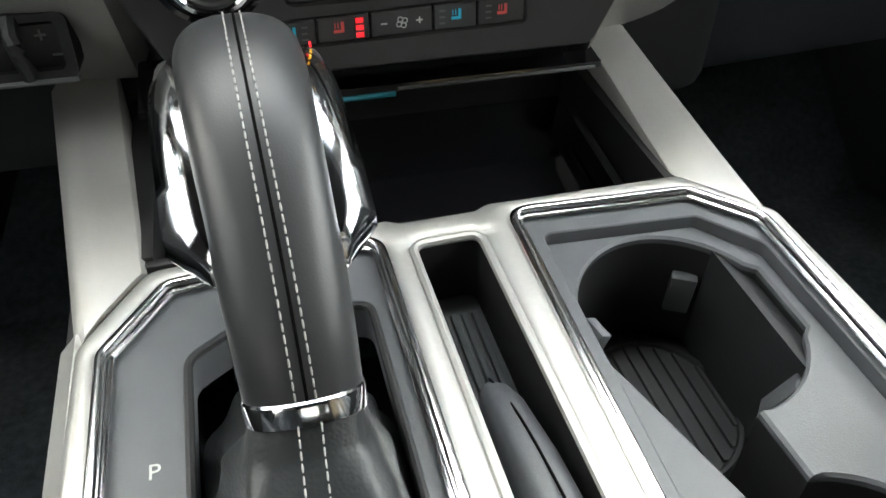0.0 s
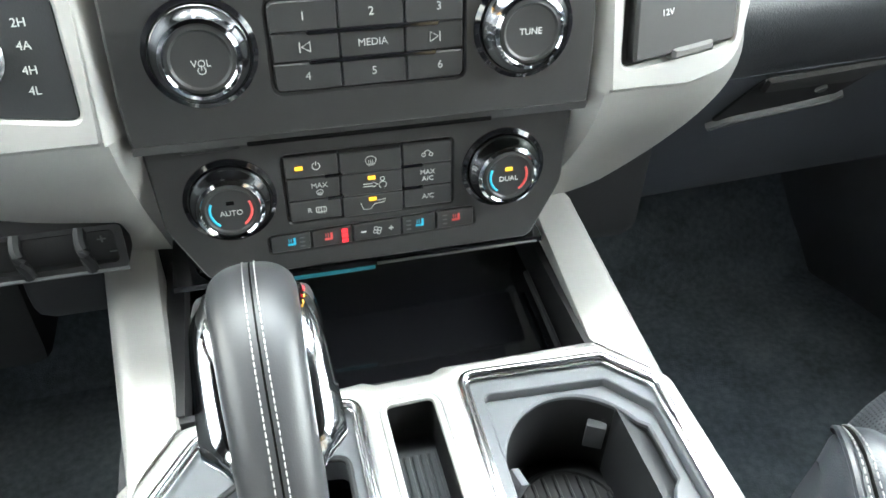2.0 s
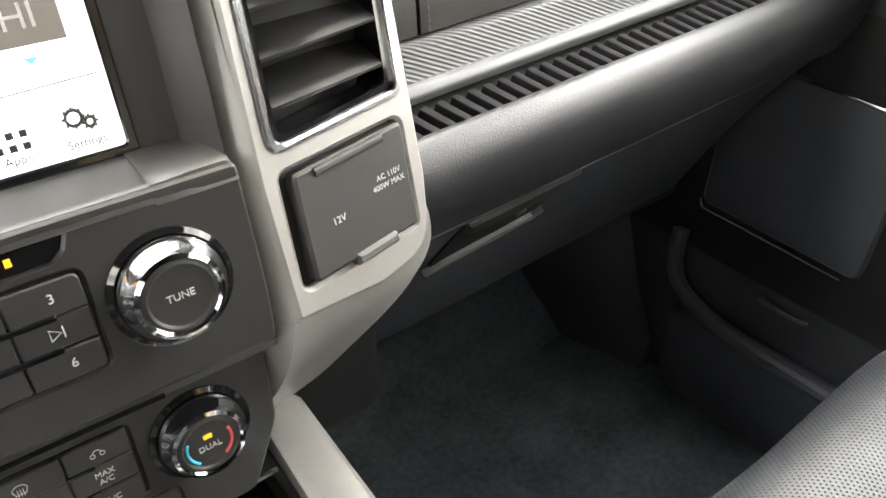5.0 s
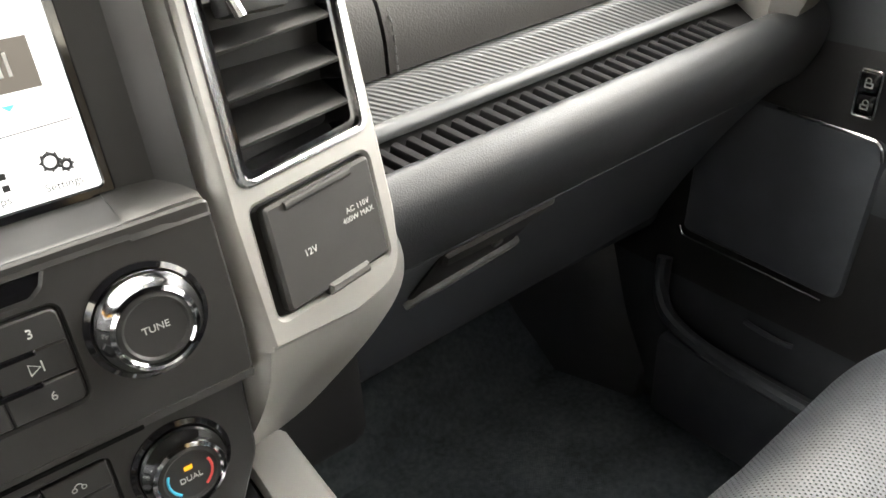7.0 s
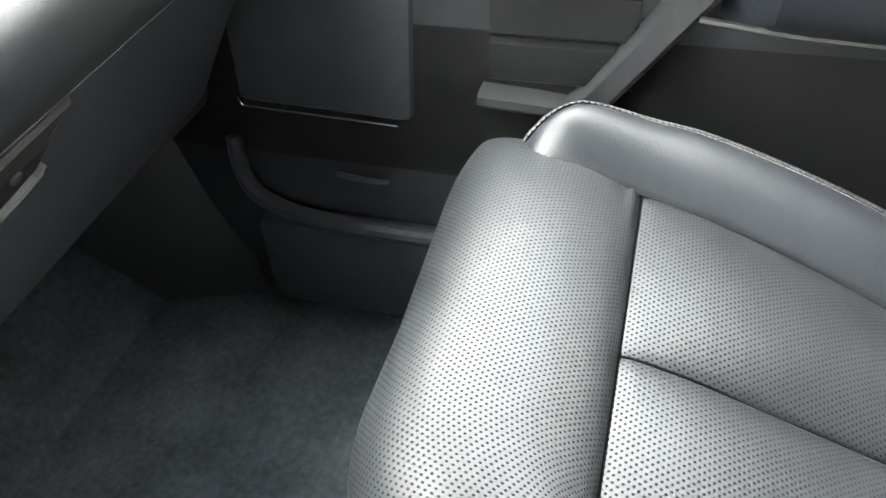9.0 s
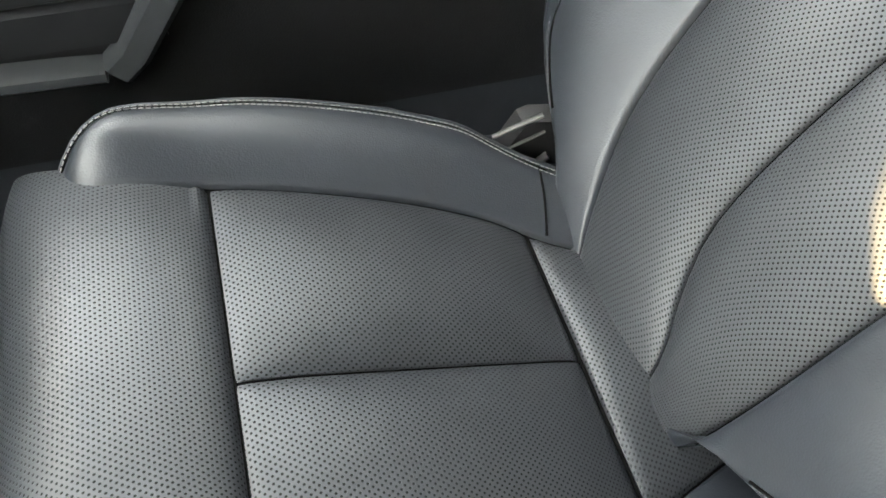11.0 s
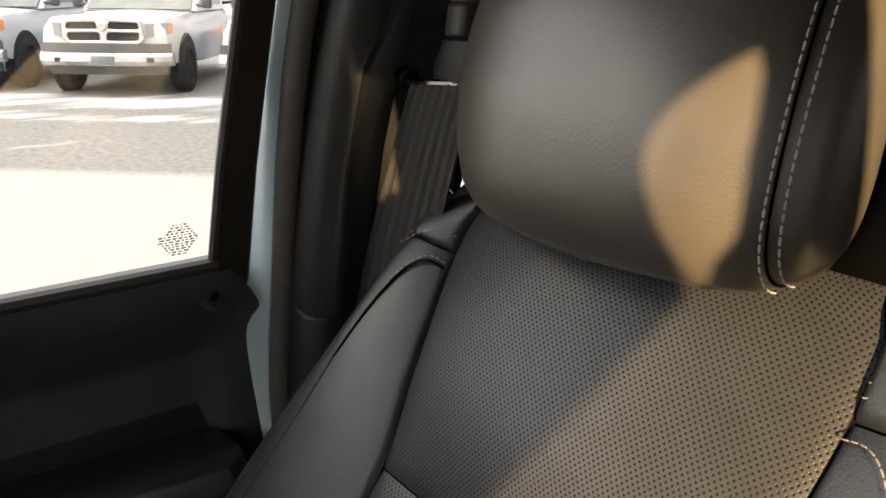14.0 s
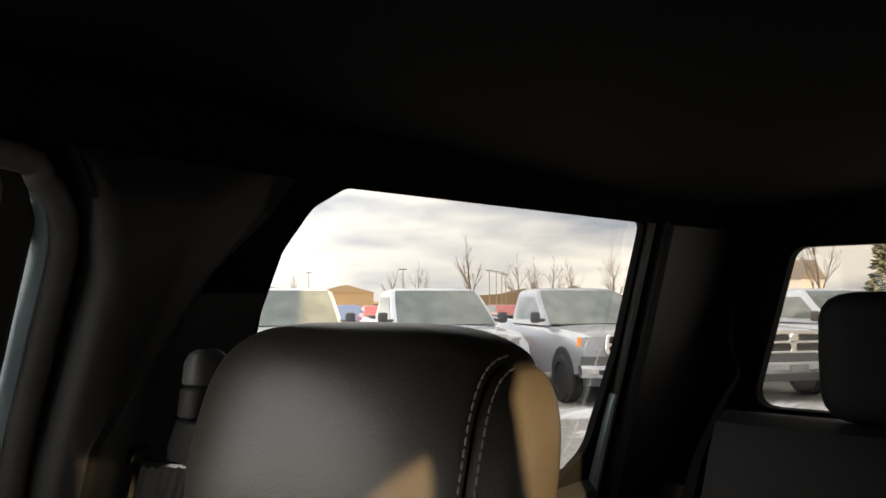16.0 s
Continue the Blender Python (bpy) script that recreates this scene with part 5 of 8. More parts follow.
for sx, t in ((-0.097, "VOL"), (0.0985, "TUNE")):
    kn, cap = knob(fascia, U @ T(sx, uz(0.660), 0.0), 0.0195, t, 0.0285, None if t == "TUNE" else 1)
    if t == "VOL":
        bm = bmesh.new()
        M_ = U @ T(sx, uz(0.654), 0.0142)
        tube(bm, [M_ @ Vector((0.0022 * math.cos(a), 0.0022 * math.sin(a), 0)) for a in [0.7 + math.pi / 2 + k * 0.41 for k in range(13)]], 0.0003, 5)
        box(bm, (0, 0.0016, 0), (0.0005, 0.003, 0.0004), 0, M_)
        part("power_symbol", bm, INK, cap)
# ledge with the disc slot between the faces
bm = bmesh.new()
loft(bm, [[(x, y, z) for y, z in ((0.0045, 0.6075), (0.0065, 0.6005), (0.014, 0.5965), (0.024, 0.596), (0.05, 0.596), (0.05, 0.608))] for x in (-0.146, -0.138, 0.138, 0.146)])
part("slot_ledge", bm, FACE, fascia)
bm = bmesh.new()
box(bm, (0.0, 0.0115, 0.6015), (0.158, 0.006, 0.0028), 0.0008, Matrix.Translation((0, -0.004, 0.0)))
part("disc_slot", bm, SEAM, fascia)
bm = bmesh.new()
plate(bm, rect(-0.121, lz(0.5885), -0.084, lz(0.5995), 0.002), (), -0.006, 0.0022, L, bevel=0.001)
ej = part("eject_key", bm, KEYCAP, fascia)
bm = bmesh.new()
plate(bm, [(-0.1045, lz(0.5942)), (-0.0985, lz(0.5942)), (-0.1015, lz(0.5972))], (), 0.0022, 0.0026, L)
box(bm, (-0.1015, lz(0.5930), 0.0024), (0.006, 0.0009, 0.0004), 0, L)
part("eject_symbol", bm, INK, ej)

# lower fascia: climate keys
bm = bmesh.new()
lo_ = rpoly([(-0.118, lz(0.4905)), (0.118, lz(0.4905)), (0.1405, lz(0.535)), (0.1445, lz(0.598)), (-0.1445, lz(0.598)), (-0.1405, lz(0.535))], [0.01, 0.01, 0.03, 0.004, 0.004, 0.03])
ck = rect(-0.0590, lz(0.5290), 0.0575, lz(0.5795), 0.004)
sk = rpoly([(-0.0745, lz(0.5060)), (0.0745, lz(0.5085)), (0.0725, lz(0.5235)), (-0.0745, lz(0.5195))], 0.003)
plate(bm, lo_, [ck, sk], -0.02, 0.0, L, bevel=0.0015)
clim = part("climate_fascia", bm, FACE, stack, "charcoal climate control fascia")
bm = bmesh.new()
plate(bm, rect(-0.078, lz(0.50), 0.078, lz(0.585)), (), -0.012, -0.004, L)
part("fascia_back", bm, BLACKHOLE, clim)
bm = bmesh.new()
rings = []
for x in (-0.128, -0.118, 0.118, 0.128):
    i = 0.012 if abs(x) > 0.12 else 0.0
    rings.append([(x, y + i, z) for y, z in ((0.012, 0.494), (0.016, 0.484), (0.045, 0.470), (0.085, 0.462), (0.10, 0.50))])
loft(bm, rings)
part("fascia_chin", bm, GLOSS, clim)
cx_ = [-0.0585, -0.0220, 0.0215, 0.0570]
cz_ = [0.5295, 0.5455, 0.5625, 0.5790]
txt = {(0, 2): None, (1, 2): None, (2, 2): None, (0, 1): "MAX", (1, 1): None, (2, 1): "MAX\nA/C", (0, 0): "R", (1, 0): None, (2, 0): "A/C"}


def arc(bm, M, cx, cz, r, a0, a1, h=0.0014, w=0.0003):
    tube(bm, [M @ Vector((cx + r * math.cos(radians(a0 + (a1 - a0) * k / 10)), cz + r * math.sin(radians(a0 + (a1 - a0) * k / 10)), h)) for k in range(11)], w, 5)


for (i, j), t in txt.items():
    bm = bmesh.new()
    x0, x1, z0, z1 = cx_[i] + 0.0004, cx_[i + 1] - 0.0004, lz(cz_[j]) + 0.0004, lz(cz_[j + 1]) - 0.0004
    if i == 1:
        z0, z1 = z0 - 0.0015, z1 - 0.001
    plate(bm, rect(x0, z0, x1, z1, 0.0012), (), -0.006, 0.0012, L, bevel=0.0008)
    kb = part("key", bm, KEYCAP, clim)
    cx, cz = (x0 + x1) / 2, (z0 + z1) / 2
    if t:
        if "\n" in t:
            for n_, w_ in enumerate(t.split("\n")):
                words("lettering", w_, 0.0050, L @ T(cx, cz + 0.0024 - 0.005 * n_, 0.0014), INK, kb)
        else:
            words("lettering", t, 0.0052, L @ T(cx + (0.004 if t == "MAX" else -0.004 if t == "R" else 0), cz + (0.002 if t == "MAX" else 0), 0.0014), INK, kb)
    bm = bmesh.new()
    if (i, j) == (0, 2):
        arc(bm, L, cx + 0.003, cz, 0.0026, 120, 420)
        box(bm, (cx + 0.003, cz + 0.002, 0.0014), (0.0006, 0.003, 0.0004), 0, L)
    elif (i, j) in ((1, 2), (0, 1)):
        q = (cx, cz) if j == 2 else (cx + 0.004, cz - 0.0035)
        s = 1.0 if j == 2 else 0.6
        arc(bm, L, q[0], q[1], 0.004 * s, 20, 160)
        tube(bm, [L @ Vector((q[0] + d * s, q[1] + e * s, 0.0014)) for d, e in ((-0.0038, 0.0014), (-0.0026, -0.002), (0.0026, -0.002), (0.0038, 0.0014))], 0.0003, 5)
        for d in (-0.0014, 0, 0.0014):
            tube(bm, [L @ Vector((q[0] + d * s, q[1] + 0.001 * s, 0.0014)), L @ Vector((q[0] + d * s, q[1] - 0.0034 * s, 0.0014))], 0.00025, 5)
    elif (i, j) == (2, 2):
        arc(bm, L, cx, cz, 0.0022, 0, 180)
        arc(bm, L, cx - 0.0026, cz - 0.001, 0.0013, 0, 360)
        arc(bm, L, cx + 0.0026, cz - 0.001, 0.0013, 0, 360)
    elif (i, j) == (1, 1):
        tube(bm, [L @ Vector((cx + d, cz + e - 0.001, 0.0014)) for d, e in ((-0.006, 0.001), (0.0005, 0.001), (0.0005, 0.0022), (0.004, 0), (0.0005, -0.0022), (0.0005, -0.001), (-0.006, -0.001))], 0.0003, 5)
        arc(bm, L, cx + 0.0075, cz + 0.0028, 0.0015, 0, 360)
        arc(bm, L, cx + 0.0075, cz - 0.0018, 0.0026, -60, 240)
    elif (i, j) == (1, 0):
        tube(bm, [L @ Vector((cx + d, cz + e, 0.0014)) for d, e in ((-0.0085, 0.002), (-0.007, -0.003), (-0.002, -0.0035), (0.001, 0.0005), (0.008, 0.0012), (0.009, 0.0035), (0.003, 0.003))], 0.0003, 5)
    elif (i, j) == (0, 0):
        plate(bm, rect(cx, cz - 0.0022, cx + 0.0075, cz + 0.0022, 0.0012), [rect(cx + 0.0006, cz - 0.0016, cx + 0.0069, cz + 0.0016, 0.001)], 0.0012, 0.0016, L)
        for d in (0.002, 0.0038, 0.0056):
            tube(bm, [L @ Vector((cx + d, cz - 0.003, 0.0014)), L @ Vector((cx + d, cz + 0.0015, 0.0014))], 0.00025, 5)
    if len(bm.verts):
        part("key_symbol", bm, INK, kb)
    else:
        bm.free()
    if (i, j) in ((0, 2), (1, 1), (1, 0)):
        bm = bmesh.new()
        q = (cx - 0.0085, cz - 0.0005) if i == 0 else (cx, cz + 0.0045)
        box(bm, (q[0], q[1], 0.0014), (0.0052, 0.0026, 0.0005), 0, L)
        part("indicator_lamp", bm, AMBER_LED, kb)
for z, x0, x1 in ((0.5625, -0.032, -0.020), (0.5455, -0.032, -0.020), (0.5625, 0.0205, 0.036), (0.5455, 0.0205, 0.036)):
    bm = bmesh.new()
    plate(bm, rect(x0, lz(z) - 0.0015, x1, lz(z) + 0.0009, 0.001), (), -0.002, 0.002, L, bevel=0.0005)
    part("key_bar", bm, GLOSS, clim)
sx_ = [-0.0740, -0.0455, -0.0160, 0.0195, 0.0450, 0.0735]
for i in range(5):
    bm = bmesh.new()
    x0, x1 = sx_[i] + 0.0005, sx_[i + 1] - 0.0005
    zt = lambda x: lz(0.5197) + (x + 0.0745) * 0.026
    zb = lambda x: lz(0.5067) + (x + 0.0745) * 0.017
    plate(bm, rpoly([(x0, zb(x0)), (x1, zb(x1)), (x1, zt(x1)), (x0, zt(x0))], 0.001), (), -0.006, 0.0010, L, bevel=0.0007)
    kb = part("key", bm, KEYCAP, clim)
    cx, cz = (x0 + x1) / 2, (zt(x0) + zb(x1)) / 2
    bm = bmesh.new()
    if i == 2:
        box(bm, (cx - 0.010, cz, 0.0012), (0.0036, 0.0007, 0.0004), 0, L)
        box(bm, (cx + 0.010, cz + 0.0005, 0.0012), (0.0036, 0.0007, 0.0004), 0, L)
        box(bm, (cx + 0.010, cz + 0.0005, 0.0012), (0.0007, 0.0036, 0.0004), 0, L)
        for a in range(4):
            arc(bm, L, cx + 0.0019 * math.cos(a * math.pi / 2 + 0.5), cz + 0.0019 * math.sin(a * math.pi / 2 + 0.5), 0.0014, 0, 360, 0.0012, 0.00028)
        part("fan_symbol", bm, INK, kb)
    else:
        m_ = BLUE_INK if i in (0, 3) else RED_INK
        d = 0.003 if i in (0, 4) else -0.003 if i == 1 else 0.0
        q = cx + (0.0 if i in (0, 4) else d)
        box(bm, (q, cz - 0.001, 0.0012), (0.0046, 0.0016, 0.0005), 0, L)
        box(bm, (q + 0.0026, cz + 0.0012, 0.0012), (0.0016, 0.0056, 0.0005), 0, L @ T(0, 0, 0))
        for e in (-0.0014, 0.0002):
            tube(bm, [L @ Vector((q + e, cz + 0.0006, 0.0012)), L @ Vector((q + e, cz + 0.0036, 0.0012))], 0.0003, 5)
        part("seat_symbol", bm, m_, kb)
        if i == 1:
            for e in (-0.0040, 0.0, 0.0040):
                bm = bmesh.new()
                box(bm, (cx + 0.0090, cz + e, 0.0012), (0.0042, 0.0026, 0.0006), 0, L)
                part("indicator_lamp", bm, RED_LED, kb)
        else:
            bm = bmesh.new()
            for e in (-0.0034, 0.0, 0.0034):
                box(bm, (cx + (0.008 if i == 0 else -0.0075), cz + e, 0.0011), (0.0034, 0.0010, 0.0003), 0, L)
            part("indicator_marks", bm, DARK_THREAD, kb)
for sx, t in ((-0.0955, "AUTO"), (0.0945, "DUAL")):
    kn, cap = knob(clim, L @ T(sx, lz(0.5525), 0.0), 0.0185, t, 0.0265, 1, True)
    bm = bmesh.new()
    box(bm, (sx, lz(0.5525) + 0.0052, 0.0142), (0.0050, 0.0026, 0.0005), 0, L)
    part("indicator_lamp", bm, AMBER_LED if t == "DUAL" else SEAM, cap)

# ---- touch screen in its bezel ----
S = facing((0, 0.063, 0.719), 0.17)


def sz(z):
    return (z - 0.719) / 0.986


bm = bmesh.new()
plate(bm, rect(-0.112, sz(0.7125), 0.112, sz(0.852), 0.004), [rect(-0.1065, sz(0.7195), 0.1065, sz(0.846), 0.003)], -0.02, 0.002, S, bevel=0.001)
screen = part("screen_frame", bm, GLOSS, stack, "gloss black touch screen frame")
bm = bmesh.new()
plate(bm, rect(-0.1065, sz(0.7195), 0.1065, sz(0.846), 0.003), (), -0.01, 0.0, S)
disp_ = part("display", bm, SCREEN, screen, "lit white touch screen")
for x0 in (0.058, -0.0945):
    bm = bmesh.new()
    plate(bm, rect(x0, sz(0.7755), x0 + 0.0365, sz(0.8005)), (), 0.0, 0.0003, S)
    part("temperature_tile", bm, SCREEN_GREY, disp_)
words("lettering", "HI", 0.017, S @ T(0.076, sz(0.788), 0.0005), INK, disp_)
words("lettering", "Settings", 0.0062, S @ T(0.0885, sz(0.7255), 0.0003), SCREEN_INK, disp_)
words("lettering", "Apps", 0.0062, S @ T(0.056, sz(0.7255), 0.0003), SCREEN_INK, disp_)
bm = bmesh.new()
for i in range(3):
    for j in range(2):
        box(bm, (0.0495 + 0.0062 * i, sz(0.7315) + 0.0062 * j, 0.0003), (0.0034, 0.0034, 0.0003), 0, S)
part("apps_symbol", bm, SCREEN_INK, disp_)
bm = bmesh.new()
for gx, gz, gr in ((0.0855, 0.7385, 0.0040), (0.0925, 0.7350, 0.0024)):
    arc(bm, S, gx, sz(gz), gr, 0, 360, 0.0003, 0.0010)
    for a in range(8):
        box(bm, (gr + 0.0009, 0, 0.0003), (0.0014, 0.0012, 0.0003), 0, S @ T(gx, sz(gz)) @ Matrix.Rotation(a * math.pi / 4, 4, "Z"))
part("settings_symbol", bm, SCREEN_INK, disp_)
bm = bmesh.new()
plate(bm, [(-0.010, sz(0.733)), (-0.006, sz(0.7345)), (-0.0045, sz(0.740)), (-0.0015, sz(0.7345)), (0.002, sz(0.7335)), (-0.003, sz(0.7335))], (), 0.0, 0.0003, S)
part("phone_symbol", bm, SCREEN_INK, disp_)
bm = bmesh.new()
box(bm, (-0.055, sz(0.732), 0.0003), (0.006, 0.005, 0.0003), 0, S)
part("audio_symbol", bm, SCREEN_INK, disp_)
bm = bmesh.new()
tube(bm, [S @ Vector((0.055, sz(0.7555), 0.0003)), S @ Vector((0.103, sz(0.7570), 0.0003))], 0.00035, 5)
part("divider_line", bm, SCREEN_INK, disp_)
for z, m_, s in ((0.8065, SCREEN_YELLOW, 1), (0.7700, SCREEN_GREEN, -1)):
    bm = bmesh.new()
    plate(bm, [(0.0725, sz(z)), (0.0795, sz(z)), (0.076, sz(z) + 0.0032 * s)], (), 0.0, 0.0003, S)
    part("arrow_symbol", bm, m_, disp_)
# bezel: sloping shelf below the screen and side walls out to the flanks
bm = bmesh.new()
bz = spline([(0.060, 0.7150, 0), (0.040, 0.7135, 0), (0.0285, 0.7120, 0), (0.0235, 0.7090, 0), (0.0205, 0.7050, 0)], 4)
surf(bm, lambda u, v: (-0.103 + 0.206 * u, bz[round(v * (len(bz) - 1))].x, bz[round(v * (len(bz) - 1))].y), 6, len(bz) - 1, skirt=(0, 0.01, -0.006))
part("screen_shelf", bm, FACE, screen)
for s in (1, -1):
    bm = bmesh.new()
    surf(bm, lambda u, v: (lambda z: ((0.1115 + 0.035 * u), 0.062 + 0.17 * (z - 0.719) - (0.0 + 0.026 * max(0, u - 0.55) / 0.45 if u > 0.55 else 0.004 * u), z))(0.708 + 0.15 * v), 10, 6, skirt=(0.0, 0.02, 0))
    if s < 0:
        bm.transform(MIRROR)
    part("screen_cheek", bm, FACE, screen)
    bm = bmesh.new()
    loft(bm, [[(x, y, z) for y, z in ((0.064, 0.716), (0.040, 0.7145), (0.024, 0.7095), (0.0200, 0.7035), (0.06, 0.700))] for x in ((0.103, 0.1115, 0.128, 0.1465))])
    for v in bm.verts:
        if v.co.x > 0.12 and v.co.z > 0.705:
            v.co.z -= 0.0
            v.co.y += 0.004
    if s < 0:
        bm.transform(MIRROR)
    part("shelf_corner", bm, FACE, screen)

# ---- floor console ----
console = grp("floor_console", "satin silver floor console with chrome rings and cup holders", "centre console", at=(0, -0.2, 0))
Z0 = Matrix.Translation((0, 0, 0.0))
LEFT = rpoly([(-0.0290, -0.42), (-0.0310, -0.0690), (-0.1400, -0.0805), (-0.1680, -0.1210), (-0.1680, -0.42)], [0, 0.012, 0.008, 0.010, 0], 6)
SLOT = rpoly([(0.0255, -0.34), (0.0235, -0.0770), (-0.0150, -0.0785), (-0.0125, -0.34)], [0.012, 0.008, 0.008, 0.012], 6)
RIGHT = rpoly([(0.1790, -0.42), (0.1830, -0.1010), (0.1530, -0.0690), (0.0440, -0.0640), (0.0385, -0.42)], [0, 0.012, 0.010, 0.012, 0], 6)
DECK = rpoly([(0.199, -0.45), (0.1955, -0.098), (0.153, -0.0520), (0.034, -0.0520), (0.026, -0.0565), (-0.016, -0.0575), (-0.024, -0.0535), (-0.150, -0.0660), (-0.1800, -0.112), (-0.186, -0.45)], [0, 0.014, 0.01, 0.004, 0.004, 0.004, 0.004, 0.014, 0.014, 0], 5)
bm = bmesh.new()
plate(bm, DECK, [LEFT, SLOT, RIGHT], 0.400, 0.434, Z0, bevel=0.004)
deck = part("deck", bm, SILVER, console, "satin silver deck", angle=50)
# side rails up to the dash
for s in (1, -1):
    bm = bmesh.new()
    xi = (0.150, 0.156) if s > 0 else (0.146, 0.165)
    xo = (0.1950, 0.1965) if s > 0 else (0.190, 0.208)
    rings = []
    i0, o0 = ((0.150, -0.0495), (0.1945, -0.098)) if s > 0 else ((0.150, -0.0640), (0.1815, -0.112))
    for k, z in ((0.0, 0.4325), (0.04, 0.4338), (0.25, 0.4370), (0.5, 0.4420), (0.75, 0.447), (1.0, 0.4525)):
        a, b = i0[0] + (xi[1] - i0[0]) * k, o0[0] + (xo[1] - o0[0]) * k
        ya, yb = i0[1] + (0.112 - i0[1]) * k, o0[1] + (0.112 - o0[1]) * k
        rings.append([(s * x, ya + (yb - ya) * min(1, max(0, (x - a) / (b - a))), h) for x, h in ((a, 0.39), (a, z - 0.004), (a + 0.002, z - 0.0008), (a + 0.006, z), (b - 0.012, z), (b - 0.005, z - 0.002), (b, z - 0.008), (b + 0.004, z - 0.03), (b + 0.006, 0.33), (b - 0.01, 0.33))])
    loft(bm, rings)
    part("side_rail", bm, SILVER, console, "satin silver rail")
    bm = bmesh.new()
    loft(bm, [[(s * x, y, h) for x, h in ((0.15, 0.42), (0.1955, 0.40), (0.2005, 0.33), (0.2, 0.0), (0.15, 0.0))] for y in (-0.45, -0.1, 0.12, 0.45)])
    part("side_skirt", bm, PLASTIC, console)
    bm = bmesh.new()
    loft(bm, [[(s * x, y, h) for x, h in ((0.186 if s > 0 else 0.172, 0.428), (0.190 if s > 0 else 0.1815, 0.4285), (0.1995 if s > 0 else 0.191, 0.418), (0.204 if s > 0 else 0.196, 0.33), (0.186 if s > 0 else 0.172, 0.33))] for y in (-0.45, -0.10)])
    part("side_cover", bm, SILVER, console)
# chrome rings
for lp, nm in ((LEFT, "ring"), (RIGHT, "ring")):
    bm = bmesh.new()
    tube(bm, [(p.x, p.y, 0.4335) for p in lp], 0.0027, 10, closed=True, flat=0.9)
    n = len(lp)
    ctr = sum((Vector((p.x, p.y)) for p in lp), Vector((0, 0))) / n
    inn = []
    for i in range(n):
        e = Vector((lp[(i + 1) % n].x - lp[i - 1].x, lp[(i + 1) % n].y - lp[i - 1].y))
        nn = Vector((-e.y, e.x)).normalized()
        inn.append((lp[i].x + nn.x * 0.0042, lp[i].y + nn.y * 0.0042, 0.4315))
    tube(bm, inn, 0.0016, 8, closed=True)
    part("chrome_ring", bm, CHROME, console, "bright chrome ring")
# shifter plate
HOLE = rpoly([(-0.044, -0.36), (-0.0435, -0.1120), (-0.060, -0.1105), (-0.112, -0.1150), (-0.1315, -0.128), (-0.1315, -0.36)], [0.005, 0.012, 0.004, 0.01, 0.012, 0.005], 5)
bm = bmesh.new()
plate(bm, LEFT, [HOLE], 0.405, 0.4285, Z0, bevel=0.0008)
sp_ = part("shifter_plate", bm, GREYTRAY, console, "slate grey shifter plate")
words("lettering", "P", 0.0105, T(-0.1455, -0.186, 0.4288), INK, sp_)
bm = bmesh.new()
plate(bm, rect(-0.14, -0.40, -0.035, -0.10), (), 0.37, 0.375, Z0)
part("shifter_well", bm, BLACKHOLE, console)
bm = bmesh.new()
tube(bm, [(p.x, p.y, 0.4280) for p in HOLE], 0.0022, 8, closed=True)
part("well_rim", bm, BLACKHOLE, console)
# open bin ahead of the deck
bm = bmesh.new()
surf(bm, lambda u, v: (-0.165 + 0.33 * u, -0.056 + 0.216 * v, 0.386 + 0.012 * v), 4, 4, skirt=(0, 0, -0.01))
binf = part("bin_floor", bm, GLOSS, console, "dark rubber-lined bin floor")
bm = bmesh.new()
box(bm, (-0.01, -0.058, 0.405), (0.33, 0.006, 0.05), 0.001)
for s in (1, -1):
    loft(bm, [[(s * 0.149, y, 0.384), (s * 0.1465, y, 0.432), (s * 0.160, y, 0.432), (s * 0.160, y, 0.384)] for y in (-0.056, 0.12)])
box(bm, (0, 0.165, 0.44), (0.33, 0.02, 0.12), 0.002)
part("bin_wall", bm, BLACKHOLE, console)
for s in (1, -1):
    bm = bmesh.new()
    tube(bm, [(s * 0.139, -0.05, 0.4005), (s * 0.141, 0.06, 0.4065)], 0.0028, 6)
    part("bin_ridge", bm, RUBBER, console)
bm = bmesh.new()
for k in range(8):
    tube(bm, [(-0.135 + 0.008 * k, -0.05, 0.3880), (-0.132 + 0.008 * k, 0.02, 0.3915)], 0.0014, 6)
part("bin_ribs", bm, RUBBER, console)
# lip with the pale light strip under the fascia
bm = bmesh.new()
loft(bm, [[(x, y, z) for y, z in ((0.046, 0.4585), (0.0445, 0.4545), (0.052, 0.450), (0.10, 0.448), (0.10, 0.464))] for x in (-0.15, 0.145)])
part("bin_lip", bm, GLOSS, console)
bm = bmesh.new()
tube(bm, [(-0.060, 0.0440, 0.4530), (0.004, 0.0440, 0.4530)], 0.0017, 6)
part("light_strip", bm, CYAN_GLOW, console, "cyan glowing light strip")
bm = bmesh.new()
tube(bm, [(0.006, 0.0443, 0.4560), (0.14, 0.0443, 0.4560)], 0.0012, 6)
part("lip_edge", bm, SEAL, console)
# slot with a ribbed mat
bm = bmesh.new()
plate(bm, rpoly([(0.030, -0.345), (0.030, -0.070), (-0.020, -0.070), (-0.020, -0.345)], 0.002), [rpoly([(0.0240, -0.338), (0.0220, -0.0785), (-0.0135, -0.0800), (-0.0110, -0.338)], [0.011, 0.007, 0.007, 0.011], 6)], 0.372, 0.4300, Z0)
part("slot_wall", bm, BLACKHOLE, console)
bm = bmesh.new()
box(bm, (0.005, -0.21, 0.386), (0.05, 0.28, 0.006), 0.0)
part("slot_floor", bm, STRUTGREY, console)
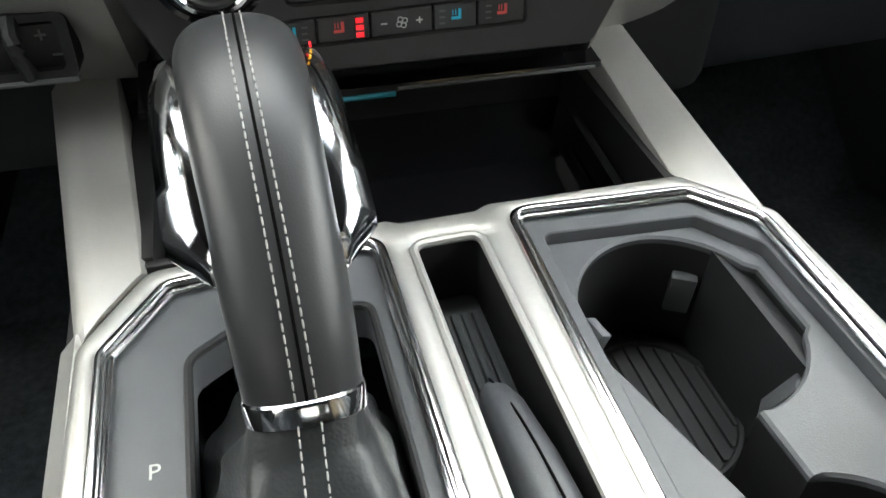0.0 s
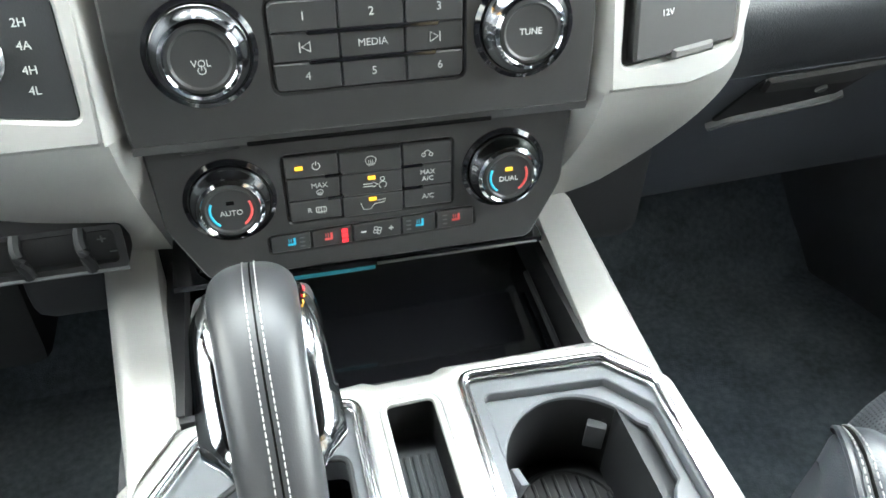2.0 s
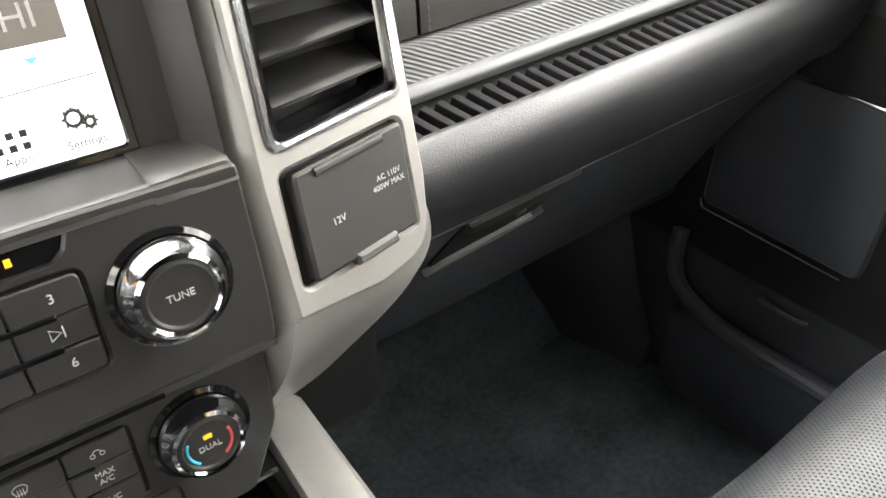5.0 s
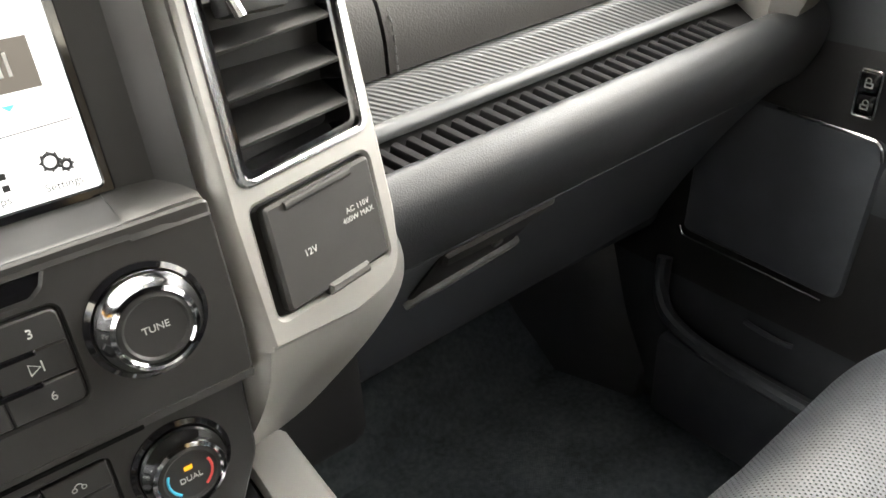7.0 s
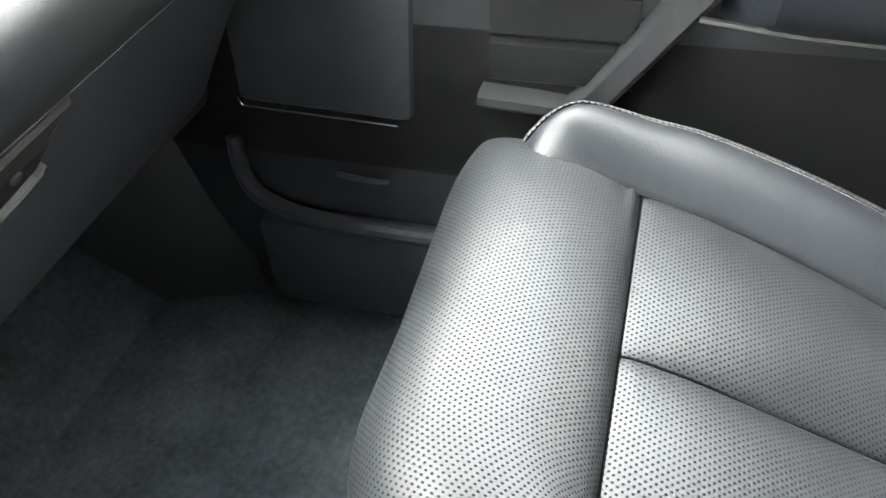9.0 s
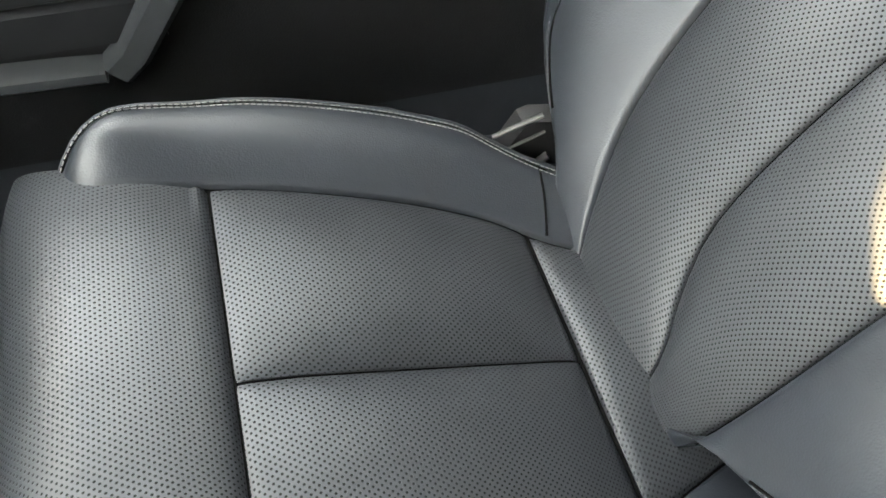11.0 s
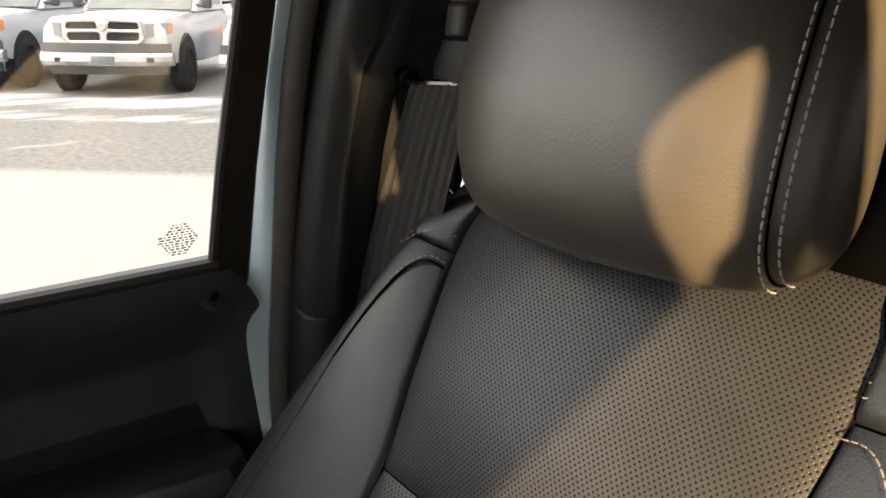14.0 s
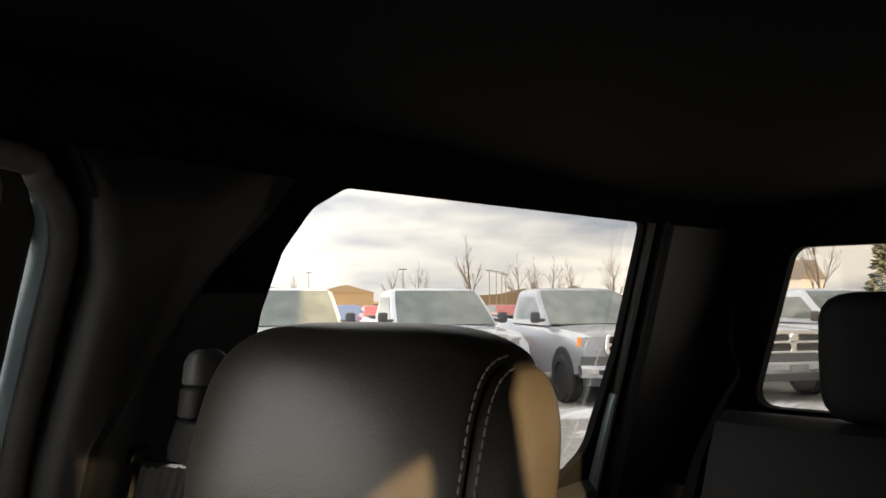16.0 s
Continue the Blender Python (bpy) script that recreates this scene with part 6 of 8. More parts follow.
for k in range(5):
    bm = bmesh.new()
    box(bm, (-0.0072 + 0.0061 * k, -0.215, 0.3905), (0.0044, 0.24, 0.004), 0.0012)
    part("mat_rib", bm, STRUTGREY, console)
bm = bmesh.new()
tube(bm, [(p.x, p.y, 0.4320) for p in SLOT], 0.0026, 8, closed=True)
part("slot_rim", bm, SILVER, console)
# grey closure resting in the slot
bm = bmesh.new()
rings = []
for t, w, h in ((0.0, 0.0035, 0.004), (0.04, 0.0075, 0.009), (0.12, 0.0105, 0.014), (0.35, 0.0125, 0.018), (0.7, 0.0125, 0.019), (1.0, 0.011, 0.016)):
    c = Vector((0.0050 + 0.006 * t, -0.158 - 0.15 * t, 0.404 + 0.012 * t))
    rings.append([c + Vector((math.copysign(abs(math.cos(a)) ** 0.75, math.cos(a)) * w, 0, math.copysign(abs(math.sin(a)) ** 0.8, math.sin(a)) * h)) for a in [2 * math.pi * i / 20 for i in range(20)]])
loft(bm, rings)
fob = grp("slot_divider", "rounded slate grey divider lying in the console slot", "divider", at=(0.006, -0.2, 0.38))
part("body", bm, GREYTRAY, fob)
bm = bmesh.new()
tube(bm, spline([(0.0050, -0.157, 0.409), (0.0070, -0.19, 0.4225), (0.009, -0.24, 0.4300), (0.011, -0.30, 0.4320)], 5), 0.0007, 6)
part("parting_line", bm, SEAM, fob)
# cup holder tray: recessed floor with two wells
RECESS = rpoly([(0.174, -0.42), (0.1745, -0.118), (0.1490, -0.0870), (0.0580, -0.0820), (0.0500, -0.42)], [0, 0.008, 0.006, 0.006, 0], 5)
bm = bmesh.new()
plate(bm, RIGHT, [RECESS], 0.405, 0.4290, Z0, bevel=0.0008)
tray = part("cup_tray", bm, GREYTRAY, console, "slate grey cup holder tray")
WELLS = ((0.1115, -0.1520, 0.0545, 0.0620), (0.1115, -0.3150, 0.0540, 0.0660))


def well_outline():
    """Two oval wells joined by a narrow channel, the front one notched on its outer side."""
    out = []
    cx, cy, rx, ry = WELLS[0]
    for q in range(57):
        an = radians(-87 + 294 * q / 56 - 1)
        x, y = cx + rx * math.cos(an), cy + ry * math.sin(an)
        if -24 < math.degrees(an) < 24:
            x = 0.1660
        out.append(Vector((x, y)))
    cx, cy, rx, ry = WELLS[1]
    for q in range(57):
        an = radians(122 + 328 * q / 56 - 4)
        out.append(Vector((cx + rx * math.cos(an), cy + ry * math.sin(an))))
    return out


outline = well_outline()
bm = bmesh.new()
plate(bm, RECESS, [outline], 0.4165, 0.4215, Z0, bevel=0.0015)
part("tray_floor", bm, GREYTRAY, tray)
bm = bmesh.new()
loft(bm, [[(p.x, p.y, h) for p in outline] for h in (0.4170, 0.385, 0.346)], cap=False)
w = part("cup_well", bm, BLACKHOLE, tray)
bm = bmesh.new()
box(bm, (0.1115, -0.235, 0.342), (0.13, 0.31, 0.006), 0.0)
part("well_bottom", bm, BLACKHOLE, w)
for cx, cy, rx, ry in WELLS:
    bm = bmesh.new()
    lathe(bm, [(0.0, 0.0), (0.041, 0.0), (0.041, 0.0008), (0.0, 0.0009)], Matrix.Translation((cx, cy, 0.3455)) @ Matrix.Diagonal((1, ry * 0.78 / 0.041, 1, 1)), 40, cap=False)
    tube(bm, [(cx + 0.043 * math.cos(a), cy + ry * 0.80 * math.sin(a), 0.3470) for a in [2 * math.pi * i / 40 for i in range(40)]], 0.0022, 6, closed=True)
    part("well_mat", bm, RUBBER, w, "ribbed rubber mat")
    for k in range(9):
        x = -0.036 + k * 0.009
        ln = ry * 0.74 * math.sqrt(max(1 - (x / 0.041) ** 2, 0))
        bm = bmesh.new()
        tube(bm, [(cx + x, cy - ln, 0.3468), (cx + x, cy + ln, 0.3468)], 0.0016, 6)
        part("mat_rib", bm, RUBBER, w)
for x, y, z, a, tl in ((0.0590, -0.1480, 0.4060, 12, 24), (0.1420, -0.1020, 0.384, 62, -8), (0.1450, -0.1960, 0.398, -42, 20)):
    bm = bmesh.new()
    M_ = Matrix.Translation((x, y, z)) @ Matrix.Rotation(radians(a), 4, "Z") @ Matrix.Rotation(radians(tl), 4, "Y")
    box(bm, (0, 0, 0), (0.007, 0.0145, 0.030), 0.001, M_)
    part("grip_finger", bm, GREYTRAY, tray)

# ---- gear shifter ----
shift = grp("gear_shifter", "black leather gear shifter with pale stitching and chrome wings", "gear shifter", at=(-0.085, -0.18, 0.43))
axis = spline([(-0.0835, -0.2000, 0.4750), (-0.0840, -0.1860, 0.4945), (-0.0850, -0.1600, 0.5170), (-0.0865, -0.1270, 0.5355), (-0.0875, -0.0950, 0.5440), (-0.0880, -0.0700, 0.5410), (-0.0880, -0.0520, 0.5300)], 5)
wid = smooth_tab([(0.0, 0.0215), (0.25, 0.0232), (0.5, 0.0252), (0.75, 0.0268), (0.9, 0.0258), (1.0, 0.0180)])
dep = smooth_tab([(0.0, 0.0170), (0.25, 0.0185), (0.5, 0.0205), (0.75, 0.0215), (0.9, 0.0205), (1.0, 0.0120)])


def grip_ring(i, k=1.0):
    t = i / (len(axis) - 1)
    d = (axis[min(i + 1, len(axis) - 1)] - axis[max(i - 1, 0)]).normalized()
    s = Vector((1, 0, 0))
    n = s.cross(d).normalized()
    if n.z < 0:
        n = -n
    w, h = interp(wid, t) * k, interp(dep, t) * k
    return [axis[i] + s * math.copysign(abs(math.cos(a)) ** 0.8, math.cos(a)) * w + n * math.copysign(abs(math.sin(a)) ** 0.8, math.sin(a)) * h for a in [2 * math.pi * q / 32 for q in range(32)]], s, n, w, h


bm = bmesh.new()
loft(bm, [grip_ring(i)[0] for i in range(len(axis))])
grip = part("grip", bm, SMOOTH_LEATHER, shift, "black leather grip", angle=60)
for off, nm in ((-0.0034, 1), (0.0036, 1)):
    line = []
    for i in range(len(axis)):
        _, s, n, w, h = grip_ring(i)
        c = off / w
        line.append(axis[i] + s * off + n * (h * (1 - abs(c) ** 2.5) ** 0.4 + 0.0006))
    bm = bmesh.new()
    stitches(bm, line, 0.0030, 0.0011, 0.00045, (0, 0, 0))
    part("stitching", bm, GRIP_THREAD, grip)
line = []
for i in range(len(axis)):
    _, s, n, w, h = grip_ring(i)
    line.append(axis[i] + s * 0.0006 + n * (h + 0.0001))
bm = bmesh.new()
tube(bm, line, 0.0006, 6)
part("seam", bm, SEAM, grip)
for s_ in (1, -1):
    bm = bmesh.new()
    ids = list(range(8, len(axis) - 1))
    rings = []
    for q, i in enumerate(ids):
        _, s, n, w, h = grip_ring(i)
        t = q / (len(ids) - 1)
        end = min(1, t / 0.10)
        out = (0.0035 + 0.0120 * (1 - 0.72 * t)) * end + 0.0006
        hi, lo = 0.004 + 0.006 * end * (1 - 0.4 * t), 0.006 + 0.012 * end * (1 - 0.3 * t)
        c = axis[i] - n * 0.002
        rings.append([c + s * s_ * (w + dx) + n * dn for dx, dn in ((-0.006, hi), (0.0008, hi), (out * 0.55, hi * 0.60), (out, -lo * 0.05), (out * 0.95, -lo * 0.55), (-0.001, -lo), (-0.008, -lo))])
    loft(bm, rings)
    part("chrome_wing", bm, WINGCHROME, shift, "polished chrome side wing", angle=48)
    bm = bmesh.new()
    rings = []
    for q, i in enumerate(ids[13:]):
        _, s, n, w, h = grip_ring(i)
        t = q / (len(ids[13:]) - 1)
        hh = 0.002 + 0.0075 * math.sin(math.pi * (0.05 + 0.9 * t)) ** 0.6
        c = axis[i] - n * 0.004
        rings.append([c + s * s_ * (w - 0.004 + 0.0128 * max(0.0, math.cos(a)) ** 0.5) + n * hh * math.sin(a) for a in [math.pi * (z / 10 - 0.5) for z in range(11)]] + [c + s * s_ * (w - 0.010)])
    loft(bm, rings)
    part("side_button", bm, KEYCAP, shift)
bm = bmesh.new()
for q, (dx, m_) in enumerate(((0.0, 1), (0.004, 1))):
    box(bm, (-0.0595 + 0.0010 * q, -0.090 + dx * 1.4, 0.5520 - dx * 0.1), (0.0008, 0.0016, 0.0012), 0)
part("position_lamp", bm, AMBER_LED, shift)
bm = bmesh.new()
box(bm, (-0.0580, -0.078, 0.5515), (0.0010, 0.0030, 0.0016), 0.0003)
part("red_lamp", bm, RED_LED, shift)
# collar and boot
bm = bmesh.new()
d = (axis[1] - axis[0]).normalized()
n_ = Vector((1, 0, 0)).cross(d).normalized()


def oval(c, w, h, p=0.8, m=32):
    return [c + Vector((1, 0, 0)) * math.copysign(abs(math.cos(a)) ** p, math.cos(a)) * w + n_ * math.copysign(abs(math.sin(a)) ** p, math.sin(a)) * h for a in [2 * math.pi * q / m for q in range(m)]]


loft(bm, [oval(axis[0] + d * 0.0035, 0.0216, 0.0176), oval(axis[0] + d * 0.0028, 0.0224, 0.0184), oval(axis[0] + d * 0.0015, 0.0226, 0.0186), oval(axis[0] - d * 0.0052, 0.0222, 0.0182), oval(axis[0] - d * 0.0066, 0.0208, 0.0168)])
part("collar", bm, WINGCHROME, shift, "chrome collar")
bm = bmesh.new()
rings = []
for t, w, h, z in ((0.0, 0.0210, 0.0170, None), (0.15, 0.0240, 0.0215, None), (0.35, 0.0315, 0.0360, None), (0.65, 0.0390, 0.0680, None), (1.0, 0.0430, 0.1050, None)):
    c = (axis[0] - d * 0.0050).lerp(Vector((-0.0875, -0.228, 0.408)), t)
    ring = []
    for q in range(72):
        a = 2 * math.pi * q / 72
        f = 1 + (0.12 * math.sin(5 * a + 9 * t) + 0.05 * math.sin(11 * a - 13 * t) + 0.07 * math.sin(2 * a + 17 * t)) * min(1, 1.6 * t) * (1 - 0.5 * t)
        nn = n_.lerp(Vector((0, -1, 0)), t).normalized()
        ring.append(c + Vector((1, 0, 0)) * math.copysign(abs(math.cos(a)) ** 0.7, math.cos(a)) * w * f + nn * math.copysign(abs(math.sin(a)) ** 0.7, math.sin(a)) * h * f)
    rings.append(ring)
R2 = []
for a, b in zip(rings, rings[1:]):
    for k in range(6):
        R2.append([p.lerp(q, k / 6) for p, q in zip(a, b)])
R2.append(rings[-1])
loft(bm, R2)
boot = part("boot", bm, BOOTLEATHER, shift, "creased black leather boot", angle=60)
for off in (-0.0040, 0.0040):
    bm = bmesh.new()
    pts = []
    for ring in R2:
        c = sum((Vector(p) for p in ring), Vector()) / len(ring)
        p = min(ring, key=lambda q: (q.y, abs(q.x - c.x - off)))
        lo = [q for q in ring if q.y < c.y]
        p = min(lo, key=lambda q: abs(q.x - (c.x + off)))
        pts.append(Vector((c.x + off, p.y - 0.0012, p.z + 0.0012)))
    stitches(bm, pts, 0.0030, 0.0011, 0.00045, (0, 0, 0))
    part("stitching", bm, GRIP_THREAD, boot)

# ---- front passenger seat ----
seat = grp("front_seat", "black perforated leather front seat with grey stitching and a headrest", "car seat", at=(0.44, -0.35, 0))
BN = Vector((0, 0.8354, 0.5496))


def back_y(z):
    return -0.773 - (z - 0.679) * 0.658


OUT_R = smooth_tab([(0.36, 0.560), (0.40, 0.612), (0.43, 0.690), (0.46, 0.734), (0.52, 0.749), (0.60, 0.744), (0.686, 0.726), (0.76, 0.708), (0.825, 0.691), (0.862, 0.674), (0.885, 0.654)])
SEAM_R = smooth_tab([(0.36, 0.500), (0.40, 0.540), (0.46, 0.583), (0.55, 0.604), (0.683, 0.602), (0.75, 0.620), (0.845, 0.638), (0.885, 0.622)])
SEAM_L = smooth_tab([(0.36, 0.350), (0.40, 0.336), (0.55, 0.338), (0.68, 0.330), (0.75, 0.318), (0.86, 0.311), (0.885, 0.322)])
OUT_L = [(z, 0.942 - x) for z, x in OUT_R]
MID = smooth_tab([(0.36, 0.383), (0.40, 0.403), (0.43, 0.431), (0.47, 0.456), (0.54, 0.466), (0.62, 0.464), (0.684, 0.457)])
ZC = 0.682


def ease(u):
    """Closer steps towards the edges."""
    return 0.4 * u + 0.6 * (1 - math.cos(math.pi * u)) / 2


def bowl(u, v, h):
    q = 4.0 if h < 0.006 else 2.6
    return h * (1 - abs(2 * v - 1) ** q) * (1 - abs(2 * u - 1) ** q if h >= 0.006 else 1.0) - 0.0022 * abs(2 * v - 1) ** 30 - 0.0012 * abs(2 * u - 1) ** 40


def back_panel(nm, xa, xb, z0, z1, h, material, nu=18, nv=26, edge=None, sag=0.0, label=""):
    bm = bmesh.new()
    gap = 0.0011 if interp(xb, 0.6) > interp(xa, 0.6) else -0.0011

    def f(u, v):
        u, v = ease(u), ease(v)
        z = z0 + 0.0007 + (z1 - z0 - 0.0014) * v
        x = (interp(xa, z) + gap) * (1 - u) + (interp(xb, z) - gap) * u
        o = bowl(u, v, h) + (edge(u, v) if edge else 0.0)
        return Vector((x, back_y(z), z)) + BN * o
    surf(bm, f, nu, nv, skirt=-BN * 0.05)
    return part(nm, bm, material, seat, label, angle=60)


def tuck_in(v):
    """The bolster's fullness, growing over its lowest part."""
    s = min(1.0, max(0.0, v / 0.26))
    return 0.12 + 0.88 * s * s * (3 - 2 * s)


bolster = lambda u, v: 0.034 * math.sin(min(1.0, u / 0.82) * math.pi / 2) * tuck_in(v) * (1 - 0.55 * v) - (0.012 * ((u - 0.82) / 0.18) ** 2 if u > 0.82 else 0)
bk1 = back_panel("back_lower_panel", MID, SEAM_R, 0.335, ZC, 0.012, PERF)
bk2 = back_panel("back_lower_panel", SEAM_L, MID, 0.335, ZC, 0.012, PERF)
bk3 = back_panel("back_upper_panel", SEAM_L, SEAM_R, ZC, 0.890, 0.013, PERF, 30, 22)
bk4 = back_panel("back_bolster", SEAM_R, OUT_R, 0.37, 0.828, 0.004, LEATHER, 16, 30, bolster)
bk5 = back_panel("back_bolster", SEAM_L, OUT_L, 0.37, 0.828, 0.004, LEATHER, 16, 30, bolster)
sh1 = back_panel("back_shoulder", SEAM_R, OUT_R, 0.828, 0.885, 0.005, LEATHER, 10, 10, lambda u, v: 0.0145 * math.sin(min(1.0, u / 0.82) * math.pi / 2) * (1 - v) - 0.02 * v * v * u - (0.012 * ((u - 0.82) / 0.18) ** 2 * (1 - v) if u > 0.82 else 0))
sh2 = back_panel("back_shoulder", SEAM_L, OUT_L, 0.828, 0.885, 0.005, LEATHER, 10, 10, lambda u, v: 0.0145 * math.sin(min(1.0, u / 0.82) * math.pi / 2) * (1 - v) - 0.02 * v * v * u - (0.012 * ((u - 0.82) / 0.18) ** 2 * (1 - v) if u > 0.82 else 0))
# side and rear covers of the backrest
bm = bmesh.new()
zz = [0.30 + 0.585 * k / 26 for k in range(27)]
rings = []
for z in zz:
    xr, xl = interp(OUT_R, z), interp(OUT_L, z)
    e = 0.022 * tuck_in((z - 0.37) / 0.458) * (1 - 0.6 * max(0, (z - 0.5) / 0.4))
    y = back_y(z)
    P = lambda x, o: Vector((x, y, z)) + BN * o
    rings.append([P(xl + 0.004, e - 0.004), P(xl - 0.006, e - 0.020), P(xl - 0.004, -0.07), P(xl + 0.03, -0.11), P((xl + xr) / 2, -0.125), P(xr - 0.03, -0.11), P(xr + 0.004, -0.07), P(xr + 0.006, e - 0.020), P(xr - 0.004, e - 0.004), P(xr - 0.04, -0.03), P(xl + 0.04, -0.03)])
loft(bm, rings)
shell = part("back_shell", bm, LEATHER, seat, angle=60)
# piping down the outer edges
for tab, s in ((OUT_R, 1), (OUT_L, -1)):
    bm = bmesh.new()
    pts = []
    for k in range(40):
        z = 0.40 + 0.468 * k / 39
        v = (z - 0.37) / (0.828 - 0.37)
        o = 0.034 * tuck_in(v) * (1 - 0.55 * min(1, v)) - 0.012
        pts.append(Vector((interp(tab, z) + 0.001 * s, back_y(z), z)) + BN * (o + 0.001))
    tube(bm, pts, 0.0026, 8)
    pp = part("piping", bm, LEATHER, shell)
    bm = bmesh.new()
    stitches(bm, [p - Vector((0.006 * s, 0, 0)) + BN * 0.0022 for p in pts], 0.0045, 0.0018, 0.0006, (0, 0, 0))
    part("stitching", bm, DARK_THREAD, pp)
# seams sunk between the panels
bm = bmesh.new()
for tab, z0, z1 in ((SEAM_R, 0.39, 0.885), (SEAM_L, 0.39, 0.885), (MID, 0.39, ZC)):
    tube(bm, [Vector((interp(tab, z0 + (z1 - z0) * k / 30), back_y(z0 + (z1 - z0) * k / 30), z0 + (z1 - z0) * k / 30)) - BN * 0.0050 for k in range(31)], 0.0022, 6)
tube(bm, [Vector((interp(SEAM_L, ZC) + (interp(SEAM_R, ZC) - interp(SEAM_L, ZC)) * k / 20, back_y(ZC), ZC)) - BN * 0.0050 for k in range(21)], 0.0022, 6)
part("seams", bm, SEAM, shell)
def shoulder_pt(so, ou, u, z):
    """A point on the bolster's or the shoulder's skin."""
    if z < 0.828:
        o = bolster(u, (z - 0.37) / 0.458)
    else:
        w_ = (z - 0.828) / 0.057
        o = 0.014 * math.sin(min(1.0, u / 0.8) * math.pi / 2) * (1 - w_) - 0.02 * w_ * w_ * u
    return Vector((interp(so, z) * (1 - u) + interp(ou, z) * u, back_y(z), z)) + BN * (o + 0.0035)


for so, ou in ((SEAM_R, OUT_R), (SEAM_L, OUT_L)):
    for uz_ in ([(0.02, 0.846), (0.3, 0.847), (0.6, 0.840), (0.85, 0.826)], [(0.02, 0.839), (0.3, 0.840), (0.6, 0.833), (0.85, 0.819)], [(0.02, 0.8195), (0.25, 0.820), (0.43, 0.813), (0.58, 0.797), (0.69, 0.768), (0.74, 0.73)]):
        bm = bmesh.new()
        stitches(bm, spline([shoulder_pt(so, ou, u, z) for u, z in uz_], 5), 0.0042, 0.0016, 0.0006, (0, 0, 0))
        part("shoulder_stitching", bm, MID_THREAD, shell)
    bm = bmesh.new()
    tube(bm, [shoulder_pt(so, ou, 0.74, 0.42 + 0.31 * k / 40) - BN * 0.0006 for k in range(41)], 0.0013, 6)
    part("edge_seam", bm, SEAM, shell)
    bm = bmesh.new()
    stitches(bm, [shoulder_pt(so, ou, 0.785, 0.42 + 0.33 * k / 40) - BN * 0.0006 for k in range(41)], 0.0036, 0.0014, 0.00045, (0, 0, 0))
    part("edge_stitching", bm, DARK_THREAD, shell)
    if so is SEAM_L:
        continue
    bm = bmesh.new()
    tube(bm, spline([shoulder_pt(so, ou, u, z - 0.0035) for u, z in ((0.02, 0.8195), (0.25, 0.820), (0.43, 0.813), (0.58, 0.797), (0.69, 0.768), (0.74, 0.73))], 5), 0.0012, 6)
    part("shoulder_seam", bm, SEAM, shell)

# cushion
CPROF = smooth_tab([(-0.640, 0.360), (-0.56, 0.378), (-0.50, 0.402), (-0.42, 0.433), (-0.34, 0.463), (-0.297, 0.4755), (-0.25, 0.492), (-0.21, 0.497), (-0.18, 0.488)])
CS_R = smooth_tab([(-0.64, 0.500), (-0.55, 0.534), (-0.50, 0.556), (-0.42, 0.571), (-0.30, 0.576), (-0.24, 0.574), (-0.16, 0.57)])
CO_R = smooth_tab([(-0.64, 0.595), (-0.57, 0.622), (-0.53, 0.642), (-0.505, 0.654), (-0.425, 0.662), (-0.334, 0.655), (-0.267, 0.640), (-0.240, 0.630), (-0.218, 0.616), (-0.198, 0.596)])
CC = 0.418
CS_L = [(y, 2 * CC - x) for y, x in CS_R]
CO_L = [(y, 2 * CC - x) for y, x in CO_R]
CM = [(-0.64, 0.42), (-0.16, 0.416)]


def cush_panel(nm, xa, xb, y0, y1, h, material, nu=18, nv=22, lift=None):
    bm = bmesh.new()
    gap = 0.0011 if interp(xb, -0.4) > interp(xa, -0.4) else -0.0011

    def f(u, v):
        u, v = ease(u), ease(v)
        y = y0 + 0.0012 + (y1 - y0 - 0.0024) * v
        x = (interp(xa, y) + gap) * (1 - u) + (interp(xb, y) - gap) * u
        z = interp(CPROF, y) + bowl(u, v, h) + (lift(u, v, y) if lift else 0)
        return Vector((x, y, z))
    surf(bm, f, nu, nv, skirt=(0, 0, -0.07))
    return part(nm, bm, material, seat, angle=60)


cbol = lambda u, v, y: (0.026 * math.sin(min(1.0, u / 0.7) * math.pi / 2) - (0.014 * ((u - 0.7) / 0.3) ** 2 if u > 0.7 else 0)) * (1.0 - 0.75 * max(0, (-0.50 - y) / 0.14) ** 1.0) * min(1, max(0.0, (-0.180 - y) / 0.062)) - 0.018 * max(0, (y + 0.235) / 0.035) ** 2
dip = lambda u, v, y: -0.006 * math.sin(math.pi * u)
cush_panel("cushion_insert", CM, CS_R, -0.534, -0.2972, 0.012, PERF)
cush_panel("cushion_insert", CS_L, CM, -0.534, -0.2972, 0.012, PERF)
cush_panel("cushion_rear_band", CS_L, CS_R, -0.64, -0.536, 0.012, PERF, 24, 12)
cush_panel("cushion_bolster", CS_R, CO_R, -0.64, -0.200, 0.003, LEATHER, 16, 34, cbol)
cush_panel("cushion_bolster", CS_L, CO_L, -0.64, -0.200, 0.003, LEATHER, 16, 34, cbol)
# front band rolling over the nose of the cushion
bm = bmesh.new()
nose = spline([(-0.2965, 0.4700, 0), (-0.2915, 0.4775, 0), (-0.276, 0.4865, 0), (-0.250, 0.4955, 0), (-0.215, 0.4990, 0), (-0.185, 0.4905, 0), (-0.165, 0.470, 0), (-0.156, 0.440, 0), (-0.156, 0.40, 0), (-0.170, 0.34, 0), (-0.20, 0.27, 0)], 5)


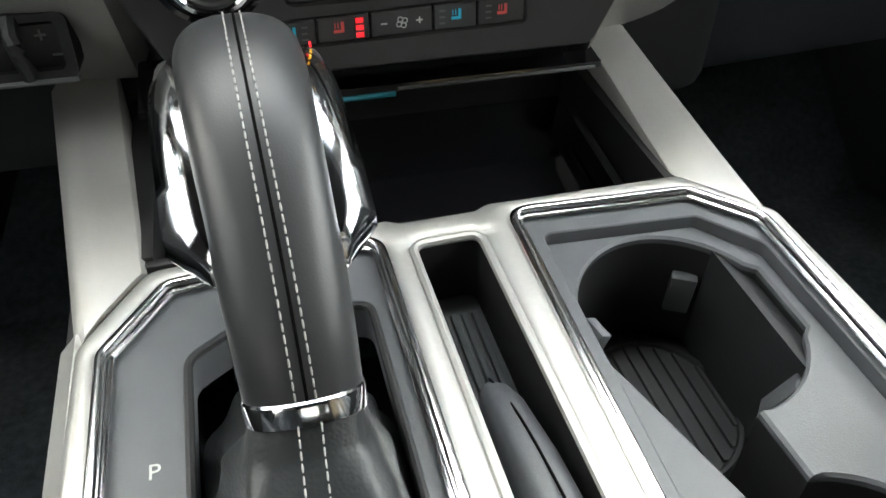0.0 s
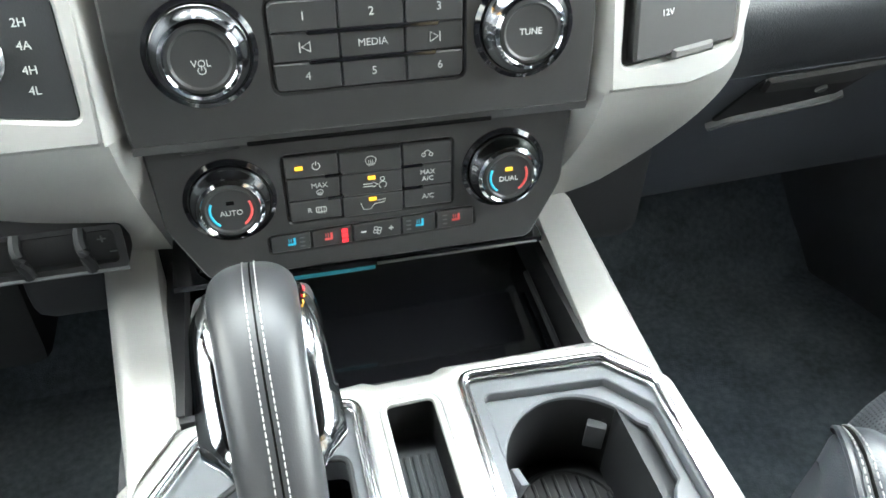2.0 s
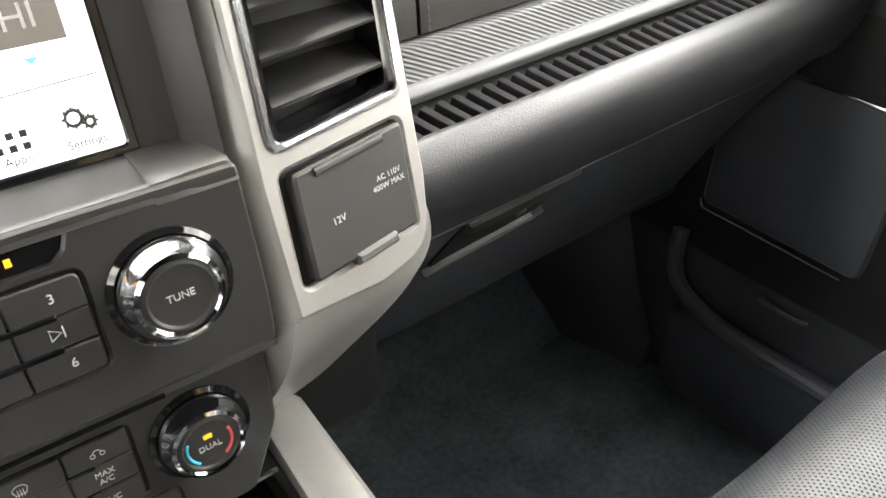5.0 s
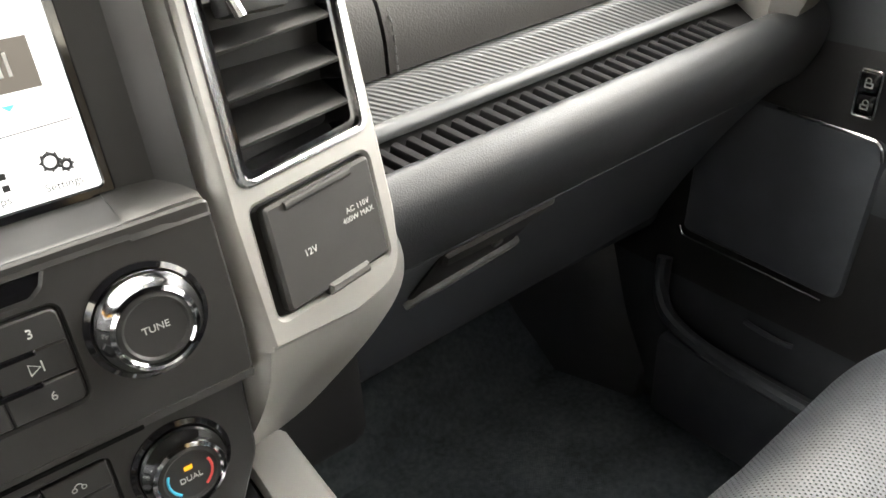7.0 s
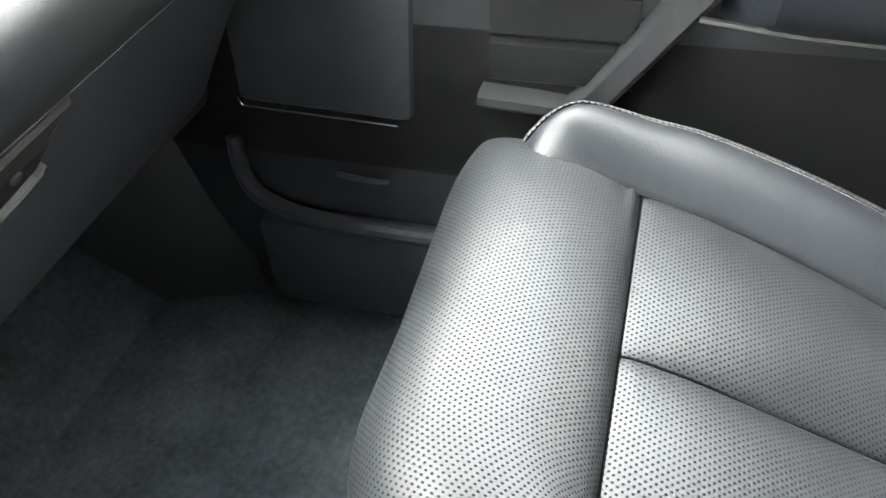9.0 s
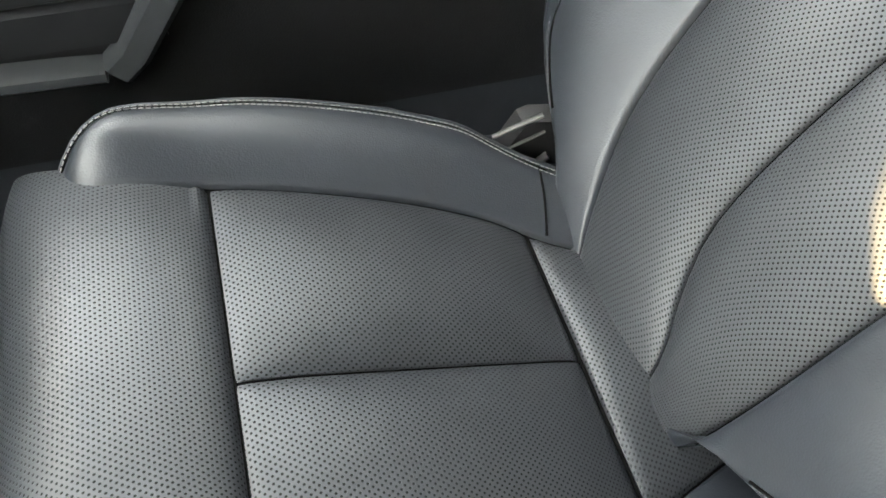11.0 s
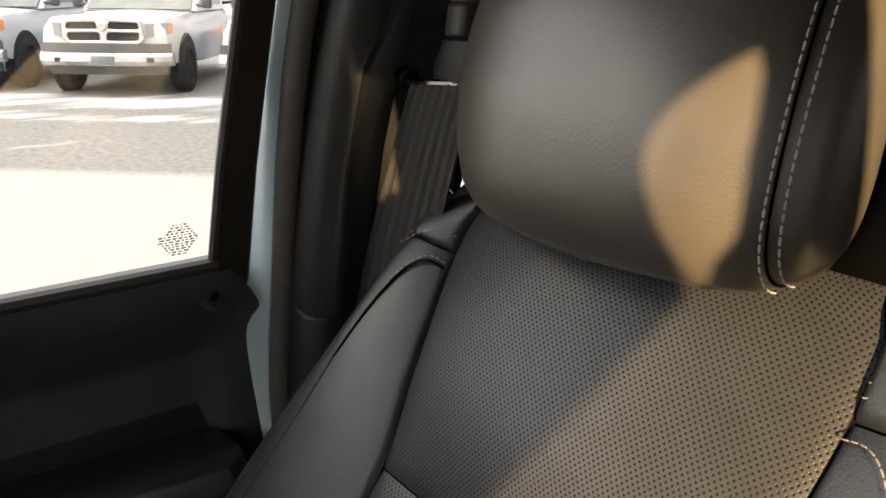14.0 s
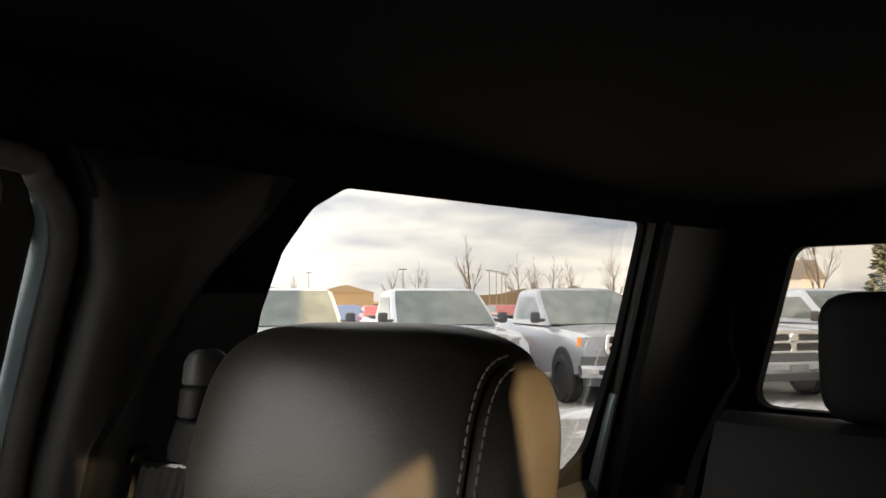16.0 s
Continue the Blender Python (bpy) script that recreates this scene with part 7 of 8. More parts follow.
def band(u, v):
    p = nose[round(v * (len(nose) - 1))]
    t = min(1, v / 0.30)
    wide = min(0.222, 0.158 + 0.040 * max(0, v - 0.25) / 0.3) if u > 0.5 else min(0.185, 0.158 + 0.03 * max(0, v - 0.25) / 0.3)
    x = CC + wide * (2 * u - 1)
    e = abs(2 * u - 1)
    inner = 0.13 * max(0, e - 0.35) ** 2 * min(1, max(0, v - 0.06) / 0.25) + 0.32 * max(0, e - 0.72) ** 2 * min(1, max(0, v - 0.06) / 0.2) if u < 0.5 else 0.0
    return (x, p.x + (0.007 * min(1, max(0, v - 0.3) * 4) if u > 0.5 else 0) * min(1, e * 1.5) - inner - (0.004 if u > 0.5 else 0.012) * max(0, e - 0.75) ** 2 * 16 * min(1, max(0, v - 0.3) * 3), p.y - 0.020 * max(0, e - 0.6) ** 2 * (1 if v > 0.12 else 0) + 0.003 * (1 - e ** 4))


surf(bm, band, 34, len(nose) - 1, skirt=(0, -0.012, -0.05))
fb = part("cushion_front_band", bm, PERF, seat, "perforated leather nose of the cushion", angle=60)
for s in (1, -1):
    bm = bmesh.new()
    for k_ in (0.0, 0.005, 0.013):
        pts = []
        for k in range(46):
            y = -0.200 - 0.40 * k / 45
            tab = CO_R if s > 0 else CO_L
            sea = CS_R if s > 0 else CS_L
            u = 0.90 - k_ / 0.09
            x = interp(sea, y) * (1 - u) + interp(tab, y) * u
            pts.append(Vector((x, y, interp(CPROF, y) + cbol(u, 0.5, y) + 0.002)))
        if k_ == 0:
            tube(bm, pts, 0.0028, 8)
        else:
            line = pts
            bm2 = bmesh.new()
            stitches(bm2, line, 0.0036, 0.0014, 0.00055, (0, 0, 0.0012))
            part("stitching", bm2, MID_THREAD, seat)
    part("cushion_piping", bm, LEATHER, seat)
    tab, sea = (CO_R, CS_R) if s > 0 else (CO_L, CS_L)
    bm = bmesh.new()
    pts = []
    for k in range(46):
        y, u = -0.205 - 0.37 * k / 45, 0.80
        pts.append(Vector((interp(sea, y) * (1 - u) + interp(tab, y) * u, y, interp(CPROF, y) + cbol(u, 0.5, y) + 0.0022)))
    tube(bm, pts, 0.0011, 6)
    cross = [Vector((interp(sea, y) * (1 - u) + interp(tab, y) * u, y, interp(CPROF, y) + cbol(u, 0.5, y) + 0.0022)) for u, y in ((0.97, -0.572), (0.7, -0.566), (0.4, -0.560), (0.04, -0.552))]
    tube(bm, spline(cross, 4), 0.0013, 6)
    part("bolster_seam", bm, SEAM, seat)
bm = bmesh.new()
for tab, y0, y1 in ((CS_R, -0.63, -0.26), (CS_L, -0.63, -0.30), (CM, -0.536, -0.299)):
    tube(bm, [(interp(tab, y0 + (y1 - y0) * k / 30), y0 + (y1 - y0) * k / 30, interp(CPROF, y0 + (y1 - y0) * k / 30) - 0.0050) for k in range(31)], 0.0022, 6)
for y in (-0.535, -0.2975):
    tube(bm, [(interp(CS_L, y) + (interp(CS_R, y) - interp(CS_L, y)) * k / 20, y, interp(CPROF, y) - 0.0050) for k in range(21)], 0.0022, 6)
part("cushion_seams", bm, SEAM, seat)
bm = bmesh.new()
rings = []
for y, dz in ((-0.66, 0.0), (-0.60, 0.0), (-0.45, 0.0), (-0.32, 0.0), (-0.26, -0.01), (-0.21, -0.03)):
    xr, xl = interp(CO_R, y) + 0.002, interp(CO_L, y) - 0.002
    z = interp(CPROF, y) + 0.018 * (1 if -0.52 < y < -0.24 else 0.3) + dz
    rings.append([(xl, y, z), (xl - 0.004, y, z - 0.03), (xl, y, 0.26), (xr, y, 0.26), (xr + 0.004, y, z - 0.03), (xr, y, z), (xr - 0.03, y, z - 0.03), (xl + 0.03, y, z - 0.03)])
loft(bm, rings)
part("cushion_base", bm, LEATHER, seat, angle=60)
bm = bmesh.new()
box(bm, (0.42, -0.43, 0.20), (0.44, 0.42, 0.14), 0.02)
for x in (0.24, 0.60):
    box(bm, (x, -0.42, 0.07), (0.04, 0.56, 0.15), 0.01)
part("seat_frame", bm, BLACKHOLE, seat)
bm = bmesh.new()
loft(bm, [[(x, -0.545, 0.372), (x, -0.566, 0.4085), (x, -0.576, 0.4120), (x, -0.640, 0.400), (x, -0.640, 0.340)] for x in (0.640, 0.652, 0.664)])
cover = part("recline_cover", bm, BLACKHOLE, seat, "black plastic hinge cover")
for a_, b_, r_ in (((0.640, -0.536, 0.404), (0.640, -0.582, 0.420), 0.0030), ((0.639, -0.548, 0.385), (0.639, -0.586, 0.400), 0.0022), ((0.638, -0.566, 0.350), (0.638, -0.592, 0.370), 0.0055)):
    bm = bmesh.new()
    tube(bm, [a_, b_], r_, 10, flat=0.6)
    part("cover_rib", bm, FLAP, cover, "grey moulded rib")

# headrest: a puffed shell, side gusset marked by a double seam
HC = Vector((0.490, -0.905, 0.972))




def hr_point(th, ph, dip=True):
    """The headrest's skin by angle round the upright and height angle; also the share of its half width."""
    sz_ = math.copysign(abs(math.sin(ph)) ** 0.52, math.sin(ph))
    corner = max(0.0, -math.cos(th)) * max(0.0, -math.sin(ph))
    cz = abs(math.cos(ph)) ** (0.50 - 0.17 * corner)
    sx = math.copysign(abs(math.cos(th)) ** 0.56, math.cos(th)) * cz
    sy = math.copysign(abs(math.sin(th)) ** 0.72, math.sin(th)) * (cz if ph > 0 else abs(math.cos(ph)) ** 0.85)
    taper = 1.0 - 0.05 * max(0, -sz_) * (1 - max(0.0, -sx)) - 0.05 * max(0, sz_) ** 3
    x = HC.x + 0.153 * sx * taper
    y = HC.y + (0.056 if sy > 0 else 0.036) * sy + 0.010 * (1 - sx * sx) * (1 if sy > 0 else 0)
    z = HC.z + (0.102 if sz_ > 0 else 0.108) * sz_ + 0.002 * (1 - sx ** 2) * (1 if sz_ > 0.5 else 0)
    z += 0.005 * max(0.0, -math.cos(th)) ** 0.5 * max(0.0, -math.sin(ph)) ** 2
    y -= 0.2475 * (z - HC.z) * (1.0 if z > HC.z else 0.5)
    groove = 0.0022 * math.exp(-((abs(sx) - 0.850) / 0.028) ** 2) + 0.0018 * math.exp(-((sz_ + 0.93) / 0.03) ** 2) if dip else 0.0
    return Vector((x, y, z)).lerp(HC, groove / 0.09), sx


bm = bmesh.new()
NU, NV = 112, 56
loft(bm, [[hr_point(2 * math.pi * i / NU, -math.pi / 2 + math.pi * j / NV)[0] for i in range(NU)] for j in range(NV + 1)])
hr = part("headrest", bm, LITHEADLEATHER, seat, "rounded black leather headrest", angle=70)
for k_, (dx, m_, kind) in enumerate(((-0.004, HEADTHREAD, 0), (0.004, HEADTHREAD, 0), (0.0, SEAM, 1))):
    pts = []
    for q in range(60):
        ph = radians(-70 + 150 * q / 59)
        want = -0.850 - dx / 0.16
        lo_, hi_ = math.pi / 2, math.pi          # from the middle of the face to its driver-side edge
        if hr_point(hi_, ph)[1] > want:
            continue
        for _ in range(24):
            mid_ = (lo_ + hi_) / 2
            lo_, hi_ = (mid_, hi_) if hr_point(mid_, ph)[1] > want else (lo_, mid_)
        p_ = hr_point(lo_, ph, False)[0]
        pts.append(p_ + Vector((0, 0.0006, 0.0004 * math.sin(ph))))
    bm = bmesh.new()
    if kind:
        tube(bm, [p.lerp(HC, 0.018) for p in pts], 0.0009, 6)
    else:
        stitches(bm, pts, 0.0046, 0.0018, 0.0008, (0, 0, 0))
    part("stitching" if not kind else "seam", bm, m_, hr)
bm = bmesh.new()
for dx in (-0.06, 0.06):
    tube(bm, [(HC.x + dx, -0.925, 0.84), (HC.x + dx, -0.91, 0.93)], 0.006, 12)
part("headrest_post", bm, CHROME, seat)

# ---- driver's seat, behind the camera ----
dseat = copy_thing(seat, Matrix.Translation(kpos((-0.475, -0.650, 0.000))))
tagged(dseat, "black leather driver's seat set well back")

# ---- rear bench ----
rear = grp("rear_bench", "black leather rear bench with upright headrests", "car seat", at=(0, -1.8, 0.2))
bm = bmesh.new()
rings = []
for z, y, d in ((0.40, -1.66, 0.16), (0.55, -1.70, 0.18), (0.72, -1.755, 0.18), (0.85, -1.80, 0.16), (0.890, -1.83, 0.12), (0.900, -1.87, 0.05)):
    rings.append([(x * (1 if z < 0.8 else 0.985), y - 0.02 * (abs(x) > 0.57), z) for x in (-0.62, -0.57, -0.3, 0.0, 0.3, 0.57, 0.62)] + [(x, y - d, z) for x in (0.62, 0.3, 0.0, -0.3, -0.62)])
loft(bm, rings)
part("bench_back", bm, SHADELEATHER, rear)
bm = bmesh.new()
loft(bm, [[(-0.72, y, 0.16), (0.72, y, 0.16), (0.72, y, z), (-0.72, y, z)] for y, z in ((-1.72, 0.42), (-1.5, 0.44), (-1.28, 0.46), (-1.22, 0.42))])
part("bench_cushion", bm, SHADELEATHER, rear)
for x in (-0.33, 0.325):
    bm = bmesh.new()
    rings = []
    for j in range(13):
        ph = -math.pi / 2 + math.pi * j / 12
        s_, c_ = math.copysign(abs(math.sin(ph)) ** 0.4, math.sin(ph)), abs(math.cos(ph)) ** 0.4
        rings.append([Vector((x + 0.128 * c_ * math.copysign(abs(math.cos(t)) ** 0.45, math.cos(t)), -1.885 + 0.05 * c_ * math.copysign(abs(math.sin(t)) ** 0.7, math.sin(t)), 1.003 + 0.102 * s_)) for t in [2 * math.pi * k / 28 for k in range(28)]])
    loft(bm, rings)
    hb = part("headrest", bm, SHADELEATHER, rear, angle=70)
    bm = bmesh.new()
    for dx in (-0.05, 0.05):
        tube(bm, [(x + dx, -1.885, 0.87), (x + dx, -1.885, 0.92)], 0.006, 10)
    part("headrest_post", bm, CHROME, hb)
    bm = bmesh.new()
    for dx in (-0.05, 0.05):
        lathe(bm, [(0.0, 0.008), (0.012, 0.008), (0.014, 0.0), (0.014, -0.01)], Matrix.Translation((x + dx, -1.885, 0.884)), 16)
    part("post_sleeve", bm, GLOSS, hb)

# ---- outdoors: lot, parked pickups, field and bare trees (metres) ----
GZ = -0.72


def ground_material():
    m = mat("worn_asphalt_with_snow", (0.16, 0.155, 0.15), 0.85)
    n, l = m.node_tree.nodes, m.node_tree.links
    b = n["Principled BSDF"]
    co = n.new("ShaderNodeTexCoord")
    a = n.new("ShaderNodeTexNoise")
    a.inputs["Scale"].default_value, a.inputs["Detail"].default_value = 14, 8
    l.new(co.outputs["Object"], a.inputs["Vector"])
    r1 = n.new("ShaderNodeValToRGB")
    r1.color_ramp.elements[0].position, r1.color_ramp.elements[0].color = 0.3, (0.13, 0.125, 0.12, 1)
    r1.color_ramp.elements[1].position, r1.color_ramp.elements[1].color = 0.7, (0.24, 0.23, 0.215, 1)
    l.new(a.outputs["Fac"], r1.inputs["Fac"])
    mp = n.new("ShaderNodeMapping")
    mp.inputs["Rotation"].default_value = (0, 0, radians(40.5))
    mp.inputs["Scale"].default_value = (1.0, 0.22, 1)
    l.new(co.outputs["Object"], mp.inputs["Vector"])
    s = n.new("ShaderNodeTexNoise")
    s.inputs["Scale"].default_value, s.inputs["Detail"].default_value = 1.5, 10
    s.inputs["Roughness"].default_value = 0.74
    l.new(mp.outputs["Vector"], s.inputs["Vector"])
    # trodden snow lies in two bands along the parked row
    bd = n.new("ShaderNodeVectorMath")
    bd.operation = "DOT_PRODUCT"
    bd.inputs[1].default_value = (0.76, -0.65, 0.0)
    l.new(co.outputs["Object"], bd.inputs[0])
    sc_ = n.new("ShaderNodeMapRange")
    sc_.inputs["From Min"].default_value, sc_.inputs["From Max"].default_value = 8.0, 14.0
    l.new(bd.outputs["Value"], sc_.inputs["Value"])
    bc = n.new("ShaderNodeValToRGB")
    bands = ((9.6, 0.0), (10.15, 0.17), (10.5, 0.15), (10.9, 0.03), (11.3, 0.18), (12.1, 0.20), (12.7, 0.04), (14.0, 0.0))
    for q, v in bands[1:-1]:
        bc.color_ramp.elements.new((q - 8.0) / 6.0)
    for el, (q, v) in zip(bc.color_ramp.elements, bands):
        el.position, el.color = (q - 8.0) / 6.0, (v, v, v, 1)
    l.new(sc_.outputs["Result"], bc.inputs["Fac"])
    ad = n.new("ShaderNodeMath")
    ad.operation = "ADD"
    l.new(s.outputs["Fac"], ad.inputs[0])
    l.new(bc.outputs["Color"], ad.inputs[1])
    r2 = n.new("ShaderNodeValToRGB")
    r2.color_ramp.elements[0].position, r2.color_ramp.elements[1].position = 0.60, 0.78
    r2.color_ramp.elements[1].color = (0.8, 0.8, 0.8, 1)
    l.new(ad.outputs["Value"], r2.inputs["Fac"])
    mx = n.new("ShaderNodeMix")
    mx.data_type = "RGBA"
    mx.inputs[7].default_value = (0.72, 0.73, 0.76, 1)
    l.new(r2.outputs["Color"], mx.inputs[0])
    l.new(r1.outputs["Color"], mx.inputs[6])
    # dry grass beyond the lot
    ln = n.new("ShaderNodeVectorMath")
    ln.operation = "LENGTH"
    l.new(co.outputs["Object"], ln.inputs[0])
    mr = n.new("ShaderNodeMapRange")
    mr.inputs["From Min"].default_value, mr.inputs["From Max"].default_value = 62, 66
    l.new(ln.outputs["Value"], mr.inputs["Value"])
    g = n.new("ShaderNodeTexNoise")
    g.inputs["Scale"].default_value, g.inputs["Detail"].default_value = 0.25, 8
    l.new(co.outputs["Object"], g.inputs["Vector"])
    r3 = n.new("ShaderNodeValToRGB")
    r3.color_ramp.elements[0].position, r3.color_ramp.elements[0].color = 0.3, (0.20, 0.135, 0.06, 1)
    r3.color_ramp.elements[1].position, r3.color_ramp.elements[1].color = 0.7, (0.36, 0.26, 0.12, 1)
    l.new(g.outputs["Fac"], r3.inputs["Fac"])
    m2 = n.new("ShaderNodeMix")
    m2.data_type = "RGBA"
    l.new(mr.outputs["Result"], m2.inputs[0])
    # pale concrete apron near the cab
    ap = n.new("ShaderNodeVectorMath")
    ap.operation = "DOT_PRODUCT"
    ap.inputs[1].default_value = (0.76, -0.65, 0.0)
    l.new(co.outputs["Object"], ap.inputs[0])
    am = n.new("ShaderNodeMapRange")
    am.inputs["From Min"].default_value, am.inputs["From Max"].default_value = 7.1, 7.4
    l.new(ap.outputs["Value"], am.inputs["Value"])
    r4 = n.new("ShaderNodeValToRGB")
    r4.color_ramp.elements[0].position, r4.color_ramp.elements[0].color = 0.3, (0.33, 0.31, 0.28, 1)
    r4.color_ramp.elements[1].position, r4.color_ramp.elements[1].color = 0.7, (0.41, 0.385, 0.35, 1)
    l.new(a.outputs["Fac"], r4.inputs["Fac"])
    m3 = n.new("ShaderNodeMix")
    m3.data_type = "RGBA"
    l.new(am.outputs["Result"], m3.inputs[0])
    l.new(r4.outputs["Color"], m3.inputs[6])
    l.new(mx.outputs[2], m3.inputs[7])
    l.new(m3.outputs[2], m2.inputs[6])
    l.new(r3.outputs["Color"], m2.inputs[7])
    l.new(m2.outputs[2], b.inputs["Base Color"])
    bp = n.new("ShaderNodeBump")
    bp.inputs["Strength"].default_value, bp.inputs["Distance"].default_value = 0.6, 0.02
    l.new(a.outputs["Fac"], bp.inputs["Height"])
    l.new(bp.outputs["Normal"], b.inputs["Normal"])
    return m


bm = bmesh.new()
rads = [0.0, 6, 14, 30, 62, 110, 200, 400, 900, 2500]
surf(bm, lambda u, v: (rads[round(v * 9)] * math.cos(2 * math.pi * u), rads[round(v * 9)] * math.sin(2 * math.pi * u), GZ), 48, 9)
bmesh.ops.remove_doubles(bm, verts=bm.verts, dist=0.001)
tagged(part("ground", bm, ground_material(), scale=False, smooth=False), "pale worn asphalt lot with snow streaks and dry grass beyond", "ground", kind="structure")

WHITE = mat("white_truck_paint", (0.46, 0.485, 0.53), 0.22, coat=0.6, vary=0.05, vscale=3)
SILVERP = mat("silver_truck_paint", (0.32, 0.335, 0.36), 0.25, metal=0.4, coat=0.5, vary=0.05, vscale=3)
# opaque glass, its base lightened to stand in for reflected sky and pale interiors
SKYGLASS = mat("sky_lightened_glass", (0.14, 0.16, 0.155), 0.06, spec=0.5, vary=0.35, vscale=2.2)
GREYBUMP = mat("dark_grey_bumper_plastic", (0.06, 0.062, 0.066), 0.6, vary=0.1, vscale=20)
BUMPCHROME = mat("road_dulled_chrome", (0.42, 0.43, 0.45), 0.16, metal=1.0, vary=0.2, vscale=6)
LAMP = mat("clear_headlamp", (0.25, 0.26, 0.27), 0.12, coat=0.6)
AMBERLENS = mat("amber_lens", (0.75, 0.22, 0.03), 0.2, coat=0.5)
TYRE = mat("tyre_rubber", (0.018, 0.018, 0.019), 0.85, vary=0.2, vscale=30)
ALLOY = mat("alloy_wheel", (0.42, 0.42, 0.43), 0.35, metal=0.25)
BARK = mat("grey_brown_bark", (0.03, 0.025, 0.021), 0.9, vary=0.3, vscale=5)
TWIG = mat("bare_twigs", (0.035, 0.028, 0.024), 0.9)
NEEDLE = mat("dark_conifer_needles", (0.085, 0.095, 0.075), 0.9, vary=0.3, vscale=8)


def metre(name, bm, m, parent, label="", angle=35):
    return part(name, bm, m, parent, label, angle=angle, scale=False)


def pickup(paint, label):
    """A full-size pickup: +x ahead, the ground at z = 0."""
    t = grp("pickup_truck", label, "truck")
    secs = []
    for x, w, zb, zt in ((2.62, 0.86, 0.62, 1.08), (2.60, 0.93, 0.55, 1.14), (2.35, 0.985, 0.50, 1.19), (1.6, 1.0, 0.48, 1.225), (0.98, 1.0, 0.45, 1.25), (0.9, 1.0, 0.42, 1.27), (-0.9, 1.0, 0.42, 1.28), (-0.95, 1.0, 0.45, 1.34), (-2.85, 0.99, 0.55, 1.36), (-2.92, 0.96, 0.60, 1.34)):
        secs.append([(x, -w, zb), (x, -w - 0.01, (zb + zt) / 2), (x, -w + 0.02, zt - 0.14), (x, -w + 0.10, zt - 0.03), (x, -w * 0.45, zt), (x, 0, zt + 0.015), (x, w * 0.45, zt), (x, w - 0.10, zt - 0.03), (x, w - 0.02, zt - 0.14), (x, w + 0.01, (zb + zt) / 2), (x, w, zb), (x, 0, zb - 0.02)])
    bm = bmesh.new()
    loft(bm, secs)
    metre("body", bm, paint, t)
    bm = bmesh.new()
    rings = []
    for z, x0, x1, w in ((1.24, -0.98, 1.02, 0.96), (1.45, -0.95, 0.72, 0.925), (1.72, -0.90, 0.36, 0.865), (1.83, -0.87, 0.20, 0.835), (1.885, -0.83, 0.08, 0.78), (1.915, -0.76, -0.06, 0.66), (1.925, -0.6, -0.2, 0.4)):
        rings.append([(x1 - 0.06, -w, z), (x1, -w + 0.10, z), (x1 + 0.03, 0, z), (x1, w - 0.10, z), (x1 - 0.06, w, z), (x0 + 0.06, w, z), (x0, w - 0.08, z), (x0, -w + 0.08, z), (x0 + 0.06, -w, z)])
    loft(bm, rings)
    cab = metre("cab", bm, paint, t)
    bm = bmesh.new()
    surf(bm, lambda u, v: ((1.03 - 0.89 * v) + 0.04 * (1 - (2 * u - 1) ** 2), (2 * u - 1) * (0.88 - 0.10 * v - 0.03 * v ** 6), 1.27 + 0.60 * v), 8, 5, skirt=(-0.02, 0, -0.01))
    metre("windscreen", bm, SKYGLASS, cab)
    for s in (1, -1):
        bm = bmesh.new()
        surf(bm, lambda u, v: (-0.72 + (1.45 - 0.62 * v) * u, s * (0.948 - 0.088 * v) + s * 0.008, 1.33 + 0.42 * v), 4, 4, skirt=(0, -s * 0.02, 0))
        metre("side_window", bm, SKYGLASS, cab)
        bm = bmesh.new()
        box(bm, (0.80, s * 1.10, 1.38), (0.10, 0.17, 0.20), 0.04)
        box(bm, (0.82, s * 0.98, 1.33), (0.06, 0.14, 0.06), 0.02)
        metre("side_mirror", bm, GREYBUMP, t)
        bm = bmesh.new()
        loft(bm, [[(2.655, s * 0.64, 0.88), (2.655, s * 0.63, 1.09), (2.57, s * 0.92, 1.10), (2.57, s * 0.93, 0.94)], [(2.50, s * 0.64, 0.88), (2.50, s * 0.63, 1.09), (2.42, s * 0.97, 1.10), (2.42, s * 0.97, 0.94)]])
        hl = metre("headlight", bm, LAMP, t)
        bm = bmesh.new()
        loft(bm, [[(2.575, s * 0.90, 0.94), (2.575, s * 0.90, 1.09), (2.43, s * 0.985, 1.09), (2.43, s * 0.985, 0.95)], [(2.50, s * 0.90, 0.94), (2.50, s * 0.90, 1.09), (2.40, s * 0.97, 1.09), (2.40, s * 0.97, 0.95)]])
        metre("turn_lens", bm, AMBERLENS, hl)
        for x in (1.83, -1.75):
            M_ = Matrix.Translation((x, s * 0.91, 0.40)) @ Matrix.Rotation(radians(-90 * s), 4, "X")
            bm = bmesh.new()
            lathe(bm, [(0.25, -0.13), (0.36, -0.13), (0.395, -0.09), (0.40, 0.0), (0.395, 0.09), (0.36, 0.13), (0.27, 0.135), (0.25, 0.10)], M_, 32, cap=False)
            wh = metre("tyre", bm, TYRE, t)
            bm = bmesh.new()
            lathe(bm, [(0.27, 0.12), (0.25, 0.10), (0.22, 0.05), (0.07, 0.08), (0.05, 0.10), (0.0, 0.10)], M_, 32, cap=False)
            for k in range(5):
                box(bm, (0.13, 0, 0.085), (0.22, 0.07, 0.03), 0.01, M_ @ Matrix.Rotation(k * 2 * math.pi / 5, 4, "Z"))
            metre("rim", bm, ALLOY, wh)
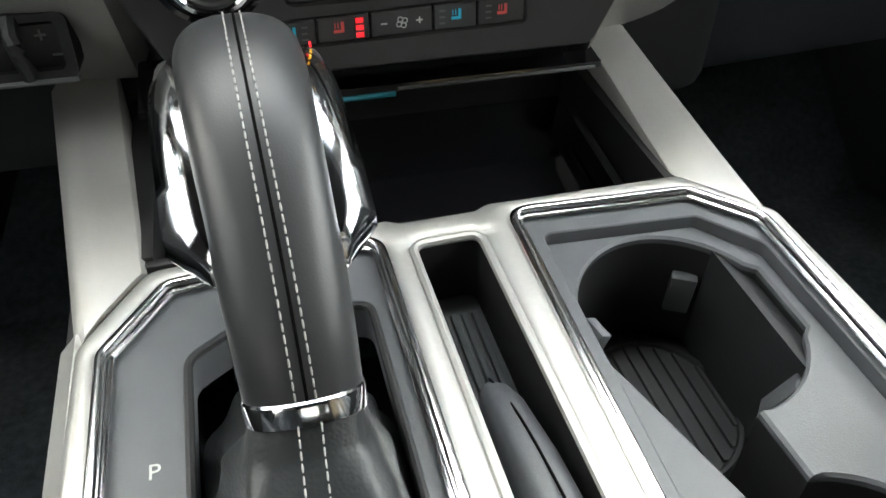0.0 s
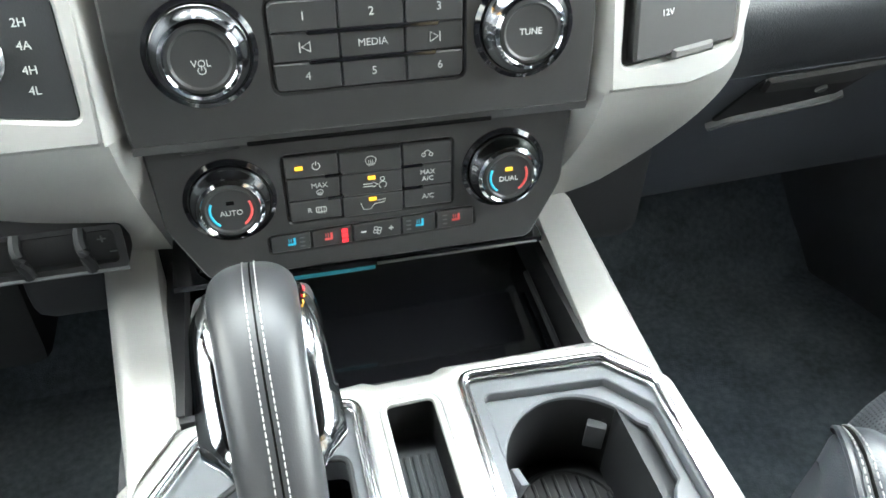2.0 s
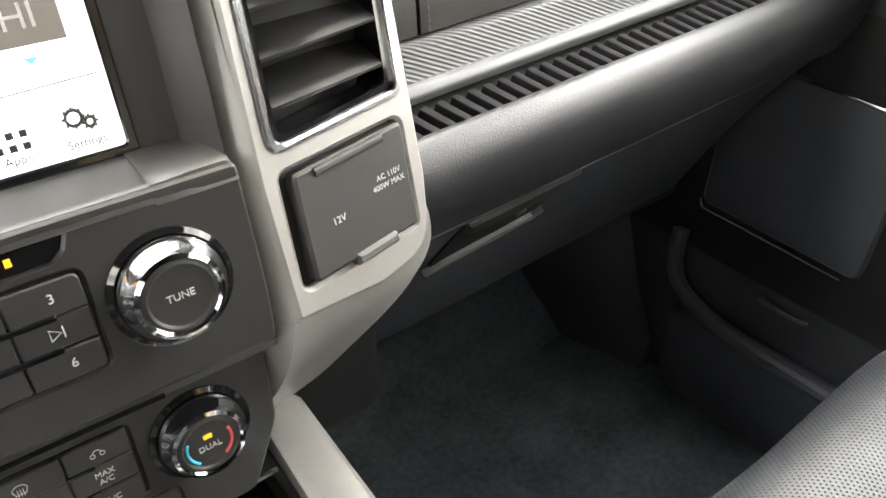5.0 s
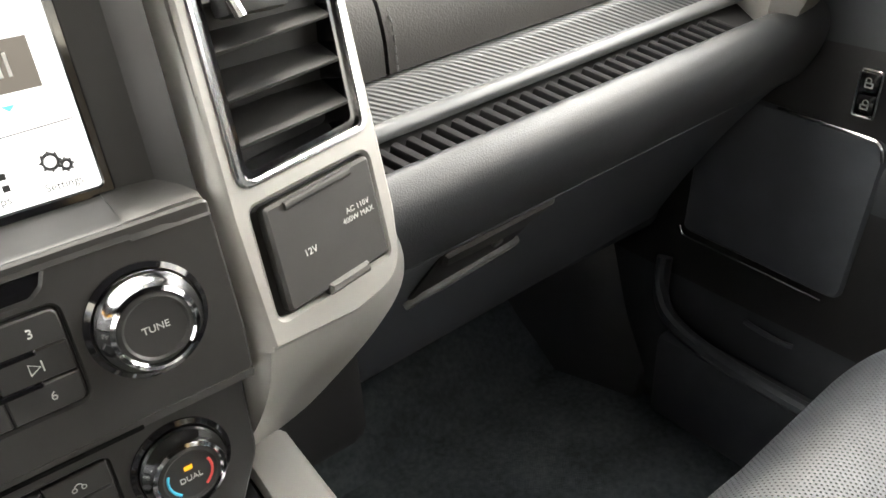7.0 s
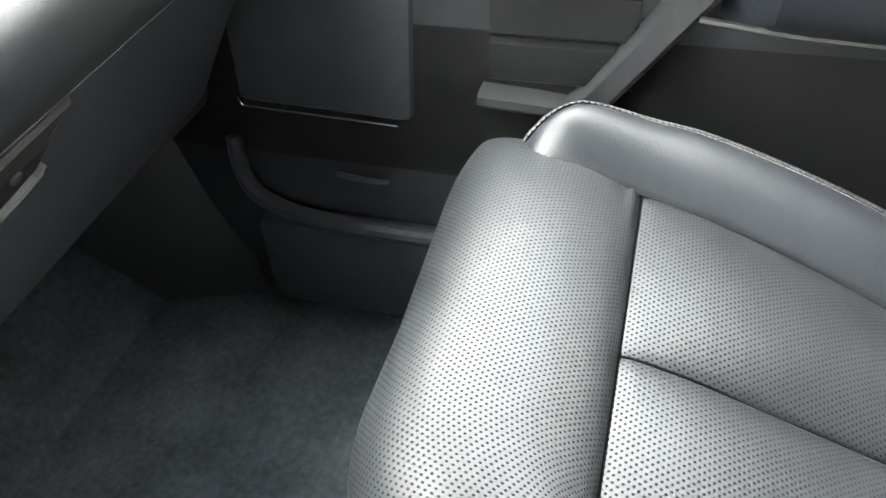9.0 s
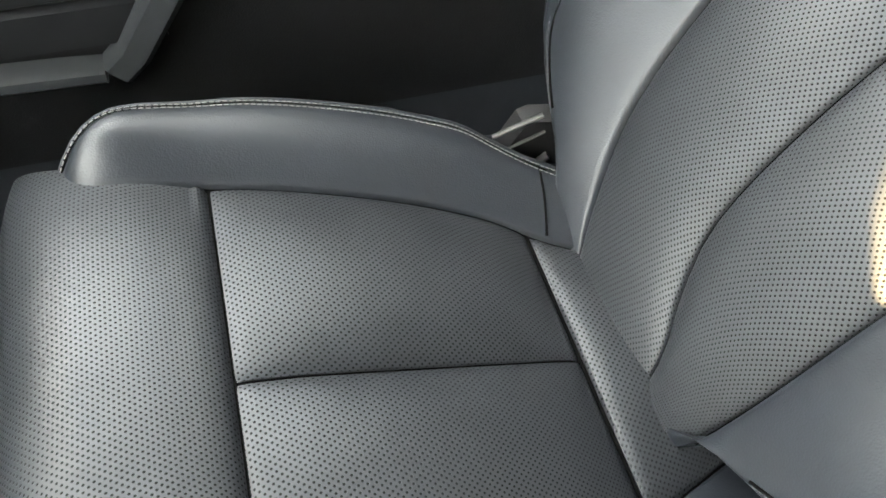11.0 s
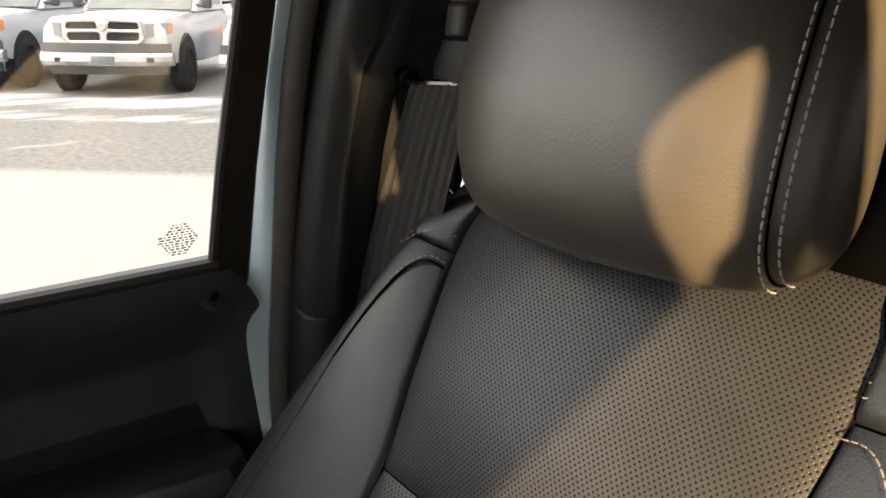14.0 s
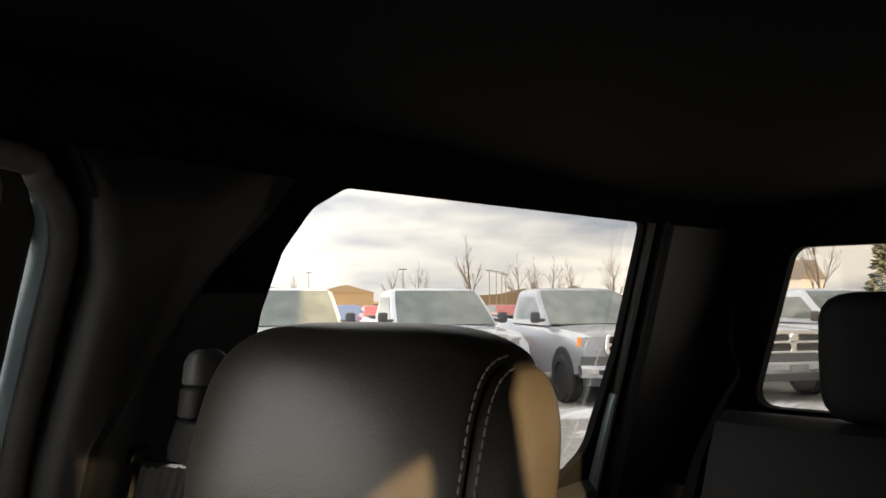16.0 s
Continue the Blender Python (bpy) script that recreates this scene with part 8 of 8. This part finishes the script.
        # black disc on the solid body stands in for the wheel opening's shade
        for x in (1.83, -1.75):
            bm = bmesh.new()
            lathe(bm, [(0.0, -0.05), (0.46, -0.05), (0.475, 0.0), (0.46, 0.012), (0.0, 0.012)], Matrix.Translation((x, s * 1.005, 0.45)) @ Matrix.Rotation(radians(-90 * s), 4, "X"), 28, cap=False)
            metre("arch_shade_disc", bm, TYRE, t)
    # grille with a bright crossbar frame
    MG = Matrix(((0, 0, 1, 2.650), (1.17, 0, 0, 0), (0, 1.16, 0, -0.150), (0, 0, 0, 1)))
    go = rpoly([(-0.44, 0.80), (0.44, 0.80), (0.53, 0.89), (0.50, 1.12), (0.0, 1.145), (-0.50, 1.12), (-0.53, 0.89)], [0.06, 0.06, 0.06, 0.07, 0.2, 0.07, 0.06], 5)
    hs = [rpoly([(-0.44, 0.85), (-0.04, 0.85), (-0.05, 0.955), (-0.47, 0.955)], 0.035), rpoly([(0.44, 0.85), (0.47, 0.955), (0.05, 0.955), (0.04, 0.85)], 0.035), rpoly([(-0.47, 0.995), (-0.06, 0.995), (-0.09, 1.09), (-0.45, 1.08)], 0.035), rpoly([(0.47, 0.995), (0.45, 1.08), (0.09, 1.09), (0.06, 0.995)], 0.035)]
    bm = bmesh.new()
    plate(bm, go, hs, -0.05, 0.03, MG, bevel=0.01)
    gr = metre("grille", bm, CHROME, t, "bright cross-barred grille")
    bm = bmesh.new()
    plate(bm, go, (), -0.06, -0.02, MG)
    metre("grille_mesh", bm, TYRE, gr)
    bm = bmesh.new()
    lathe(bm, [(0.0, 0.06), (0.06, 0.055), (0.075, 0.03)], MG @ T(0, 1.04), 20)
    metre("badge", bm, CHROME, gr)
    bm = bmesh.new()
    rings = [[(2.74 - 0.14 * abs(y) ** 3, y, z) for z in (0.66,)] + [(2.79 - 0.15 * abs(y) ** 3, y, 0.62), (2.80 - 0.15 * abs(y) ** 3, y, 0.54), (2.75 - 0.15 * abs(y) ** 3, y, 0.47), (2.60 - 0.1 * abs(y) ** 3, y, 0.47), (2.60 - 0.1 * abs(y) ** 3, y, 0.66)] for y in (-1.0, -0.8, -0.5, 0, 0.5, 0.8, 1.0)]
    loft(bm, rings)
    bu = metre("front_bumper", bm, BUMPCHROME, t, "chrome front bumper")
    bm = bmesh.new()
    loft(bm, [[(2.72 - 0.14 * abs(y) ** 3, y, 0.80), (2.74 - 0.14 * abs(y) ** 3, y, 0.665), (2.55, y, 0.665), (2.55, y, 0.80)] for y in (-0.98, -0.7, 0, 0.7, 0.98)])
    metre("bumper_top", bm, GREYBUMP, bu)
    bm = bmesh.new()
    loft(bm, [[(2.70 - 0.12 * abs(y) ** 3, y, 0.465), (2.62 - 0.12 * abs(y) ** 3, y, 0.33), (2.45, y, 0.33), (2.45, y, 0.465)] for y in (-0.9, -0.5, 0.5, 0.9)])
    metre("air_dam", bm, GREYBUMP, bu)
    bm = bmesh.new()
    box(bm, (2.80, 0.0, 0.56), (0.02, 0.34, 0.13), 0.005)
    metre("plate_holder", bm, SKYGLASS, bu)
    for s in (1, -1):
        bm = bmesh.new()
        box(bm, (2.735, s * 0.62, 0.56), (0.03, 0.26, 0.07), 0.01)
        metre("fog_recess", bm, TYRE, bu)
    bm = bmesh.new()
    box(bm, (-1.9, 0, 1.355), (1.75, 1.66, 0.02), 0.0)
    metre("bed_cover", bm, TYRE, t)
    return t


face_dir = Vector((-0.81, 0.585, 0)).normalized()
row_dir = Vector((-0.65, -0.76, 0)).normalized()
yaw = math.atan2(face_dir.y, face_dir.x)
tw = pickup(WHITE, "white full-size pickup parked nose out on the lot")
ts = pickup(SILVERP, "silver full-size pickup parked nose out on the lot")
T0 = Vector((13.6, -4.27, GZ)) + face_dir * -1.9
for k in range(-3, 10):
    src = ts if k in (-2, 4, 7) else tw
    jit = random.Random(k + 50)
    m_ = Matrix.Translation(T0 + row_dir * (2.74 * k) + face_dir * jit.uniform(-0.12, 0.12)) @ Matrix.Rotation(yaw + jit.uniform(-0.015, 0.015), 4, "Z")
    if k == -3:
        tw.matrix_world = m_
    elif k == -2:
        ts.matrix_world = m_
    else:
        ob = copy_thing(src, m_)
        tagged(ob, group="row of parked pickups")
for ob in (tw, ts):
    tagged(ob, group="row of parked pickups")


def far_car(m, label):
    c = grp("parked_car", label, "car", "far parked cars")
    bm = bmesh.new()
    rings = []
    for z, x0, x1, w in ((0.3, -2.2, 2.2, 0.88), (0.62, -2.25, 2.25, 0.92), (0.92, -2.1, 2.0, 0.88), (0.98, -1.7, 1.1, 0.82), (1.40, -1.1, 0.35, 0.66), (1.46, -0.9, 0.15, 0.5)):
        rings.append([(x0, -w, z), (x1, -w, z), (x1 + 0.08, 0, z), (x1, w, z), (x0, w, z), (x0 - 0.05, 0, z)])
    loft(bm, rings)
    metre("body", bm, m, c)
    bm = bmesh.new()
    loft(bm, [[(-1.55, -0.80, 1.02), (0.98, -0.80, 1.02), (1.0, 0.80, 1.02), (-1.55, 0.80, 1.02)], [(-1.13, -0.70, 1.36), (0.42, -0.70, 1.36), (0.42, 0.70, 1.36), (-1.13, 0.70, 1.36)]])
    metre("glasshouse", bm, SKYGLASS, c)
    for x in (1.4, -1.35):
        for s in (1, -1):
            bm = bmesh.new()
            lathe(bm, [(0.0, 0.1), (0.2, 0.1), (0.32, 0.08), (0.33, 0.0), (0.32, -0.1), (0.0, -0.1)], Matrix.Translation((x, s * 0.82, 0.33)) @ Matrix.Rotation(radians(90), 4, "X"), 18)
            metre("wheel", bm, TYRE, c)
    return c


paints = [mat("red_car_paint", (0.35, 0.03, 0.03), 0.25, coat=0.5), mat("blue_car_paint", (0.05, 0.09, 0.22), 0.25, coat=0.5), mat("black_car_paint", (0.015, 0.015, 0.017), 0.2, coat=0.5), mat("maroon_car_paint", (0.16, 0.03, 0.035), 0.25, coat=0.5)]
names = ["red", "blue", "black", "maroon"]
protos = [far_car(p, n + " car parked far off on the lot") for p, n in zip(paints, names)]


def by_yaw(deg, dist, z=GZ):
    """A place seen at so many degrees from straight back towards the passenger side."""
    return Vector((0.09 + dist * math.sin(radians(deg)), -0.47 - dist * math.cos(radians(deg)), z))


rc = random.Random(9)
for k in range(22):
    d = 12 + k * 2.2
    m_ = Matrix.Translation(by_yaw(d, rc.uniform(37, 46))) @ Matrix.Rotation(yaw + rc.uniform(-0.1, 0.1) + (math.pi if k % 3 else 0), 4, "Z")
    if k < 4:
        protos[k].matrix_world = m_
    else:
        copy_thing(protos[rc.randrange(4)], m_)


def bare_tree(seed, h, spread, label):
    r = random.Random(seed)
    t = grp("bare_tree", label, "tree", "bare winter trees")
    bm, bt = bmesh.new(), bmesh.new()

    def grow(p, d, ln, rad, lev):
        q = p + d * ln
        bend = Vector((r.uniform(-1, 1), r.uniform(-1, 1), r.uniform(-0.3, 0.3))) * ln * 0.07
        tube(bm if lev < 2 else bt, [p, p.lerp(q, 0.5) + bend, q], [rad, rad * 0.8, rad * 0.55], 6 if lev < 2 else 3)
        if lev >= 6 or ln < 0.16:
            return
        n = r.choice((3, 4)) if lev < 3 else r.choice((2, 3))
        for k in range(n):
            a = r.uniform(0, 2 * math.pi)
            side = Vector((math.cos(a), math.sin(a), 0))
            lead = k == 0 and lev < 4
            dd = (d + side * (r.uniform(0.1, 0.3) if lead else r.uniform(0.5, 1.1)) * spread + Vector((0, 0, 0.10))).normalized()
            grow(p.lerp(q, 1.0 if lead else r.uniform(0.5, 1.0)), dd, ln * (r.uniform(0.70, 0.82) if lead else r.uniform(0.5, 0.72)), rad * (0.62 if lead else 0.45), lev + 1)
    grow(Vector((0, 0, -0.1)), Vector((r.uniform(-0.05, 0.05), r.uniform(-0.05, 0.05), 1)).normalized(), h * 0.33, h * 0.021, 0)
    metre("trunk", bm, BARK, t)
    metre("crown", bt, TWIG, t)
    return t


tp = [bare_tree(s, h, sp, lb) for s, h, sp, lb in ((1, 9.5, 0.55, "tall slim leafless tree at the field's edge"), (2, 8.5, 0.9, "broad leafless tree at the field's edge"), (3, 7.5, 0.75, "small leafless tree at the field's edge"))]
spots = [(51.3, 105, 2, 0.8), (44.0, 120, 2, 0.9), (42.3, 112, 1, 0.85), (38.2, 100, 0, 1.0), (34.6, 108, 1, 0.95), (33.5, 118, 1, 0.95), (32.4, 110, 1, 0.9), (30.8, 106, 2, 0.95), (28.0, 96, 1, 0.95), (25.2, 110, 1, 0.8), (22.0, 100, 2, 1.0), (18.5, 90, 1, 1.0), (14.6, 80, 0, 1.0), (56.0, 110, 1, 0.9), (61.0, 104, 2, 0.9), (67.0, 112, 1, 1.0)]
for k, (a, d, i, s) in enumerate(spots):
    m_ = Matrix.Translation(by_yaw(a, d)) @ Matrix.Rotation(k * 1.3, 4, "Z") @ Matrix.Scale(s, 4)
    ob = tp[i]
    if not ob.get("placed"):
        ob["placed"] = 1
        ob.matrix_world = m_
    else:
        c = copy_thing(ob, m_)
        c.scale = (s, s, s)
for o in tp:
    del o["placed"]
# conifer by the lot
con = grp("conifer", "dark rounded conifer beside the far lot", "tree", at=(0, 0, 0))
bm = bmesh.new()
tube(bm, [(0, 0, 0), (0, 0, 6.5)], [0.16, 0.03], 8)
metre("trunk", bm, BARK, con)
bm = bmesh.new()
rr = random.Random(3)
for k in range(900):
    z = rr.uniform(0.7, 6.8)
    rad = 1.7 * (1 - (z / 7.1)) ** 0.7 * rr.uniform(0.55, 1.05)
    a = rr.uniform(0, 6.283)
    c = Vector((rad * math.cos(a), rad * math.sin(a), z))
    d = Vector((math.cos(a), math.sin(a), rr.uniform(-0.4, 0.5))).normalized()
    tube(bm, [c - d * 0.25, c + d * 0.12, c + d * 0.42], [0.05, 0.10, 0.01], 4)
metre("crown", bm, NEEDLE, con)
con.matrix_world = Matrix.Translation(by_yaw(10.6, 62))
# brown storehouse and a grey gabled house on the skyline, lamp posts
BRICK = mat("brown_building_wall", (0.10, 0.082, 0.068), 0.85, vary=0.15, vscale=1.5)
ROOFM = mat("brown_roof", (0.085, 0.072, 0.062), 0.9, vary=0.15, vscale=2)
GREYW = mat("grey_siding", (0.28, 0.30, 0.35), 0.8, vary=0.1, vscale=2)
for nm, a, d, w, dp_, h, rf, wall, lb in (("storehouse", 47.6, 150, 13, 10, 3.2, 1.4, BRICK, "low brown building beyond the field"), ("house", 16.8, 120, 8, 8, 4.6, 2.6, GREYW, "grey gabled house beyond the lot")):
    hs_ = grp(nm, lb, "building")
    bm = bmesh.new()
    box(bm, (0, 0, h / 2), (w, dp_, h), 0.0)
    wl_ = metre("wall", bm, wall, hs_)
    bm = bmesh.new()
    loft(bm, [[(x, -dp_ / 2 - 0.4, h - 0.05), (x, 0, h + rf), (x, dp_ / 2 + 0.4, h - 0.05), (x, 0, h - 0.1)] for x in (-w / 2 - 0.3, w / 2 + 0.3)])
    metre("roof", bm, ROOFM, hs_)
    for x in (-w * 0.3, 0, w * 0.3):
        for s in (1, -1):
            bm = bmesh.new()
            box(bm, (x, s * dp_ / 2, h * 0.55), (1.0, 0.08, 1.2), 0.01)
            metre("window", bm, SKYGLASS, wl_)
    hs_.matrix_world = Matrix.Translation(by_yaw(a, d)) @ Matrix.Rotation(radians(a) * -1 + 0.2, 4, "Z")
lp = None
for a, d in ((43.2, 88), (36.9, 92), (36.4, 96), (36.0, 101), (35.7, 107), (50.0, 100)):
    if lp is None:
        lp = grp("lamp_post", "slim grey lamp post on the far lot", "lamp post", "far lamp posts")
        bm = bmesh.new()
        tube(bm, [(0, 0, 0), (0, 0, 5.2)], [0.07, 0.045], 8)
        metre("post", bm, GREYBUMP, lp)
        bm = bmesh.new()
        box(bm, (0, 0, 5.22), (0.9, 0.3, 0.12), 0.03)
        metre("lamp_head", bm, GREYBUMP, lp)
        lp.matrix_world = Matrix.Translation(by_yaw(a, d))
    else:
        copy_thing(lp, Matrix.Translation(by_yaw(a, d)))
# unseen blocks added ahead of the cab to shade it from the low sun
bm = bmesh.new()
sd = Vector((SUN_WAY.x, SUN_WAY.y, 0)).normalized()
sn = Vector((-sd.y, sd.x, 0))
edge = sn * -0.1675 - sd * 22
rings = []
for h in (GZ, GZ + 7.6):
    rings.append([Vector((p.x, p.y, h)) for p in (edge, edge + sn * 24, edge + sn * 24 - sd * 10, edge - sd * 10)])
loft(bm, rings)
# second block leaves a slit for the sun that reaches the seat
edge = sn * -0.85 - sd * 22
loft(bm, [[Vector((p.x, p.y, h)) for p in (edge, edge - sd * 10, edge - sn * 30 - sd * 10, edge - sn * 30)] for h in (GZ, GZ + 7.6)])
# near block, added to sharpen the edge of that shade
edge = sn * -0.1675 - sd * 5.5
rings = [[Vector((p.x, p.y, h)) for p in (edge, edge + sn * 7, edge + sn * 7 - sd * 3, edge - sd * 3)] for h in (GZ, GZ + 2.7)]
loft(bm, rings)
tagged(metre("wall_sun_blocker", bm, mat("grey_wall_panels", (0.58, 0.58, 0.58), 0.8, vary=0.08, vscale=1.2), None), "unseen grey blocks added ahead to shade the cab and trucks", "wall", kind="structure")
# low wooded rise on the skyline
bm = bmesh.new()
rr = random.Random(12)
hts = [rr.uniform(2.0, 4.5) for _ in range(200)]
surf(bm, lambda u, v: (190 * math.sin(2 * math.pi * u), -190 * math.cos(2 * math.pi * u), GZ + v * (hts[int(u * 199)] + 1.2 * math.sin(u * 90))), 199, 1)
tagged(metre("backdrop_woods", bm, TWIG, None), "low line of far leafless woods", "woods", kind="structure")
